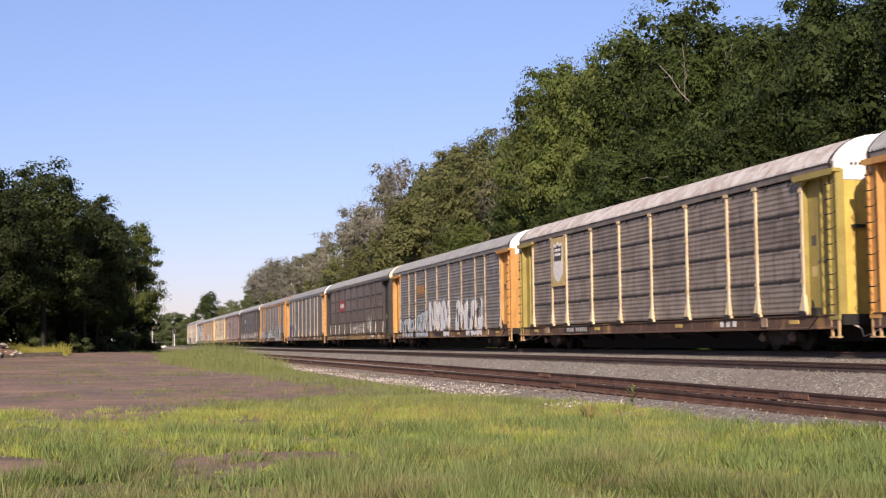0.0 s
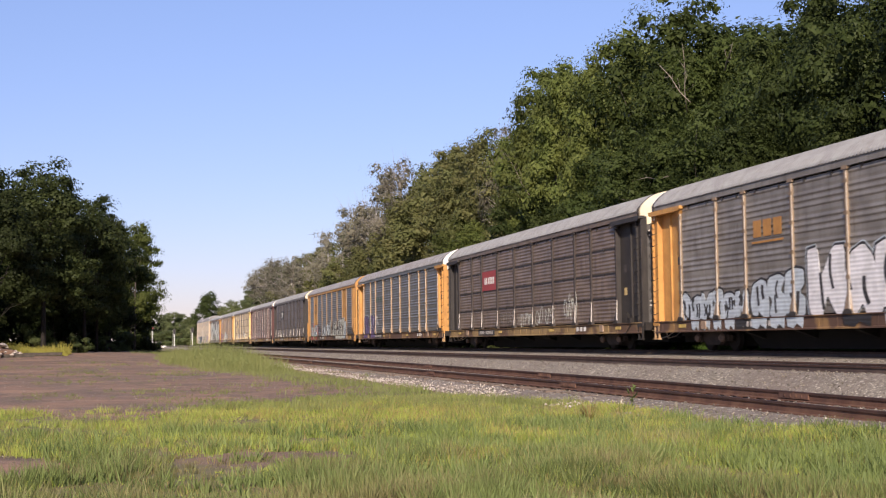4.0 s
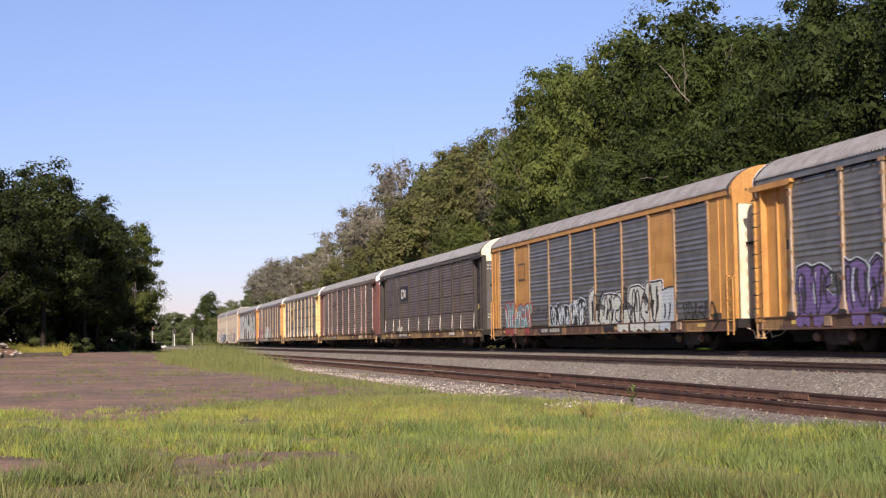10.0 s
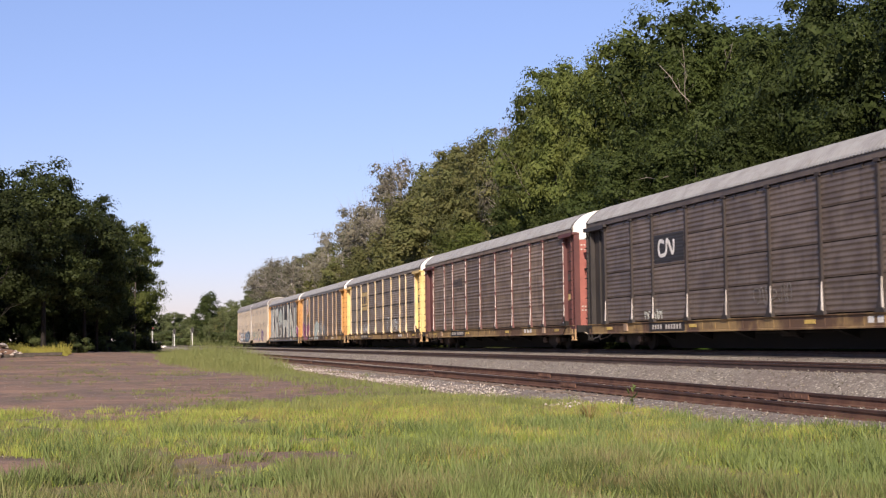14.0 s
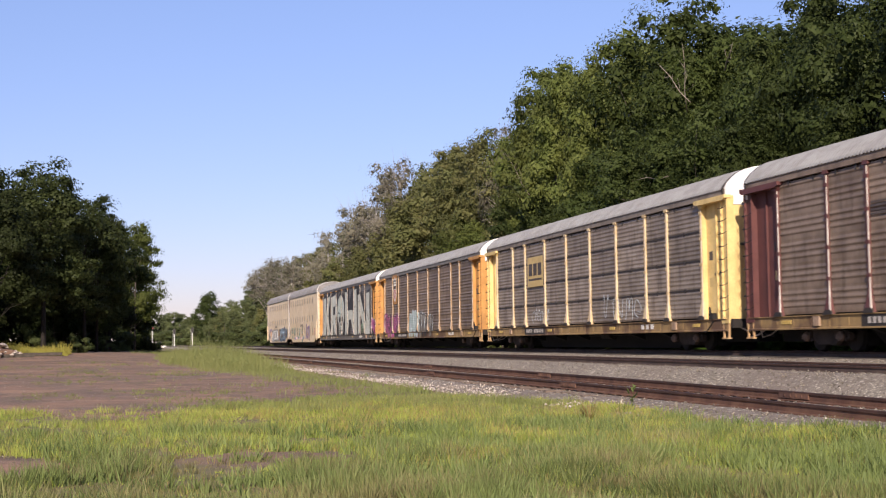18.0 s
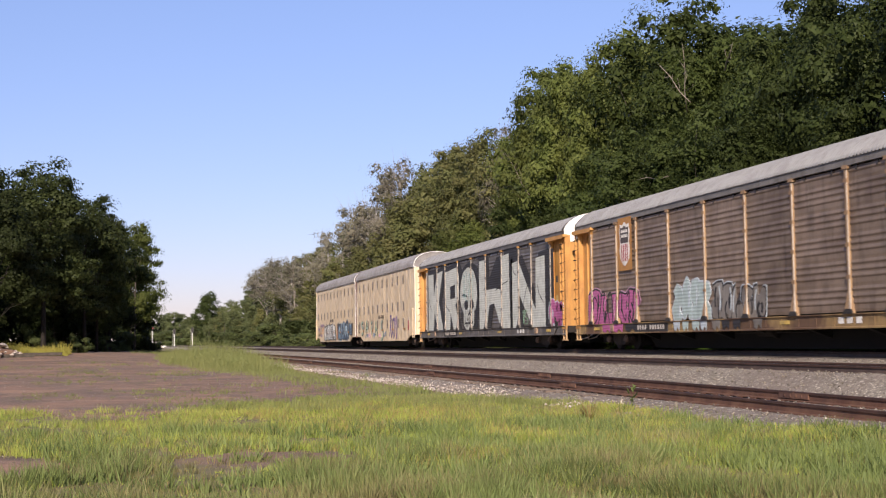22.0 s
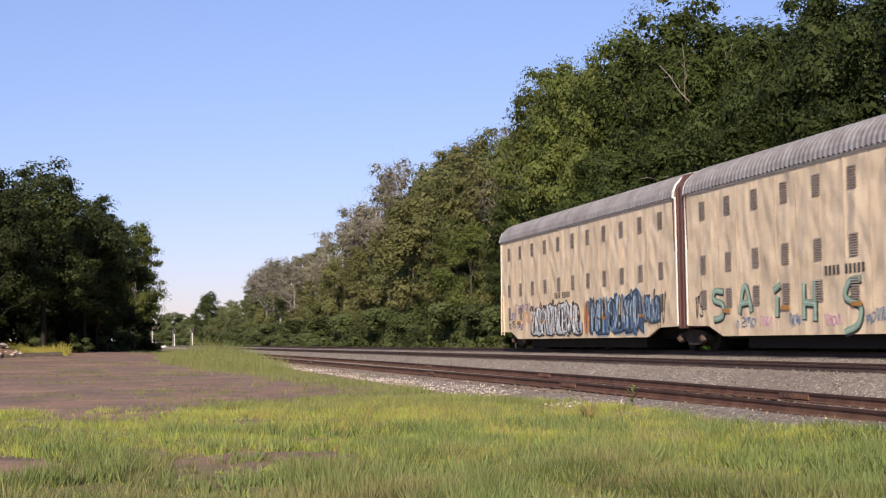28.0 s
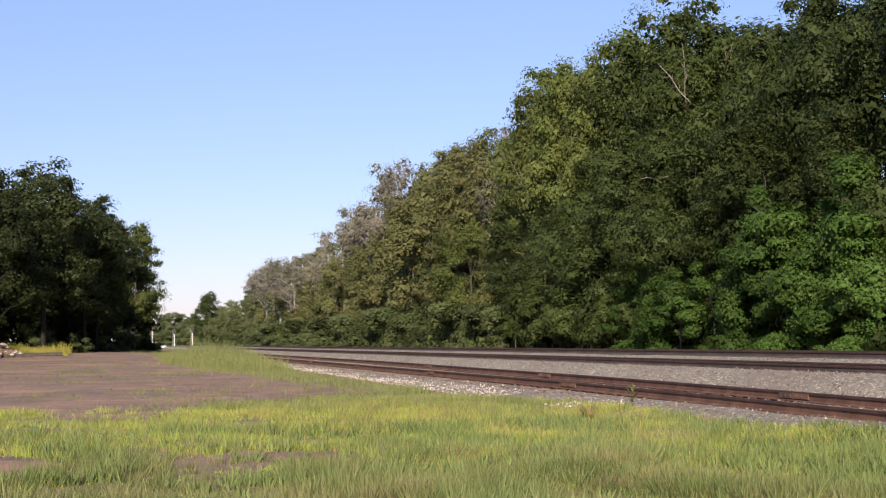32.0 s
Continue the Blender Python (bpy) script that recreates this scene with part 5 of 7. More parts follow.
def bubble(car, y1, y0, z0, z1, letters, fill, edge, seed, x=-1.456, halo=None, shine=None, streaks=2, low=True):
    """Sprayed block of swollen, overlapping letters: an outline, the fill, dark creases and a shine; it runs down over the sill."""
    r = random.Random(seed)
    w = (y1 - y0) / letters
    last = -1
    for i in range(letters):
        n = r.choice([k for k in range(len(FORMS)) if k != last])
        last = n
        h, zb = (z1 - z0) * r.uniform(0.86, 1.12), z0 + r.uniform(-0.04, 0.03)
        slant, flip = r.uniform(-0.14, 0.14), r.random() < 0.35
        def at(u, v):
            u = 1 - u if flip else u
            return (y1 - (i + u * 1.1 - 0.05 + slant * (v - 0.5)) * w, zb + v * h)
        ring = rounded([at(u + r.uniform(-0.07, 0.07), v + r.uniform(-0.06, 0.06)) for u, v in FORMS[n]])
        cy, cz = y1 - (i + 0.5) * w, zb + h / 2
        d = 0.0005 * i
        for k, (mat, grow) in enumerate([(halo, 0.17), (edge, 0.11), (fill, 0.0)]):
            if not mat:
                continue
            big = [(cy + (p - cy) * (1 + grow * 2 / w * 0.55), cz + (q - cz) * (1 + grow * 2 / h * 0.55)) for p, q in ring]
            put("graffiti_letter", Build().slab(big, 0, x - 0.004 * (k + 1) - d, x + 0.002).mesh("graffiti_letter", P[mat]), car, None, "sprayed graffiti letter")
        for k in range(streaks):
            u = 0.22 + 0.56 * (k + r.uniform(0.1, 0.9)) / streaks
            v0, v1 = (r.uniform(0.0, 0.15), r.uniform(0.45, 0.75)) if r.random() < 0.5 else (r.uniform(0.3, 0.5), r.uniform(0.8, 0.98))
            vs, fs = ribbon([at(u, v0), at(u + r.uniform(-0.12, 0.12), (v0 + v1) / 2), at(u + r.uniform(-0.1, 0.1), v1)], r.uniform(0.09, 0.18) * min(1.0, w), x - 0.016 - d, x)
            put("graffiti_crease", mesh_of("graffiti_crease", vs, fs, P[edge]), car)
        if shine:
            u = r.uniform(0.1, 0.3)
            vs, fs = ribbon([at(u, 0.25), at(u - 0.04, 0.6), at(u + 0.08, 0.95)], 0.06, x - 0.017 - d, x)
            put("graffiti_shine", mesh_of("graffiti_shine", vs, fs, P[shine]), car)
        if low and r.random() < 0.8:
            a, c = y1 - (i + r.uniform(0.0, 0.2)) * w, y1 - (i + r.uniform(0.75, 1.0)) * w
            ring = [(a, 0.97), (a - 0.05, 0.72), (a * 0.6 + c * 0.4, 0.66), (a * 0.4 + c * 0.6, 0.8), (c + 0.05, 0.66), (c, 0.97)]
            put("graffiti_patch", Build().slab(ring, 0, -1.516, -1.51).mesh("graffiti_patch", P[r.choice((fill, fill, edge))]), car, None, "graffiti paint running over the sill")


def letter(car, ring, y1, y0, z0, z1, fill, holes=()):
    """One big block letter with a dark shadow round it."""
    def place(pts, k=1.0, dy=0.0):
        cu, cv = 0.5, 0.5
        return [(y1 + (y0 - y1) * (cu + (u - cu) * k + dy), z0 + (z1 - z0) * (cv + (v - cv) * k)) for u, v in pts]
    for pts, k, dy, d, mat, name in ((ring, 1.14, 0.17, 0.003, "g_black", "graffiti_shadow"), (ring, 1.16, 0.04, 0.006, "g_black", "graffiti_shadow"), (ring, 1.0, 0.0, 0.009, fill, "graffiti_letter")) + tuple((h, 1.0, 0.0, 0.014, "g_black", "graffiti_counter") for h in holes):
        put(name, Build().slab(place(pts, k, dy), 0, -1.456 - d, -1.455).mesh(name, P[mat]), car, None, "cracked silver sprayed letter" if name == "graffiti_letter" else "")


def oval(u, v, a, b, n=12):
    return [(u + a * math.cos(6.2832 * i / n), v + b * math.sin(6.2832 * i / n)) for i in range(n)]


BAYS = [2.7, 1.95, 2.88, 2.87, 2.86, 2.87, 2.86, 1.93, 2.76]
ROOF = [(-1.53, 5.02), (-1.5, 5.1), (-1.32, 5.31), (-1.08, 5.51), (-0.82, 5.65), (-0.5, 5.74), (0.0, 5.8)]


def span(a, b):
    return min(a, b), max(a, b)


def corner_post_mesh(s, e, mat):
    """A channel-shaped corner post: a set-back web between two flanges, a foot and a cap."""
    b = Build().box(*span(s * 1.3, s * 1.42), -0.23, 0.23, 0.98, 4.82)
    for q in (-0.215, 0.215):
        b.box(*span(s * 1.42, s * 1.495), q - 0.028, q + 0.028, 0.98, 4.8)
    b.box(*span(s * 1.26, s * 1.46), *span(e * 0.23, e * 0.26), 0.98, 4.84)
    b.box(*span(s * 1.28, s * 1.51), -0.25, 0.25, 0.86, 0.98)
    return b.mesh("corner_post", mat)


def bracket_mesh(s, e, w, mat):
    """The beam over an open end bay, its tips cut off, with a stiffener under it."""
    b = Build().slab([(-w / 2, 4.76), (-w / 2 + 0.12, 4.7), (w / 2 - 0.12, 4.7), (w / 2, 4.76), (w / 2, 4.86), (-w / 2, 4.86)], 0, *span(s * 1.36, s * 1.6))
    b.slab([(-e * w / 2 + e * 0.1, 4.7), (-e * w / 2 + e * 0.55, 4.7), (-e * w / 2 + e * 0.42, 4.6), (-e * w / 2 + e * 0.2, 4.58)], 0, *span(s * 1.42, s * 1.52))
    return b.mesh("bracket", mat)


def end_bay(car, s, e, inner, tip, spec):
    """The blank bay between the last post and the end: set-back sheet, stiffener, corner post with rungs, beam and step."""
    end = P[spec["end"]]
    turn = 0 if s < 0 else 180
    yc = tip - e * 0.24
    corner = tip - e * 0.47
    if spec.get("closed"):
        b = Build().box(*span(s * 1.34, s * 1.43), *span(inner, tip), 1.0, 4.82)
        for q in (0.05, 0.62, 1.1):
            b.box(*span(s * 1.43, s * 1.455), tip - e * q - 0.035, tip - e * q + 0.035, 1.0, 4.82)
        put("end_panel", b.mesh("end_panel", end), car)
        lad = Build()
        for q in (-0.2, 0.2):
            lad.box(*span(s * 1.5, s * 1.54), yc + q - 0.02, yc + q + 0.02, 0.5, 2.35)
        for k in range(6):
            lad.tube([(s * 1.52, yc - 0.2, 0.62 + k * 0.32), (s * 1.52, yc + 0.2, 0.62 + k * 0.32)], [0.016, 0.016], 5)
        for q in (-0.2, 0.2):
            lad.box(*span(s * 1.43, s * 1.54), yc + q - 0.02, yc + q + 0.02, 2.3, 2.35)
        put("ladder", lad.mesh("ladder", end), car, None, "short orange side ladder")
        return
    b = Build().box(*span(s * 1.24, s * 1.3), *span(inner, corner), 1.0, 4.8)
    m = inner * 0.42 + corner * 0.58
    b.box(*span(s * 1.3, s * 1.36), m - 0.03, m + 0.03, 1.02, 4.7)
    b.box(*span(s * 1.3, s * 1.44), *span(inner, inner + e * 0.06), 1.0, 4.8)
    put("end_panel", b.mesh("end_panel", end), car)
    p = put("corner_post", once(("corner", s, e, spec["end"]), lambda: corner_post_mesh(s, e, end)), car, pose(0, yc, 0))
    for z in np.linspace(1.3, 4.5, 9):
        put("rung", once("rung", rung_mesh), p, pose(s * 1.49, 0, z, 0, 0, turn))
    w = abs(tip - inner) + 0.3
    put("bracket", once(("bracket", s, e, round(w, 2), spec["end"]), lambda: bracket_mesh(s, e, w, end)), car, pose(0, (tip + inner) / 2 - e * 0.1, 0))
    def step():
        st = Build()
        for q in (-0.17, 0.17):
            st.box(*span(s * 1.44, s * 1.5), q - 0.03, q + 0.03, 0.4, 0.86)
        st.box(*span(s * 1.4, s * 1.54), -0.2, 0.2, 0.38, 0.42)
        return st.mesh("sill_step", P[spec.get("step", "step")])
    put("sill_step", once(("step", s, spec.get("step", "step")), step), car, pose(0, yc, 0))
    for k, z in enumerate(spec.get("notes", (3.05, 2.2))):
        put("notice", once(("notice", k), lambda: Build().box(-0.002, 0.002, -0.13, 0.13, -0.14, 0.14).mesh("notice", P["mark_dark" if k == 0 else "plate_yellow"])), car, pose(s * 1.304, inner * 0.75 + corner * 0.25, z))


def car_end(car, e, tip, spec):
    """The end: paired doors with seams, a rounded upper panel, sill, coupler and lever."""
    yd = tip - e * 0.08
    for s in (-1, 1):
        low = Build()
        for a, c, d in ((0.02, 0.44, 0.0), (0.46, 0.86, -0.012), (0.88, 1.25, 0.0)):
            low.slab([(s * a, 1.0), (s * c, 1.0), (s * c, 4.55), (s * a, 4.55)], 1, *span(yd + e * (0.04 + d), yd - e * 0.05))
        for k in (1.5, 2.6, 3.7):
            low.box(*span(s * 0.3, s * 0.6), *span(yd + e * 0.04, yd + e * 0.06), k, k + 0.04)
        d = put("end_door", low.mesh("end_door", P[spec.get("door", "yellow")]), car)
        top = [(s * 0.0, 4.56), (s * 1.44, 4.56), (s * 1.49, 4.9), (s * 1.49, 5.06), (s * 1.42, 5.22), (s * 1.26, 5.4), (s * 1.05, 5.56), (s * 0.8, 5.68), (s * 0.5, 5.76), (s * 0.0, 5.82)]
        put("door_top", Build().slab(top, 1, yd - 0.06, yd + 0.07).mesh("door_top", P[spec.get("top", "white")]), d, None, "white upper door panel" if spec.get("top", "white") == "white" else "")
    # Dark slab added for the shadow gap between the roof and the end panel
    rim = [(x * 1.012, z + 0.035) for x, z in ROOF] + [(-x * 1.012, z + 0.035) for x, z in ROOF[-2::-1]] + [(1.5, 4.8), (-1.5, 4.8)]
    put("roof_end", Build().slab(rim, 1, *span(tip - e * 0.17, tip - e * 0.24)).mesh("roof_end", P["post_dark"]), car, None, "dark rim standing for the shadow gap at the roof's end")
    put("coupler", once("coupler", coupler_mesh), car, pose(0, tip - e * 0.02, 0, 0, 0, 0 if e > 0 else 180))
    b = Build().box(-1.45, 1.45, tip - 0.16, tip + 0.0, 0.72, 1.0)
    b.box(-1.3, -0.4, *span(tip, tip + e * 0.1), 0.94, 0.99)
    put("end_sill", b.mesh("end_sill", P["steel"]), car)
    lever = Build().tube([(-1.35, tip + e * 0.1, 0.82), (-0.95, tip + e * 0.14, 0.62), (-0.9, tip + e * 0.16, 0.42), (-0.6, tip + e * 0.16, 0.5), (-0.25, tip + e * 0.22, 0.74)], [0.022] * 5, 5)
    put("uncoupling_lever", lever.mesh("uncoupling_lever", P["worn"]), car, None, "pale bent uncoupling lever")
    put("end_bracket", Build().box(-1.05, -0.7, *span(yd + e * 0.05, yd + e * 0.2), 3.28, 3.36).mesh("end_bracket", P["steel"]), car)
    hose = Build().tube([(0.3, tip + e * 0.05, 0.72), (0.34, tip + e * 0.3, 0.45), (0.2, tip + e * 0.5, 0.34)], [0.03] * 3, 6)
    put("air_hose", hose.mesh("air_hose", P["under"]), car)


def autorack(y, near, far, spec):
    """A covered car-carrier wagon; its near side faces -X. It reaches from near (leading, -Y) to far (trailing) in its own space."""
    car = thing("autorack_wagon", pose(X2, y, TOP2), spec["label"], "rail wagon", "wagons of the train")
    post, end, panel, sill = P[spec["post"]], P[spec["end"]], P[spec["panel"]], P[spec.get("sill", "sill")]
    L, mid = far - near, (far + near) / 2
    bays = spec.get("bays", BAYS)
    lead = far - spec["first"]
    solid, slim = spec.get("solid", ()), bool(spec.get("slim"))
    low = spec["post"] == "post_dark"
    worn = "edge_white" if spec["post"] in ("oxide", "post_dark") else "worn"
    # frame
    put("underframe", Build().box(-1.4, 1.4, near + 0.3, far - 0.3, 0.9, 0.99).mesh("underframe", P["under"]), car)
    # Sills are hung extra low to fill the shade under the wagon
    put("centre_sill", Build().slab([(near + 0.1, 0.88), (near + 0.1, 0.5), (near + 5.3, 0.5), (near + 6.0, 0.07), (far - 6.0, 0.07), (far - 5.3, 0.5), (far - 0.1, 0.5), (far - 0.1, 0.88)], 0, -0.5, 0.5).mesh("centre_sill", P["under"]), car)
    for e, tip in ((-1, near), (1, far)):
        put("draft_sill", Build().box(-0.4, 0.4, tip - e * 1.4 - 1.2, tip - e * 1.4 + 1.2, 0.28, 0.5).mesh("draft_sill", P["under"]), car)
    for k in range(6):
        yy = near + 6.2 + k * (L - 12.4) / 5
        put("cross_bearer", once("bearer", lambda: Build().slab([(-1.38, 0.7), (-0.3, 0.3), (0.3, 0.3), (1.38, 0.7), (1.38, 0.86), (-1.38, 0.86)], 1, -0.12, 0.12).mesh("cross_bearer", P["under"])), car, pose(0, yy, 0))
    put("brake_cylinder", once("cylinder", lambda: Build().tube([(-0.8, -0.5, 0.6), (-0.8, 0.5, 0.6)], [0.17, 0.17], 10).tube([(-0.8, -2.4, 0.56), (-0.8, 2.2, 0.56)], [0.03, 0.03], 5).mesh("brake_cylinder", P["steel"])), car, pose(0, mid - 1.5, 0))
    for s in (-1, 1):
        b = Build().slab([(s * 1.4, 0.62), (s * 1.51, 0.62), (s * 1.51, 0.66), (s * 1.488, 0.68), (s * 1.488, 0.96), (s * 1.53, 0.98), (s * 1.53, 1.01), (s * 1.4, 1.01)], 1, near + 0.15, far - 0.15)
        for k in range(int(L / 0.95)):
            yy = near + 0.6 + k * 0.95
            b.box(*span(s * 1.485, s * 1.5), yy - 0.015, yy + 0.015, 0.68, 0.96)
        put("side_sill", b.mesh("side_sill", sill), car, None, spec.get("sill_label", "rusty yellow side sill"))
        for k in (0, 2, 4, 6):
            put("reflector", once("sill_reflector", lambda: Build().box(-0.006, 0.006, -0.28, 0.28, -0.055, 0.055).mesh("reflector", P["reflect"])), car, pose(s * 1.496, near + 2.4 + k * (L - 4.8) / 6, 0.83))
        for e, tip in ((-1, near), (1, far)):
            put("jacking_pad", once("pad", lambda: Build().box(-0.03, 0.03, -0.16, 0.16, -0.13, 0.13).mesh("jacking_pad", P["pad"])), car, pose(s * 1.51, tip - e * 4.1, 0.84), "pale jacking pad on the sill")
    # Added box, no real part: it stands for the dark inside and blocks light
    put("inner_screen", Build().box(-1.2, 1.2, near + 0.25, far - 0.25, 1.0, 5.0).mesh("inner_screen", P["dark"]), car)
    # side bays
    for s in (-1, 1):
        turn = 0 if s < 0 else 180
        edge = far - lead
        tall = once(("post", spec["post"], slim, spec.get("cap")), lambda: slim_post(post) if slim else post_mesh(post, 1.0, 4.86, 0.11, P[spec["cap"]] if "cap" in spec else None))

        def stand(q):
            put("post", tall, car, pose(s * 1.43, q, 0, 0, 0, turn))
            if not slim:
                put("post_edge", once(("edge", worn, low), lambda: post_edge(P[worn], low)), car, pose(s * 1.43, q, 0, 0, 0, turn), "pale edge of the post")
                put("post_foot", once("post_foot", post_foot), car, pose(s * 1.43, q, 0, 0, 0, turn))

        for i, w in enumerate(bays):
            c = edge - w / 2
            mat = end if i in solid else panel
            ribs = 4 if i in solid else 22
            if spec.get("tiers"):
                for k in range(4):
                    z0 = 1.04 + k * 0.945
                    me = once(("tier", round(w, 2), k, mat.name, spec.get("flush")), lambda: panel_mesh(w - 0.06, z0 + (0.014 if spec.get("flush") else 0.025), z0 + (0.93 if spec.get("flush") else 0.92), mat, 6))
                    put("side_panel", me, car, pose(s * 1.42, c, 0, 0, 0, turn))
                    if k and not spec.get("flush"):
                        put("seam_strip", once(("seam", round(w, 2)), lambda: Build().box(-0.03, 0, -w / 2 + 0.1, w / 2 - 0.1, -0.022, 0.03).mesh("seam_strip", P["black"])), car, pose(s * 1.42, c, z0, 0, 0, turn))
                        put("seam_clip", once("clip", lambda: Build().box(-0.035, 0.0, -0.03, 0.03, -0.07, 0.07).mesh("seam_clip", P["black"])), car, pose(s * 1.425, c - 0.02, z0, 0, 0, turn))
            else:
                me = once(("sheet", round(w, 2), mat.name, ribs), lambda: panel_mesh(w - 0.06, 1.05, 4.8, mat, ribs))
                put("side_panel", me, car, pose(s * 1.42, c, 0, 0, 0, turn))
            if not slim:
                for q in (-0.25, 0.25):
                    put("hanger_clip", once("hanger", lambda: Build().box(-0.03, 0.0, -0.035, 0.035, -0.09, 0.05).mesh("hanger_clip", P["black"])), car, pose(s * 1.435, c + q * w, 4.78, 0, 0, turn))
            stand(edge)
            edge -= w
        stand(edge)
        put("top_rail", Build().box(*span(s * 1.36, s * 1.5), near + 0.1, far - 0.1, 4.84, 5.06).mesh("top_rail", P[spec.get("rail", spec["panel"])]), car)
        end_bay(car, s, 1, far - lead, far, spec)
        end_bay(car, s, -1, edge, near, spec)
    # roof and ends
    put("roof", once(("roof", round(L, 1), spec.get("roof", "roof")), lambda: roof_mesh(L - 0.34, ROOF, P[spec.get("roof", "roof")])), car, pose(0, mid, 0), spec.get("roof_label", "ribbed galvanised roof"))
    for e, tip in ((-1, near), (1, far)):
        car_end(car, e, tip, spec)
        truck(car, tip - e * 3.9)
    # brake gear and lettering
    mark = far - spec.get("mark", 7.8)
    b = Build().box(-1.55, -1.4, near + 1.05, near + 1.35, 1.0, 1.2).tube([(-1.56, near + 1.2, 1.18), (-1.58, near + 1.2, 1.4)], [0.05, 0.03], 8)
    b.tube([(-1.5, near + 1.1, 0.95), (-1.5, near + 1.6, 0.62), (-1.45, near + 2.6, 0.66), (-1.4, near + 3.4, 0.75)], [0.025] * 4, 6)
    put("brake_gear", b.mesh("brake_gear", P["steel"]), car)
    put("mark_patch", Build().box(-1.506, -1.488, mark - 1.5, mark + 1.5, 0.665, 0.975).mesh("mark_patch", P["black"]), car, None, "dark painted number panel on the sill")
    bars(car, mark, 0.745, 2.5, 0.16, 11, P["mark_dim"], -1.507, seed=int(y))
    bars(car, near + 6.5, 0.75, 1.3, 0.17, 3, P["mark_white"], -1.49, seed=int(y) + 1)
    bars(car, near + 1.1, 2.4, 0.5, 0.08, 5, P["mark_dark"], -1.302, seed=3)
    if spec.get("door") in ("black", "slate", "oxide_door"):
        for z, n in ((4.3, 4), (4.12, 5), (1.75, 6), (1.6, 6)):
            for k in range(n):
                put("character", once("doorwhite", lambda: Build().box(-0.035, 0.035, -0.004, 0, 0, 0.06).mesh("character", P["mark_dim"])), car, pose(-1.15 + k * 0.13, near + 0.034, z))
    for k in range(9):
        put("character", once("doorbar", lambda: Build().box(-0.04, 0.04, -0.004, 0, 0, 0.07).mesh("character", P["mark_dark"])), car, pose(-1.0 + k * 0.13, near + 0.008, 4.95))
    return car


def emblem_shield(car, y, z, plate_mat, w=1.0, h=2.0):
    plate(car, y, z, w * 1.35, h * 1.1, P[plate_mat], -1.5, "emblem_plate")
    sh = [(-0.42, 0.46), (-0.22, 0.42), (0, 0.5), (0.22, 0.42), (0.42, 0.46), (0.5, 0.28), (0.44, 0.05), (0.5, -0.15), (0.42, -0.34), (0.2, -0.45), (0, -0.5), (-0.2, -0.45), (-0.42, -0.34), (-0.5, -0.15), (-0.44, 0.05), (-0.5, 0.28)]
    plate(car, y, z, w, h * 0.92, P["mark_white"], -1.506, "emblem_shield", sh)
    plate(car, y, z + h * 0.2, w * 0.8, h * 0.36, P["mark_dark"], -1.512, "emblem_band", [(-0.5, 0.42), (-0.25, 0.36), (0, 0.5), (0.25, 0.36), (0.5, 0.42), (0.52, 0.1), (0.46, -0.5), (-0.46, -0.5), (-0.52, 0.1)])
    for k in (-1, 1):
        for q in range(5):
            plate(car, y + w * (0.26 - q * 0.13), z + h * (0.215 + k * 0.05), w * 0.09, h * 0.06, P["mark_white"], -1.518, "character")


LABELS = {
    "old": "covered car-carrier wagon with weathered orange ends",
    "w1": "weathered car-carrier wagon with cream posts and olive yellow ends",
    "w2": "grey ribbed car-carrier wagon with orange posts and white graffiti",
    "w3": "sooty brown car-carrier wagon with a red plate",
    "w4": "clean grey ribbed car-carrier wagon with orange posts",
    "w5": "orange and grey car-carrier wagon with graffiti along its foot",
    "w6": "dark grey-brown car-carrier wagon with dark posts",
    "w7": "grey-brown ribbed car-carrier wagon with oxide red posts",
    "w8": "weathered car-carrier wagon with pale yellow posts and ends",
    "w9": "brownish ribbed car-carrier wagon with orange posts and pink graffiti",
    "w10": "car-carrier wagon covered in huge silver graffiti letters, orange ends",
    "unit": "beige smooth-sided unit of an articulated car carrier with louvre vents",
}
GAPS = [0.6, 29.6, 59.0, 88.2, 117.4, 146.7, 175.7, 204.2, 233.4, 261.8, 290.2, 318.2, 341.45, 362.75]
NEAR = [1.75, 30.88, 60.44, 89.4, 119.05, 148.2, 176.85, 205.72, 234.04, 262.52, 291.1]          # leading ends of the wagons
FAR = [29.42, 58.99, 88.39, 117.88, 146.84, 175.18, 204.24, 232.89, 261.37, 289.88, 318.75]      # trailing ends
FIRST = [27.45, 57.03, 86.05, 115.64, 144.68, 173.77, 202.3, 230.87, 259.65, 288.02, 316.85]     # trailing posts
CARS = []


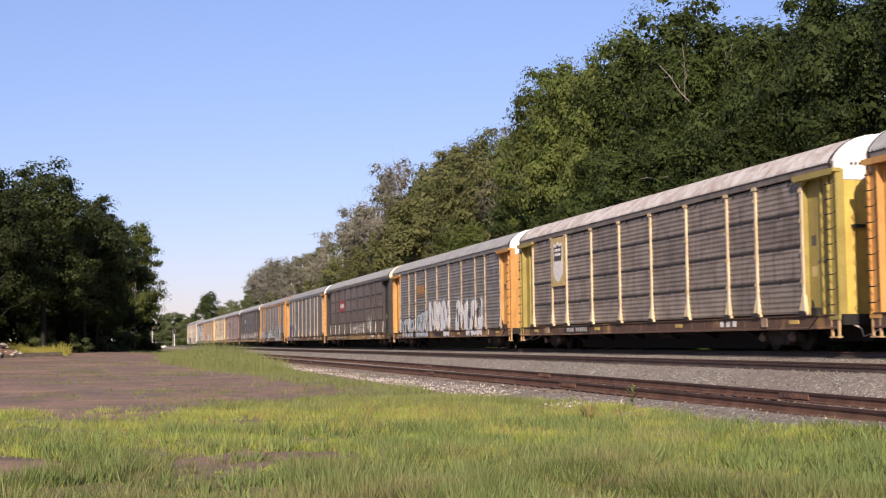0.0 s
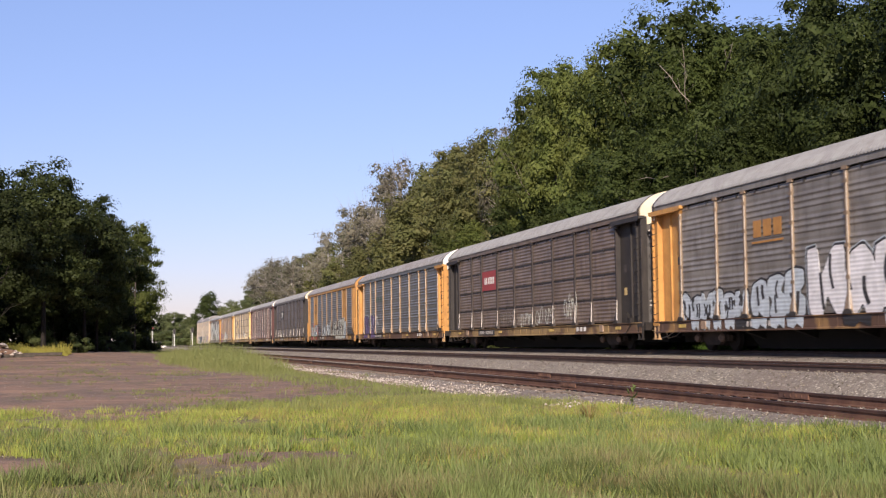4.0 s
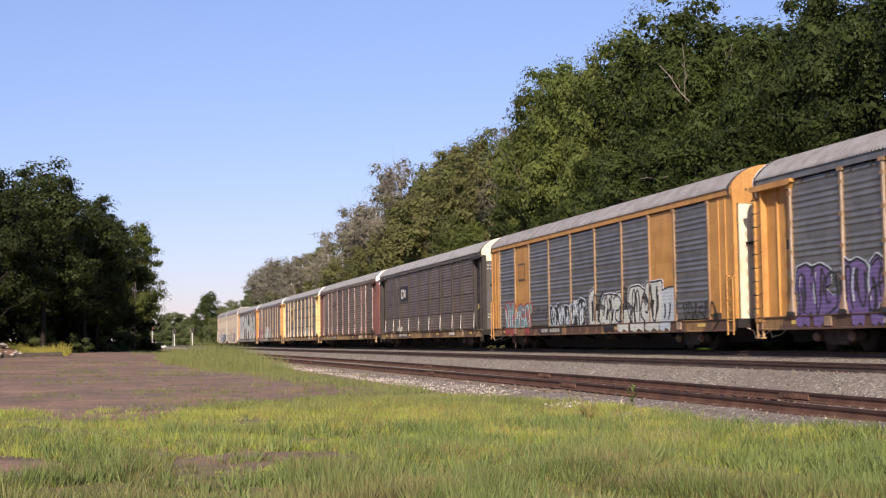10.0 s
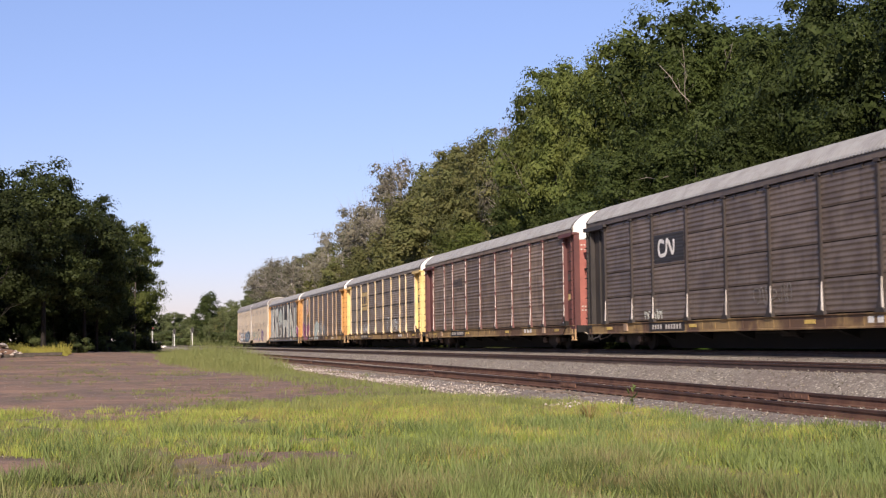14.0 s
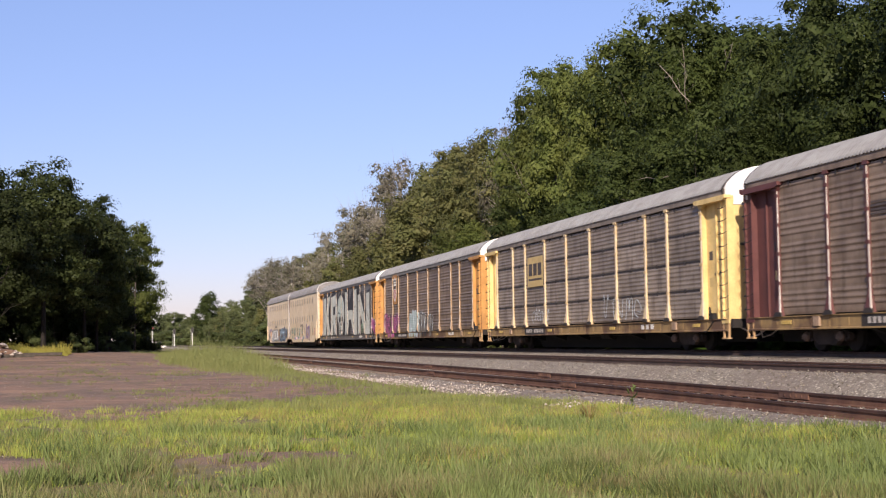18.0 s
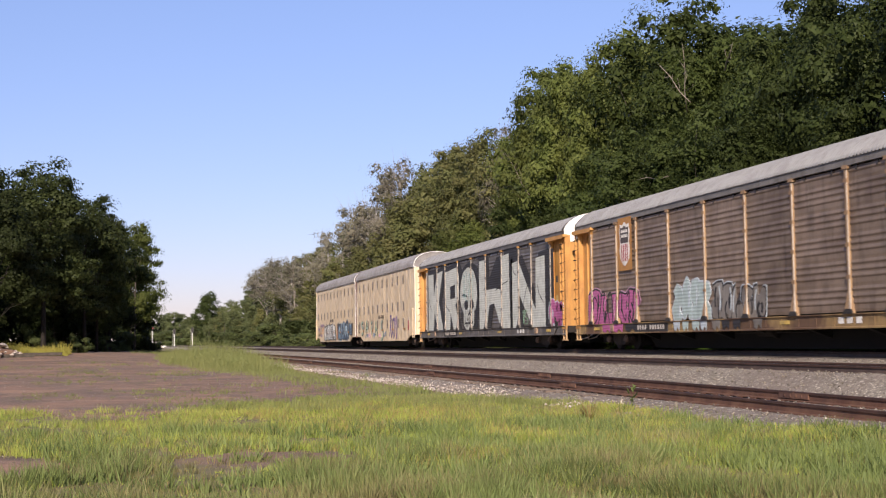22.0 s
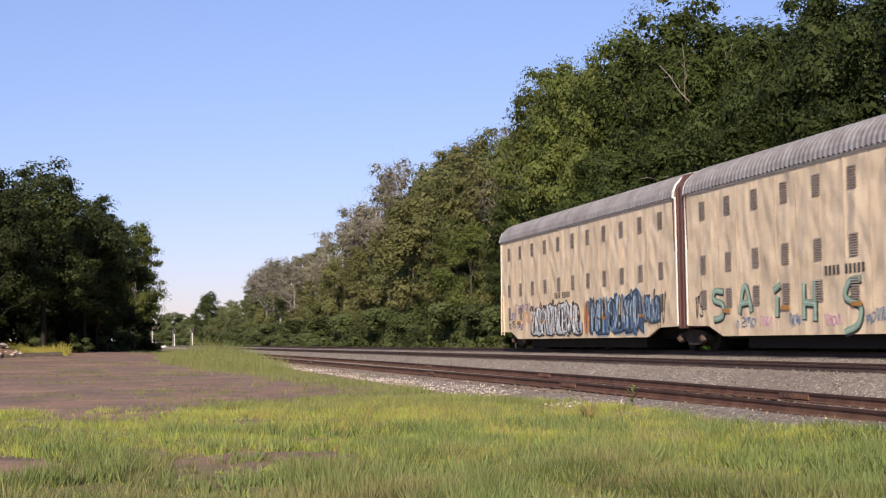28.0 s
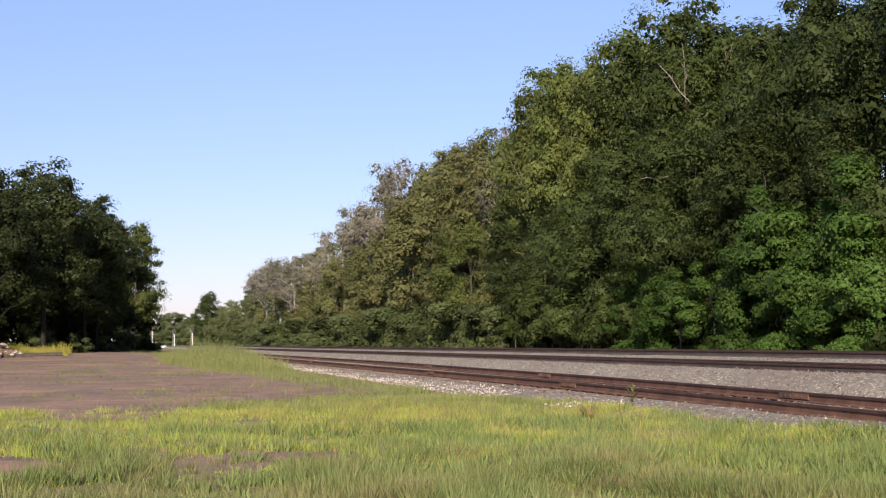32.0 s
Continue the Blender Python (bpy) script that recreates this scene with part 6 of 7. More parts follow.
def standard_wagons():
    specs = [
        dict(label=LABELS["old"], post="post_orange", end="orange", panel="galv", door="orange"),
        dict(label=LABELS["w1"], post="cream", end="olive", panel="galv_dust", tiers=True, bays=[2.7, 1.88, 3.02, 3.02, 3.02, 3.02, 3.02, 1.9, 2.7], door="yellow", roof="roof_rust", roof_label="rust-stained ribbed roof"),
        dict(label=LABELS["w2"], post="post_tan", end="orange", panel="galv", door="orange"),
        dict(label=LABELS["w3"], sill="sill_tan", sill_label="tan side sill with rust patches", post="post_dark", top="ivory", step="steel", end="black", panel="soot_pale", tiers=True, door="slate", roof="roof"),
        dict(label=LABELS["w4"], post="post_orange", end="orange", panel="galv_blue", bays=BAYS[:8] + [3.1], door="orange", roof="roof_dark"),
        dict(label=LABELS["w5"], post="post_orange", end="orange", panel="galv_blue", door="ivory", top="orange", solid=(1, 7), bays=[2.59, 2.21, 2.82, 2.87, 2.9, 2.86, 2.65, 2.18, 2.66], slim=True, closed=True, mark=9.3, roof="roof_dark", rail="orange"),
        dict(label=LABELS["w6"], sill="sill_tan", sill_label="tan side sill with rust patches", post="post_dark", top="ivory", step="steel", end="black", panel="soot", tiers=True, flush=True, door="slate"),
        dict(label=LABELS["w7"], sill="sill_tan", sill_label="tan side sill with rust patches", post="oxide", end="oxide", panel="galv_brown", door="oxide_door"),
        dict(label=LABELS["w8"], sill="sill_tan", sill_label="tan side sill with rust patches", post="cream", end="butter", panel="galv_dust", tiers=True, door="butter"),
        dict(label=LABELS["w9"], sill="sill_tan", sill_label="tan side sill with rust patches", post="post_orange", end="orange", panel="galv_brown", door="orange", rail="galv"),
        dict(label=LABELS["w10"], post="galv_grey", end="orange", panel="galv_grey", cap="orange", door="orange", rail="galv_grey", sill="galv_grey", sill_label="graffiti-covered grey side sill"),
    ]
    for i, sp in enumerate(specs):
        c = (GAPS[i] + GAPS[i + 1]) / 2
        sp["first"] = FIRST[i] - c
        CARS.append(autorack(c, NEAR[i] - c, FAR[i] - c, sp))


def unit_mesh(L):
    """Outline of a smooth side with a skirt that rises over the trucks."""
    h = L / 2
    return [(-h, 5.18), (-h, 0.82), (-h + 1.6, 0.8), (-h + 2.6, 0.47), (h - 2.6, 0.47), (h - 1.6, 0.8), (h, 0.82), (h, 5.18)]


def bellows(car, a, c):
    """A folded cover between two units: upright pleats on an inner sleeve."""
    lo, hi = min(a, c), max(a, c)
    cover = put("bellows", Build().box(-1.38, 1.38, lo, hi, 0.8, 5.45).box(-1.05, 1.05, lo, hi, 5.45, 5.9).mesh("bellows", P["brown"]), car, None, "brown folding joint cover")
    for k in range(5):
        y0, y1 = lo + (hi - lo) * k / 5, lo + (hi - lo) * (k + 1) / 5
        w = 1.455 if k % 2 == 0 else 1.425
        put("pleat", Build().slab([(-w, 0.75), (w, 0.75), (w, 5.5), (w - 0.3, 5.95), (-w + 0.3, 5.95), (-w, 5.5)], 1, y0 + 0.004, y1 - 0.004).mesh("pleat", P["brown"]), cover)


UNIT_ROOF = [(-1.54, 5.17), (-1.51, 5.4), (-1.4, 5.64), (-1.18, 5.86), (-0.85, 6.02), (-0.4, 6.11), (0.0, 6.13)]


def carrier_unit(y, L, first, vents=11, pitch=1.825, top_vent=9.07):
    car = thing("carrier_unit", pose(X2, y, TOP2), LABELS["unit"], "rail wagon", "wagons of the train")
    h = L / 2
    ring = unit_mesh(L)
    for s in (-1, 1):
        n = int(L / 1.17)
        fy, fz = [p[0] for p in ring[1:7]], [p[1] for p in ring[1:7]]
        for k in range(n):
            a, c = -h + L * k / n, -h + L * (k + 1) / n
            out = 1.47 if k % 2 else 1.472
            mid = [q for q in fy if a + 0.02 < q < c - 0.02]
            outline = [(a, 5.18)] + [(q, lerp(q, fy, fz)) for q in [a] + mid + [c]] + [(c, 5.18)]
            put("side_panel", Build().slab(outline, 0, min(s * 1.4, s * out), max(s * 1.4, s * out)).mesh("side_panel", P["beige"]), car, None, "beige painted steel sheet")
            if k:
                seam = Build().box(-0.004, 0.004, -0.012, 0.012, lerp(a, fy, fz) + 0.02, 5.13)
                put("seam", seam.mesh("seam", P["seam"]), car, pose(s * 1.474, a, 0))
        def vent():
            b = Build()
            for q in range(9):
                z = -0.3 + q * 0.067
                b.add([(-0.035, -0.2, z), (-0.035, 0.2, z), (0, 0.2, z + 0.045), (0, -0.2, z + 0.045), (0.005, -0.2, z), (0.005, 0.2, z)], [(0, 1, 2, 3), (0, 4, 5, 1), (0, 3, 4), (1, 5, 2)])
            return b.mesh("louvre_vent", P["louvre"])
        for c in range(vents):
            yy = top_vent - c * pitch
            for z in (4.55, 2.8, 1.68):
                put("louvre_vent", once("vent", vent), car, pose(s * 1.475, yy, z, 0, 0, 0 if s < 0 else 180))
        put("eave_trim", Build().box(min(s * 1.4, s * 1.5), max(s * 1.4, s * 1.5), -h, h, 5.14, 5.2).mesh("eave_trim", P["white"]), car)
    # Same added core as in the wagons: interior darkness as a solid box
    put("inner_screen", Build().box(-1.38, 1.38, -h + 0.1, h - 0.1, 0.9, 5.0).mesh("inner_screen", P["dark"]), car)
    # Wide low block added so the space under the unit reads as shade
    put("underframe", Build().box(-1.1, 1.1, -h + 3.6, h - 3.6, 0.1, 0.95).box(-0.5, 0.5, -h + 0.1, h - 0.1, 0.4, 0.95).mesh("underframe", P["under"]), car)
    put("roof", roof_mesh(L - 0.12, UNIT_ROOF, P["roof_dark"], 0.26, 0.05), car, None, "rounded ribbed grey roof")
    for e in (-1, 1):
        rim = [(x * 1.01, z + 0.02) for x, z in UNIT_ROOF] + [(-x * 1.01, z + 0.02) for x, z in UNIT_ROOF[-2::-1]]
        b = Build()
        inn = [(x * 0.98, z - 0.03) for x, z in rim]
        m = len(rim)
        b.add([(x, e * h, z) for x, z in rim] + [(x, e * h, z) for x, z in inn] + [(x, e * (h - 0.1), z) for x, z in rim],
              [(i, i + 1, m + i + 1, m + i) for i in range(m - 1)] + [(i + 1, i, 2 * m + i, 2 * m + i + 1) for i in range(m - 1)])
        put("roof_rim", b.mesh("roof_rim", P["white"]), car, None, "white painted roof edge")
        joint = (e > 0) == first
        put("end_wall", Build().slab([(x * 0.97, z - 0.04) for x, z in rim] + [(1.42, 0.85), (-1.42, 0.85)], 1, e * (h - 0.12) - 0.03, e * (h - 0.12) + 0.03).mesh("end_wall", P["brown" if joint else "beige"]), car)
        for s in (-1, 1):
            put("corner_edge", Build().box(min(s * 1.46, s * 1.49), max(s * 1.46, s * 1.49), e * h - 0.05, e * h + 0.01, 0.85, 5.16).mesh("corner_edge", P["white"]), car, None, "white corner edge")
        if not joint:
            hinge = once("hinge", lambda: Build().box(-0.16, 0.16, -0.03, 0.03, -0.045, 0.045).tube([(-0.17, 0, -0.08), (-0.17, 0, 0.08)], [0.035, 0.035], 6).mesh("hinge", P["worn"]))
            for z in (1.2, 1.9, 3.0, 4.1, 5.0):
                for s in (-1, 1):
                    put("hinge", hinge, car, pose(s * 0.95, e * (h - 0.06), z), "worn door hinge")
            put("door_seam", Build().box(-0.015, 0.015, *span(e * (h - 0.09), e * (h - 0.075)), 0.95, 5.5).mesh("door_seam", P["brown"]), car)
            for s in (-1, 1):
                if first:
                    put("red_placard", Build().box(*span(s * 1.475, s * 1.49), e * (h - 2.0) - 0.14, e * (h - 2.0) + 0.14, 1.15, 1.8).mesh("red_placard", P["mark_red"]), car, None, "faded red placard")
                    put("placard_frame", Build().box(*span(s * 1.473, s * 1.48), e * (h - 2.0) - 0.2, e * (h - 2.0) + 0.2, 1.05, 2.0).mesh("placard_frame", P["worn"]), car)
                b = Build()
                for q in (-0.22, 0.22):
                    b.tube([(s * 1.53, e * (h - 0.35) + q, 0.66), (s * 1.53, e * (h - 0.35) + q, 2.56)], [0.025, 0.025], 5)
                for z in np.linspace(0.72, 2.46, 6):
                    b.tube([(s * 1.53, e * (h - 0.35) - 0.22, z), (s * 1.53, e * (h - 0.35) + 0.22, z)], [0.018, 0.018], 5)
                put("ladder", b.mesh("ladder", P["beige"]), car)
            put("coupler", once("coupler", coupler_mesh), car, pose(0, e * (h - 0.15), 0, 0, 0, 0 if e > 0 else 180))
            truck(car, e * (h - 2.0))
        elif first:
            truck(car, e * (h + 0.25))
            bellows(car, e * h, e * (h + 0.76))
    bars(car, h - 9.1 - (0.0 if not first else 0.7), 2.05 if first else 2.18, 2.0, 0.25, 10, P["mark_dark"], -1.485, seed=9)
    return car


def articulated():
    P["louvre"] = paint("louvre_grey", (0.3, 0.25, 0.2), (0.22, 0.18, 0.15), (0.1, 0.08, 0.06), 0.5)
    a = carrier_unit((320.12 + GAPS[12] - 0.4) / 2, GAPS[12] - 0.4 - 320.12, True, 10, 1.79, 9.12)
    b = carrier_unit((GAPS[12] + 0.4 + GAPS[13]) / 2, GAPS[13] - GAPS[12] - 0.4, False)
    CARS.extend([a, b])


# distance covered by the train: it slows a little as it passes
def gone(t):
    q = t / 16 - 1
    c = (-3.74675926e-03, 1.06077718e-04, -2.78903262e-05)
    return 45260 * sum(k * (q ** (i + 1) - (-1) ** (i + 1)) for i, k in enumerate(c)) - 0.035 * max(0.0, t - 28) ** 2


def markings():
    """Emblems as plain shapes, and the graffiti of each wagon."""
    c = CARS
    emblem_shield(c[1], 9.09, 3.75, "plate_yellow", 1.26, 1.9)
    bubble(c[2], 12.5, 7.7, 1.02, 1.85, 6, "g_pale", "g_black", 21, streaks=3)
    bubble(c[2], 7.5, 4.3, 1.02, 2.15, 3, "g_pale", "g_black", 22)
    bubble(c[2], 4.0, -1.0, 1.02, 2.65, 3, "g_white", "g_black", 23, streaks=2, halo="g_pale")
    bubble(c[2], -2.4, -7.9, 1.02, 2.45, 5, "g_white", "g_black", 24, halo="g_pale")
    for k in range(3):
        plate(c[2], 7.0 - k * 0.62, 3.62, 0.48, 0.5, P["plate_orange"], -1.456, "emblem_bar")
    plate(c[2], 6.4, 3.22, 1.9, 0.06, P["plate_orange"], -1.456, "emblem_line")
    plate(c[3], 6.8, 3.45, 2.5, 0.98, P["mark_red"], -1.456, "emblem_plate")
    for k in range(6):
        plate(c[3], 7.5 - k * 0.29 - (0.12 if k > 1 else 0), 3.45, 0.2, 0.34, P["mark_white"], -1.464, "emblem_bar")
    graffiti(c[3], 5.0, 1.5, 1.15, 1.75, 5, "galv", "galv", 31, only_line=True, thin=0.03)
    graffiti(c[3], 1.4, -0.4, 1.1, 1.6, 3, "g_silver", "g_silver", 32, only_line=True, thin=0.035)
    graffiti(c[3], -0.7, -3.5, 1.1, 1.8, 4, "g_silver", "g_silver", 33, only_line=True, thin=0.04)
    graffiti(c[3], -4.7, -6.5, 1.3, 2.3, 4, "g_silver", "g_silver", 34, only_line=True, thin=0.035)
    bars(c[4], 6.6, 3.32, 2.3, 0.32, 8, P["teal_dim"], -1.452, "emblem_bar")
    bubble(c[4], 12.4, 7.9, 1.0, 2.25, 5, "g_purple", "g_black", 41, halo="g_pale", shine="g_pale")
    graffiti(c[4], 12.3, 8.0, 1.05, 2.2, 6, "g_black", "g_black", 43, x=-1.478, only_line=True, thin=0.06)
    graffiti(c[4], 7.8, 6.9, 1.6, 2.3, 1, "g_white", "g_white", 42, only_line=True)
    plate(c[5], 8.9, 3.6, 1.0, 0.8, P["mark_dark"], -1.452, "emblem_plate")
    plate(c[5], 8.9, 3.6, 0.85, 0.65, P["plate_orange"], -1.458, "emblem_field")
    bubble(c[5], 11.7, 7.5, 1.0, 2.05, 4, "g_teal", "mark_red", 51, shine="mark_red")
    bubble(c[5], 4.7, 0.3, 1.0, 1.95, 5, "g_black", "g_pale", 52, halo="g_black", low=False)
    graffiti(c[5], 7.2, 4.9, 1.4, 1.8, 6, "g_black", "g_black", 56, only_line=True, thin=0.03)
    bubble(c[5], -0.2, -7.3, 1.0, 2.25, 5, "g_silver", "g_black", 53, halo="g_white", streaks=3)
    graffiti(c[5], -0.3, -7.2, 1.02, 2.2, 8, "g_black", "g_black", 57, x=-1.478, only_line=True, thin=0.06)
    graffiti(c[5], 4.6, 0.4, 1.02, 1.9, 6, "g_pale", "g_pale", 58, x=-1.478, only_line=True, thin=0.06)
    graffiti(c[5], 11.6, 7.6, 1.05, 2.0, 5, "g_pale", "g_pale", 59, x=-1.478, only_line=True, thin=0.045)
    bubble(c[5], -7.2, -8.4, 1.0, 2.0, 1, "g_pale", "g_black", 55)
    graffiti(c[5], -9.1, -11.6, 1.05, 1.6, 6, "g_black", "g_black", 54, only_line=True)
    plate(c[6], 6.25, 3.55, 2.5, 0.95, P["g_black"], -1.456, "emblem_plate")
    for pts in ([(6.6, 3.74), (6.95, 3.8), (7.1, 3.55), (6.95, 3.3), (6.5, 3.32)], [(6.5, 3.32), (6.42, 3.5), (6.38, 3.8), (6.2, 3.7), (5.95, 3.35), (5.82, 3.4), (5.8, 3.8)]):
        vs, fs = ribbon(pts, 0.13, -1.468, -1.46)
        put("emblem_line", mesh_of("emblem_line", vs, fs, P["mark_white"]), c[6])
    graffiti(c[6], 8.5, 6.9, 1.15, 1.45, 5, "g_silver", "g_silver", 61, only_line=True, thin=0.03)
    graffiti(c[6], 0.2, -2.4, 1.35, 1.9, 5, "g_silver", "galv", 62, only_line=True, thin=0.035)
    for k in range(4):
        plate(c[7], 6.75, 3.78 - k * 0.1, 1.1, 0.05, P["mark_dark"], -1.456, "emblem_line")
    for k in range(2):
        plate(c[7], 5.95 - k * 0.42, 3.66, 0.34, 0.42, P["mark_dark"], -1.456, "emblem_bar")
    bars(c[7], 6.0, 3.2, 1.2, 0.12, 8, P["mark_dark"], -1.454)
    plate(c[8], 5.75, 3.5, 2.2, 1.35, P["plate_yellow"], -1.5, "emblem_plate")
    for k in range(3):
        plate(c[8], 6.42 - k * 0.66, 3.6, 0.5, 0.55, P["mark_dark"], -1.506, "emblem_bar")
    plate(c[8], 5.75, 3.15, 1.9, 0.09, P["mark_dark"], -1.506, "emblem_line")
    graffiti(c[8], 6.5, 4.0, 1.2, 1.7, 4, "g_pale", "g_pale", 81, only_line=True, thin=0.028)
    graffiti(c[8], -2.5, -6.5, 1.2, 2.0, 5, "g_pale", "g_pale", 82, only_line=True, thin=0.028)
    emblem_shield(c[9], 8.35, 3.95, "plate_orange", 1.0, 1.8)
    for k in range(4):
        plate(c[9], 8.35 + 0.27 - k * 0.18, 3.62, 0.08, 0.62, P["mark_red"], -1.512, "emblem_stripe")
    bubble(c[9], 12.3, 7.3, 0.98, 2.2, 4, "g_pink", "g_black", 91, halo="g_rose", shine="g_rose")
    graffiti(c[9], 12.2, 7.4, 1.0, 2.15, 5, "g_black", "g_black", 94, x=-1.478, only_line=True, thin=0.06)
    bubble(c[9], 4.1, 1.3, 1.0, 2.15, 4, "g_mint", "g_pale", 92, streaks=1)
    bubble(c[9], 1.1, -2.4, 1.0, 2.0, 5, "galv", "g_black", 93, halo="g_pale", shine="g_pale")
    k = c[10]
    letter(k, [(0, 0), (0, 1), (0.36, 1), (0.38, 0.6), (0.62, 1.0), (1, 1.03), (0.72, 0.5), (1, 0), (0.62, 0), (0.42, 0.36), (0.36, 0)], 12.2, 8.6, 1.05, 4.4, "g_silver")
    letter(k, [(0, 0), (0, 1), (0.85, 1.05), (1, 0.92), (1, 0.5), (0.75, 0.42), (1, 0), (0.62, 0), (0.4, 0.3), (0.36, 0)], 8.1, 4.9, 1.05, 4.35, "g_silver", ([(0.4, 0.52), (0.74, 0.54), (0.74, 0.76), (0.4, 0.74)],))
    skull = rounded([(0.5, 1.03), (0.2, 0.96), (0.02, 0.74), (-0.01, 0.52), (0.08, 0.36), (0.2, 0.27), (0.2, 0.08), (0.34, -0.01), (0.68, -0.01), (0.82, 0.08), (0.84, 0.27), (0.95, 0.36), (1.02, 0.54), (0.98, 0.76), (0.82, 0.95)])
    teeth = tuple([(0.33 + q * 0.085, 0.04), (0.345 + q * 0.085, 0.16), (0.355 + q * 0.085, 0.16), (0.35 + q * 0.085, 0.03)] for q in range(5))
    letter(k, skull, 4.6, 1.15, 1.05, 4.3, "g_silver", (oval(0.37, 0.4, 0.125, 0.085, 10), oval(0.7, 0.4, 0.12, 0.085, 10), [(0.55, 0.33), (0.62, 0.22), (0.56, 0.24), (0.48, 0.22)], [(0.28, 0.11), (0.78, 0.11), (0.76, 0.085), (0.3, 0.085)],
                                                           [(0.02, 0.3), (0.16, 0.27), (0.17, 0.1), (0.06, 0.12)], [(0.12, 0.56), (0.42, 0.53), (0.5, 0.5), (0.4, 0.56), (0.2, 0.6)]) + teeth)
    letter(k, [(0, 0), (0, 1), (0.2, 1), (0.24, 0.56), (0.55, 0.57), (0.72, 0.54), (0.76, 1.0), (0.98, 1.02), (1, 0), (0.72, 0), (0.5, 0.36), (0.34, 0.34), (0.24, 0)], 0.65, -4.85, 1.0, 4.55, "g_silver")
    letter(k, [(0, 0), (0, 0.97), (0.2, 1.0), (0.72, 0.25), (0.74, 0.98), (1, 1), (1, 0), (0.62, 0), (0.22, 0.5), (0.22, 0)], -5.28, -10.25, 0.98, 4.18, "g_silver")
    put("graffiti_shadow", Build().slab([(-0.55, 3.05), (-3.45, 3.0), (-3.45, 4.6), (-2.6, 4.55)], 0, -1.461, -1.455).mesh("graffiti_shadow", P["g_black"]), k)
    graffiti(k, 4.3, 1.5, 1.2, 2.4, 4, "g_black", "g_black", 103, only_line=True, x=-1.472, thin=0.035)
    graffiti(k, 4.2, 1.6, 2.6, 4.0, 4, "g_teal", "g_teal", 104, only_line=True, x=-1.472, thin=0.03)
    for y1, z1, y2, z2 in ((8.0, 2.6, 7.0, 2.1), (-1.0, 3.3, -0.2, 3.0), (-2.4, 2.9, -4.6, 3.3), (-5.4, 3.9, -5.9, 3.5), (-7.0, 1.6, -7.6, 2.9), (-9.2, 2.9, -10.0, 2.1), (11.9, 3.0, 11.4, 2.2), (-8.4, 1.2, -8.1, 2.2)):
        vs, fs = ribbon([(y1, z1), (y1 * 0.6 + y2 * 0.4 + 0.1, z1 * 0.5 + z2 * 0.5), (y2, z2)], 0.045, -1.474, -1.466)
        put("graffiti_crack", mesh_of("graffiti_crack", vs, fs, P["g_black"]), k, None, "black crack line sprayed across a letter")
    graffiti(k, -10.9, -12.6, 1.05, 1.9, 2, "g_pink", "g_pale", 101, x=-1.47, fat=0.5)
    graffiti(k, -6.9, -7.7, 1.15, 1.8, 2, "g_green", "g_green", 102, only_line=True, x=-1.475)
    u = c[11]
    for i, (yy, low, strokes) in enumerate(((8.1, 1.0, [[(0.95, 0.95), (0.2, 1.0), (0.1, 0.7), (0.85, 0.5), (0.8, 0.1), (0.05, 0.0)]]),
                                            (6.3, 1.15, [[(0.0, 0.0), (0.35, 0.95), (0.65, 1.0), (1.0, 0.05)], [(0.2, 0.4), (0.85, 0.45)]]),
                                            (4.3, 1.0, [[(0.45, 0.0), (0.5, 0.65)], [(0.25, 0.85), (0.75, 1.02)]]),
                                            (2.5, 0.85, [[(0.1, 0.05), (0.15, 1.0)], [(0.85, 0.0), (0.9, 1.05)], [(0.1, 0.5), (0.9, 0.45)]]),
                                            (0.3, 0.6, [[(1.0, 1.0), (0.3, 0.95), (0.05, 0.65), (0.9, 0.45), (0.75, 0.1), (-0.05, -0.05)]]))):
        for q, pts in enumerate(strokes):
            for d, wide, mat, name in ((0.0, 0.24, "s_black", "graffiti_shadow"), (0.004, 0.17, "s_green", "graffiti_letter"), (0.008, 0.05, "s_mint", "graffiti_shine")):
                vs, fs = ribbon([(yy + 0.4 - p * 0.8 - (0.03 if d == 0 else 0.0), low + z * (1.9 - low) - (0.03 if d == 0 else 0.0)) for p, z in pts], wide, -1.484 - d - 0.001 * q, -1.47)
                put(name, mesh_of(name, vs, fs, P[mat]), u, None, "green sprayed letter with a dark edge" if name == "graffiti_letter" else "")
    for k, (y1, y0) in enumerate(((6.9, 5.6), (5.4, 4.6), (3.6, 3.0), (1.7, 0.9), (-0.3, -1.2))):
        graffiti(u, y1, y0, 0.75, 1.05, 4, "s_rose", "s_rose" if k % 2 else "s_blue", 140 + k, x=-1.484, only_line=True, thin=0.025)
    graffiti(u, -2.4, -5.1, 0.7, 2.2, 3, "s_purple", "s_purple", 116, x=-1.49, fat=0.1)
    graffiti(u, 9.8, 9.2, 1.1, 1.9, 2, "s_black", "s_black", 117, x=-1.487, only_line=True)
    v = c[12]
    graffiti(v, 9.1, 8.0, 1.35, 1.7, 4, "s_purple", "s_purple", 120, x=-1.487, only_line=True, thin=0.03)
    graffiti(v, 8.1, 5.8, 1.75, 2.1, 7, "s_purple", "s_purple", 121, x=-1.487, only_line=True, thin=0.03)
    graffiti(v, 9.2, 8.2, 0.95, 1.25, 4, "s_black", "s_black", 126, x=-1.487, only_line=True, thin=0.025)
    graffiti(v, 7.9, 6.9, 0.95, 1.2, 4, "s_purple", "s_purple", 127, x=-1.487, only_line=True, thin=0.03)
    graffiti(v, 6.9, 5.8, 1.2, 1.7, 3, "s_black", "s_orange", 128, x=-1.487, only_line=True, thin=0.025)
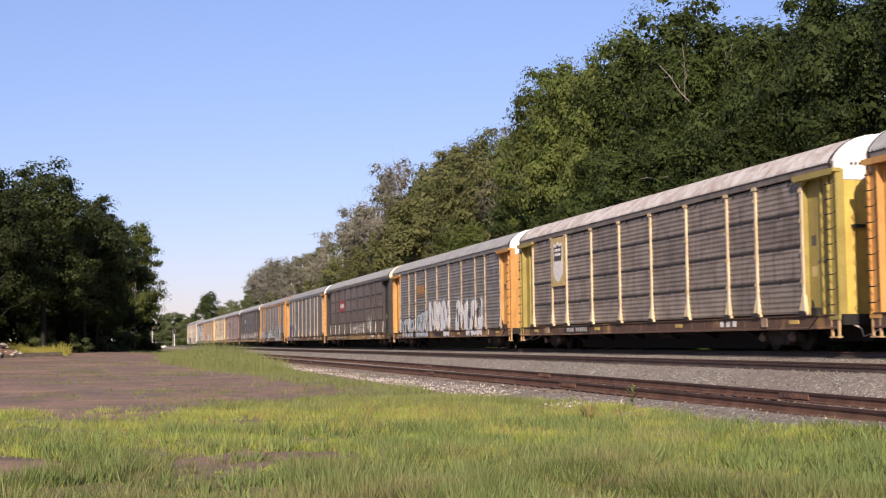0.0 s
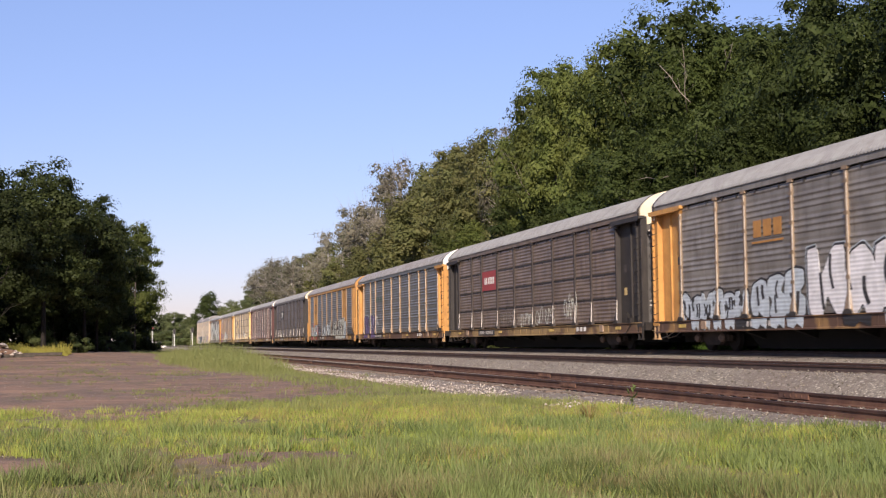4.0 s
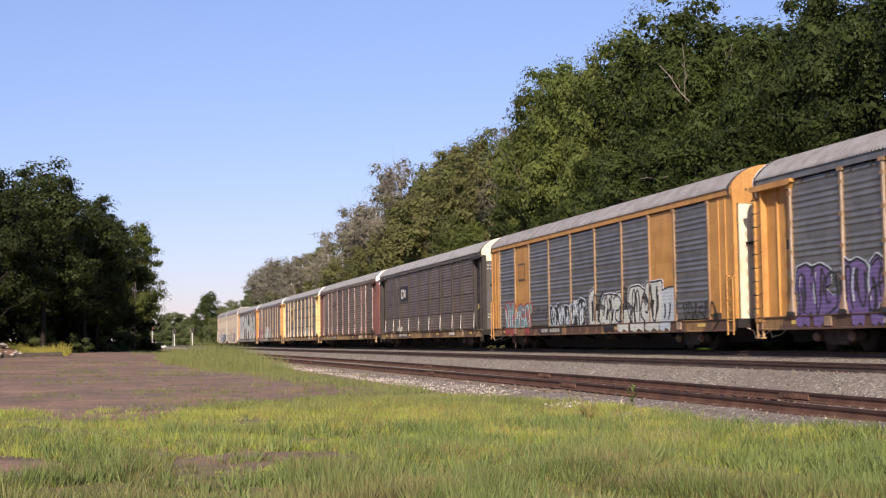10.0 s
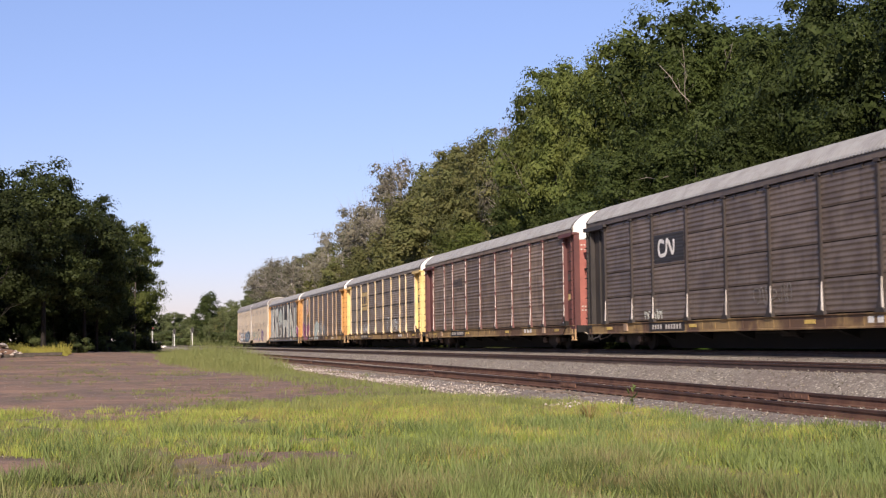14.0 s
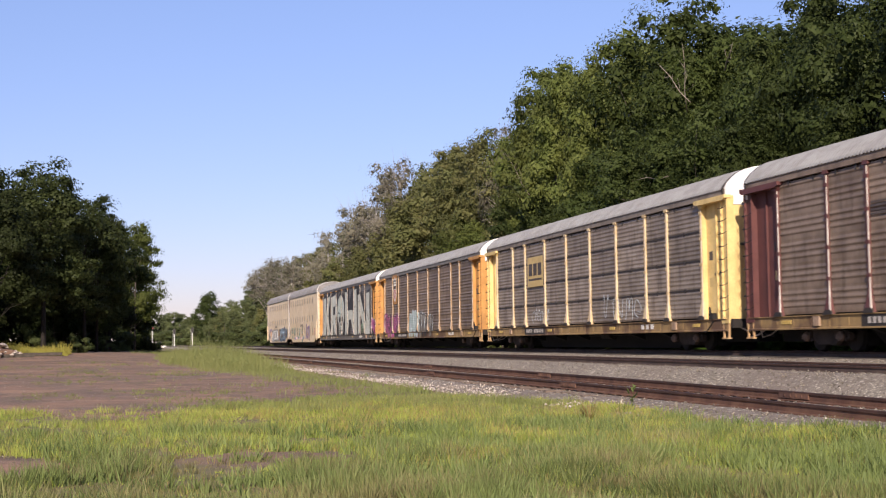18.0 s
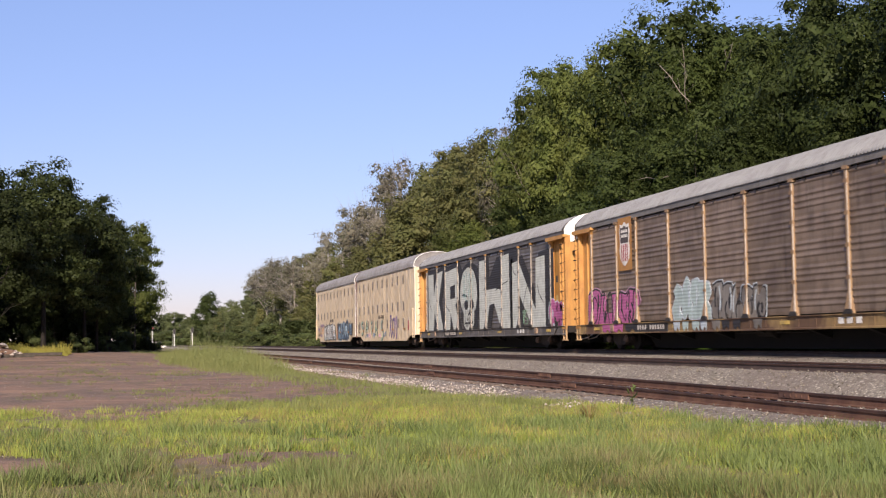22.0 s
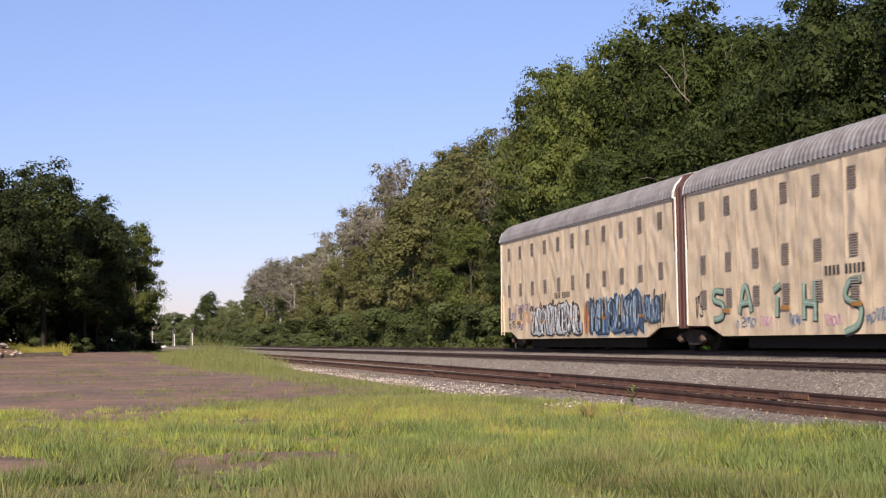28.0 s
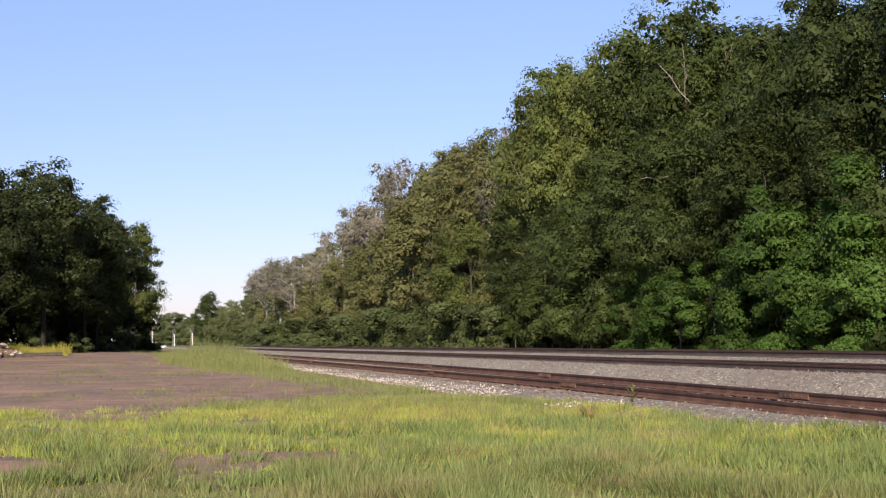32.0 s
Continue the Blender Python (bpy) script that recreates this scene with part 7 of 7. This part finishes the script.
    bubble(v, 5.6, -1.0, 0.7, 1.8, 9, "s_pale", "s_black", 122, x=-1.488, shine="s_white", low=False, streaks=4)
    graffiti(v, 5.8, -1.0, 0.7, 1.95, 11, "s_black", "s_black", 131, x=-1.508, only_line=True, thin=0.06)
    graffiti(v, 5.6, -0.8, 0.75, 1.85, 9, "s_white", "s_white", 132, x=-1.514, only_line=True, thin=0.045)
    plate(v, -1.6, 1.25, 0.55, 1.3, P["s_orange"], -1.489, "graffiti_patch", oval(0, 0, 0.5, 0.5, 14))
    graffiti(v, -1.3, -2.0, 0.7, 2.1, 1, "s_orange", "s_black", 123, x=-1.497, only_line=True)
    bubble(v, -2.1, -7.4, 0.7, 1.95, 6, "s_deep", "s_black", 124, x=-1.488, halo="s_sky", shine="s_pale", low=False, streaks=4)
    graffiti(v, -2.2, -7.3, 0.75, 1.95, 8, "s_sky", "s_sky", 133, x=-1.508, only_line=True, thin=0.07)
    graffiti(v, -2.1, -7.5, 0.7, 2.05, 9, "s_black", "s_black", 134, x=-1.514, only_line=True, thin=0.045)
    bubble(v, -7.6, -9.0, 1.1, 1.85, 3, "s_sky", "s_deep", 125, x=-1.488, halo="s_black", low=False, streaks=3)
    graffiti(v, -7.6, -9.6, 0.9, 2.0, 5, "s_black", "s_black", 135, x=-1.51, only_line=True, thin=0.04)
    for q in (c[11], c[12]):
        for i in range(5):
            plate(q, 7.5 - i * 3.7, 1.25, 0.5, 0.12, P["plate_orange"], -1.51, "reflector")


# ---- odds and ends of the place ----
def signal_mast(x, y, h, red=False):
    z = TOP1 - 0.2
    t = thing("railway_signal", pose(x, y, z), "slim pale railway signal mast beside the line", "signal", "signals down the line")
    pale = P["white"]
    put("mast", Build().tube([(0, 0, -0.3), (0, 0, h)], [0.08, 0.065], 8).mesh("mast", pale), t)
    b = Build()
    for s in (-0.16, 0.16):
        b.tube([(s - 0.32, 0, 0), (s - 0.32, 0, h * 0.95)], [0.025, 0.025], 5)
    for k in range(int(h / 0.4)):
        b.tube([(-0.48, 0, 0.3 + k * 0.4), (-0.16, 0, 0.3 + k * 0.4)], [0.015, 0.015], 4)
    put("ladder", b.mesh("ladder", pale), t)
    put("signal_head", Build().slab([(-0.35, h - 1.2), (0.35, h - 1.2), (0.35, h + 0.2), (0.2, h + 0.45), (-0.2, h + 0.45), (-0.35, h + 0.2)], 1, -0.08, 0.1).mesh("signal_head", P["black"]), t)
    put("lamp_hood", Build().tube([(0, -0.35, h - 0.2), (0, -0.05, h - 0.2)], [0.2, 0.17], 10).mesh("lamp_hood", P["mark_red"] if red else P["black"]), t)


def cabinet(x, y, w, h):
    t = thing("equipment_cabinet", pose(x, y, land(x, y) + 0.1), "white trackside equipment cabinet near the signals", "cabinet", "cabinets down the line")
    put("body", Build().box(-w / 2, w / 2, -0.5, 0.5, 0, h).mesh("body", P["white"]), t)
    put("roof", Build().slab([(-w / 2 - 0.1, h), (w / 2 + 0.1, h), (w / 2 + 0.05, h + 0.12), (-w / 2 - 0.05, h + 0.12)], 1, -0.6, 0.6).mesh("roof", P["galv"]), t)
    put("door", Build().box(-w / 4, w / 4, -0.54, -0.503, 0.15, h - 0.15).mesh("door", P["white"]), t)


def debris():
    r = np.random.default_rng(2)
    x0, y0 = -8.5, 89.5
    vs, fs, n = [], [], 22
    for j in range(10):
        for i in range(n):
            a, q = 6.2832 * i / n, j / 9
            rad = 1.9 * (1 - q) * (1 + 0.25 * math.sin(3 * a + 1) + 0.12 * r.normal())
            vs.append((rad * math.cos(a) * 1.25, rad * math.sin(a), 1.15 * q ** 0.8 + 0.06 * r.normal() - 0.06))
    for j in range(9):
        fs += [(j * n + i, j * n + (i + 1) % n, (j + 1) * n + (i + 1) % n, (j + 1) * n + i) for i in range(n)]
    t = thing("rubble_heap", pose(x0, y0, land(x0, y0)), "heap of brown earth and pale broken stone", "rubble")
    put("earth", mesh_of("earth", vs, fs, surf("brown_earth", (0.16, 0.09, 0.06), (0.24, 0.15, 0.1), 3.0, 0.95), True), t)
    rock = Build()
    rock.add([(1, 0, 0), (0.2, 0.9, 0.1), (-0.8, 0.3, 0), (-0.5, -0.8, 0.1), (0.6, -0.7, 0), (0.1, 0, 0.7), (0, 0, -0.5)],
             [(0, 1, 5), (1, 2, 5), (2, 3, 5), (3, 4, 5), (4, 0, 5), (1, 0, 6), (2, 1, 6), (3, 2, 6), (4, 3, 6), (0, 4, 6)])
    me = rock.mesh("stone", M["pale_stone"])
    for k in range(26):
        a = r.uniform(-2.6, 0.3)
        q = r.uniform(0.25, 1.0)
        s = r.uniform(0.1, 0.26)
        put("stone", me, t, Matrix.Translation((2.3 * q * math.cos(a) + 0.5, 1.9 * q * math.sin(a), 1.15 * (1 - q) ** 1.2 + 0.08)) @ Matrix.Rotation(r.uniform(0, 6), 4, "Z") @ Matrix.Diagonal((s, s, s, 1)))
    for x, y, ln, rz in ((-5.4, 92, 3.6, 86), (-6.2, 88.3, 2.0, 95)):
        g = thing("old_timber", pose(x, y, land(x, y) + 0.12, 0, 0, rz), "dark discarded timber lying on the dirt", "timber", "discarded timbers")
        put("beam", Build().slab([(-0.11, -0.1), (0.11, -0.1), (0.12, 0.08), (0.08, 0.11), (-0.1, 0.1)], 1, -ln / 2, ln / 2).mesh("beam", M["bark"]), g)


def weed_plant(name, x, y, z, h, stems, seed, mat, label):
    """A single plant: stems with leaves along them."""
    r = np.random.default_rng(seed)
    t = thing(name, pose(x, y, z), label, "plant")
    b = Build()
    cs, ns, ss = [], [], []
    for _ in range(stems):
        a, l = r.uniform(0, 6.28), r.uniform(0.1, 0.55)
        hh = h * r.uniform(0.6, 1.0)
        top = Vector((math.cos(a) * l * hh, math.sin(a) * l * hh, hh))
        b.tube([(0, 0, -0.02), tuple(top * 0.5 + Vector((0, 0, 0.05 * hh))), tuple(top)], [0.006, 0.004, 0.002], 4)
        for q in np.linspace(0.25, 1.0, 9):
            cs.append(np.array(top) * q + r.normal(size=3) * 0.02)
            ns.append(r.normal(size=3) + np.array([0, -0.4, 0.6]))
            ss.append(0.05 * h / 0.35 * r.uniform(0.6, 1.2))
    n = np.array(ns)
    n /= np.linalg.norm(n, axis=1, keepdims=True)
    put("stems", b.mesh("stems", mat), t)
    put("leaves", mesh_np("leaves", leaf_tips(r, np.array(cs), n, np.array(ss)), 3, mat), t)


def grass_tuft(x, y):
    """One coarse tuft of stiff blades that arch outwards."""
    r = np.random.default_rng(32)
    t = thing("grass_tuft", pose(x, y, land(x, y)), "yellowish tuft of coarse stiff grass", "plant")
    b = Build()
    for _ in range(46):
        a, l, h = r.uniform(0, 6.28), r.uniform(0.08, 0.34), r.uniform(0.12, 0.3)
        d, w = Vector((math.cos(a), math.sin(a), 0)), Vector((-math.sin(a), math.cos(a), 0)) * r.uniform(0.006, 0.012)
        p = d * 0.03
        q = d * l * 0.55 + Vector((0, 0, h))
        e = d * l + Vector((0, 0, h * r.uniform(0.5, 1.05)))
        b.add([p - w, p + w, q + w, q - w, e], [(0, 1, 2, 3), (3, 2, 4)])
    put("foliage", b.mesh("foliage", M["grass_dry"]), t)


# feet and tips of the bare limbs
BARE_BOUGHS = [((29.0, 63.2, 13.2), (28.0, 61.4, 16.5), 0.034), ((28.6, 61.9, 13.5), (27.2, 62.8, 15.7), 0.034), ((28.5, 57.7, 14.3), (28.0, 55.8, 15.2), 0.04), ((28.6, 89.2, 11.7), (27.4, 91.3, 15.1), 0.035),
         ((27.2, 66.1, 8.9), (26.2, 69.0, 9.5), 0.03), ((27.0, 66.1, 7.1), (26.0, 67.9, 7.7), 0.03), ((27.4, 62.0, 9.7), (26.4, 64.5, 9.7), 0.03), ((28.0, 212.7, 5.7), (28.5, 220.5, 15.8), 0.16),
         ((28.0, 160.1, 4.6), (27.6, 171.4, 9.3), 0.12), ((28.0, 153.0, 8.4), (28.0, 163.9, 13.9), 0.11)]


def dead_limbs():
    """Bare pale limbs that reach out of the crowns, each forked and kinked."""
    r = np.random.default_rng(55)
    for base, tip, rad in BARE_BOUGHS:
        b0, e = Vector(base), Vector(tip)
        t = thing("dead_limb", pose(*base), "bare pale dead limb sticking out of the wood", "branch", "dead limbs in the wood")
        d = e - b0
        n = d.length
        side = d.cross(Vector((1, 0, 0))).normalized()
        b = Build()
        line = [Vector((0, 0, 0)), d * 0.3 + side * 0.04 * n, d * 0.62 - side * 0.03 * n, d]
        b.tube(line, [rad, rad * 0.8, rad * 0.55, rad * 0.15], 6)
        for k in range(6):
            f = 0.3 + 0.11 * k
            q = line[1].lerp(line[2], (f - 0.3) / 0.32) if f < 0.62 else line[2].lerp(line[3], (f - 0.62) / 0.38)
            out = (d * 0.16 + side * n * 0.17 * (1 if k % 2 else -1) + Vector(r.normal(size=3) * 0.04 * n)) * (1.15 - f)
            b.tube([q, q + out * 0.5 + Vector(r.normal(size=3) * 0.02 * n), q + out], [rad * 0.45, rad * 0.3, rad * 0.1], 5)
        put("limb", b.mesh("limb", M["limb_bark"], True), t)


def tall_weeds():
    def spot(rng):
        y = rng.uniform(52, 98)
        x = 2.2 + 6.2 * rng.random()
        f = 1 - ((x - 5.4) / 3.4) ** 2 - ((y - 76) / 24) ** 2 + 0.5 * noise.noise((x * 0.9, y * 0.25, 6.0))
        if rng.random() > f * 1.5:
            return None
        return (x, y, land(x, y), 0.32 + 0.75 * max(f, 0) ** 1.5 + 0.55 * noise.noise((x * 0.8, y * 0.4, 3.0)))
    blades("tall_weeds", 11000, 12, spot, (0.25, 1.25), (0.012, 0.028), M["weed"], "clump of tall feathery weeds by the dirt lane")

    def flank(rng):
        y = rng.uniform(92, 101)
        x = rng.uniform(-10.5, -3.3)
        return (x, y, land(x, y), max(0.15, 0.5 + 0.9 * noise.noise((x * 0.7, y * 0.5, 1.0)) + 0.05 * (-6 - x)))
    blades("yellow_verge", 16000, 13, flank, (0.4, 1.15), (0.015, 0.05), M["verge"], "sunlit yellowing grass at the foot of the grove")
    def back(rng):
        y = rng.uniform(24, 150)
        x = rng.uniform(22.3, 24.6)
        return (x, y, land(x, y), 0.5 + 0.6 * rng.random())
    blades("trackside_weeds", 16000, 14, back, (0.12, 0.4), (0.02, 0.05), M["weed"], "weeds at the far foot of the ballast bank")
    weed_plant("roadside_weed", 9.2, 22.75, 0.17, 0.42, 2, 31, M["grass_tuft"], "single leafy green weed beside the rail")
    grass_tuft(7.75, 21.1)
    dead_limbs()
    rng = np.random.default_rng(77)
    pts = []
    while len(pts) < 95:
        x, y = rng.uniform(2.0, 8.6), rng.uniform(50, 100)
        f = 1 - ((x - 5.4) / 3.2) ** 2 - ((y - 76) / 22) ** 2
        if rng.random() < f:
            r = rng.uniform(0.3, 0.6)
            pts.append((x, y, land(x, y) + r * 0.4 + max(0.0, f) ** 2 * rng.uniform(0.0, 0.55), r))
    tagged(put("leafy_weeds", crown_mesh(rng, np.array(pts), 110, 0.03, M["weed"], "leafy_weeds", core=0.0)), "pale leafy weeds heaped beside the dirt lane", "weeds", kind="stuff")


BIRD = []


def bird():
    t = thing("bird", pose(-300, 60, 5), "small dark bird in flight against the sky", "bird")
    dark = surf("dark_feathers", (0.03, 0.028, 0.03), (0.05, 0.045, 0.045), 20.0, 0.8)
    put("body", Build().tube([(-0.12, 0, 0), (-0.07, 0, 0.0), (0.0, 0, 0.005), (0.06, 0, 0.01), (0.09, 0, 0.02), (0.12, 0, 0.02), (0.145, 0, 0.015)], [0.012, 0.02, 0.032, 0.028, 0.022, 0.02, 0.004], 8).mesh("body", dark, True), t)
    put("tail", Build().slab([(-0.2, -0.03), (-0.1, -0.012), (-0.1, 0.012), (-0.2, 0.03)], 2, -0.004, 0.004).mesh("tail", dark), t)
    for s in (-1, 1):
        w = put("wing", Build().slab([(0.05, 0.0), (0.06, s * 0.08), (0.01, s * 0.17), (-0.03, s * 0.15), (-0.05, s * 0.06), (-0.05, 0)], 2, -0.004, 0.006).mesh("wing", dark), t, pose(0, s * 0.015, 0.015))
        BIRD.append((w, s))
    BIRD.append((t, 0))


def bird_motion():
    # it crosses over the lot towards the wood
    path = [(30.2, -2.6, 92.8, 13.1), (30.3, -0.1, 92.1, 13.5), (30.4, 2.3, 91.5, 14.3), (30.6, 7.3, 90.1, 16.0), (30.8, 12.0, 88.8, 17.3), (31.0, 16.1, 87.7, 19.0), (31.2, 19.8, 86.7, 19.7), (31.4, 23.4, 85.9, 19.4), (31.6, 26.9, 85.0, 18.9)]
    pts = [(t, Vector((x, y, z))) for t, x, y, z in path]
    step = (pts[1][1] - pts[0][1]) / 0.1
    rows = [(0.0, pts[0][1] - step * 6 + Vector((-40, -60, 0))), (29.0, pts[0][1] - step * 1.2)] + pts + [(32.0, pts[-1][1] + (pts[-1][1] - pts[-2][1]) * 2)]
    head = math.atan2(step.y, step.x)
    for w, s in BIRD:
        if s == 0:
            walk(w, [(t, Matrix.Translation(p) @ Matrix.Rotation(head, 4, "Z")) for t, p in rows])
        else:
            walk(w, [(0.0, pose(0, s * 0.015, 0.015))] + [(29.0 + k * 0.1, pose(0, s * 0.015, 0.015, s * (38 if k % 2 else -25))) for k in range(31)])


def extras():
    for x, y, h, red in ((10.9, 430, 6.2, True), (17.6, 428, 5.2, False), (23.2, 427, 5.6, False)):
        signal_mast(x, y, h, red)
    for x, y, w, h in ((12.2, 400, 1.3, 0.8), (13.4, 410, 1.6, 0.7)):
        cabinet(x, y, w, h)
    debris()
    tall_weeds()
    bird()


ground()
ground_cover()
tracks()
grass()
woods()
standard_wagons()
articulated()
markings()
extras()


def motions():
    start_y = {c: c.location.y for c in CARS}
    for c in CARS:
        walk(c, [(t, pose(X2, start_y[c] + gone(t), TOP2)) for t in range(0, 33, 1)])
    for w, y in WHEELSETS:
        rows = []
        for k in range(0, 961):
            t = k / 30
            rows.append((t, pose(0, y, 0.43, math.degrees(-gone(t) / 0.43), 0, 0)))
        walk(w, rows)
    bird_motion()


motions()
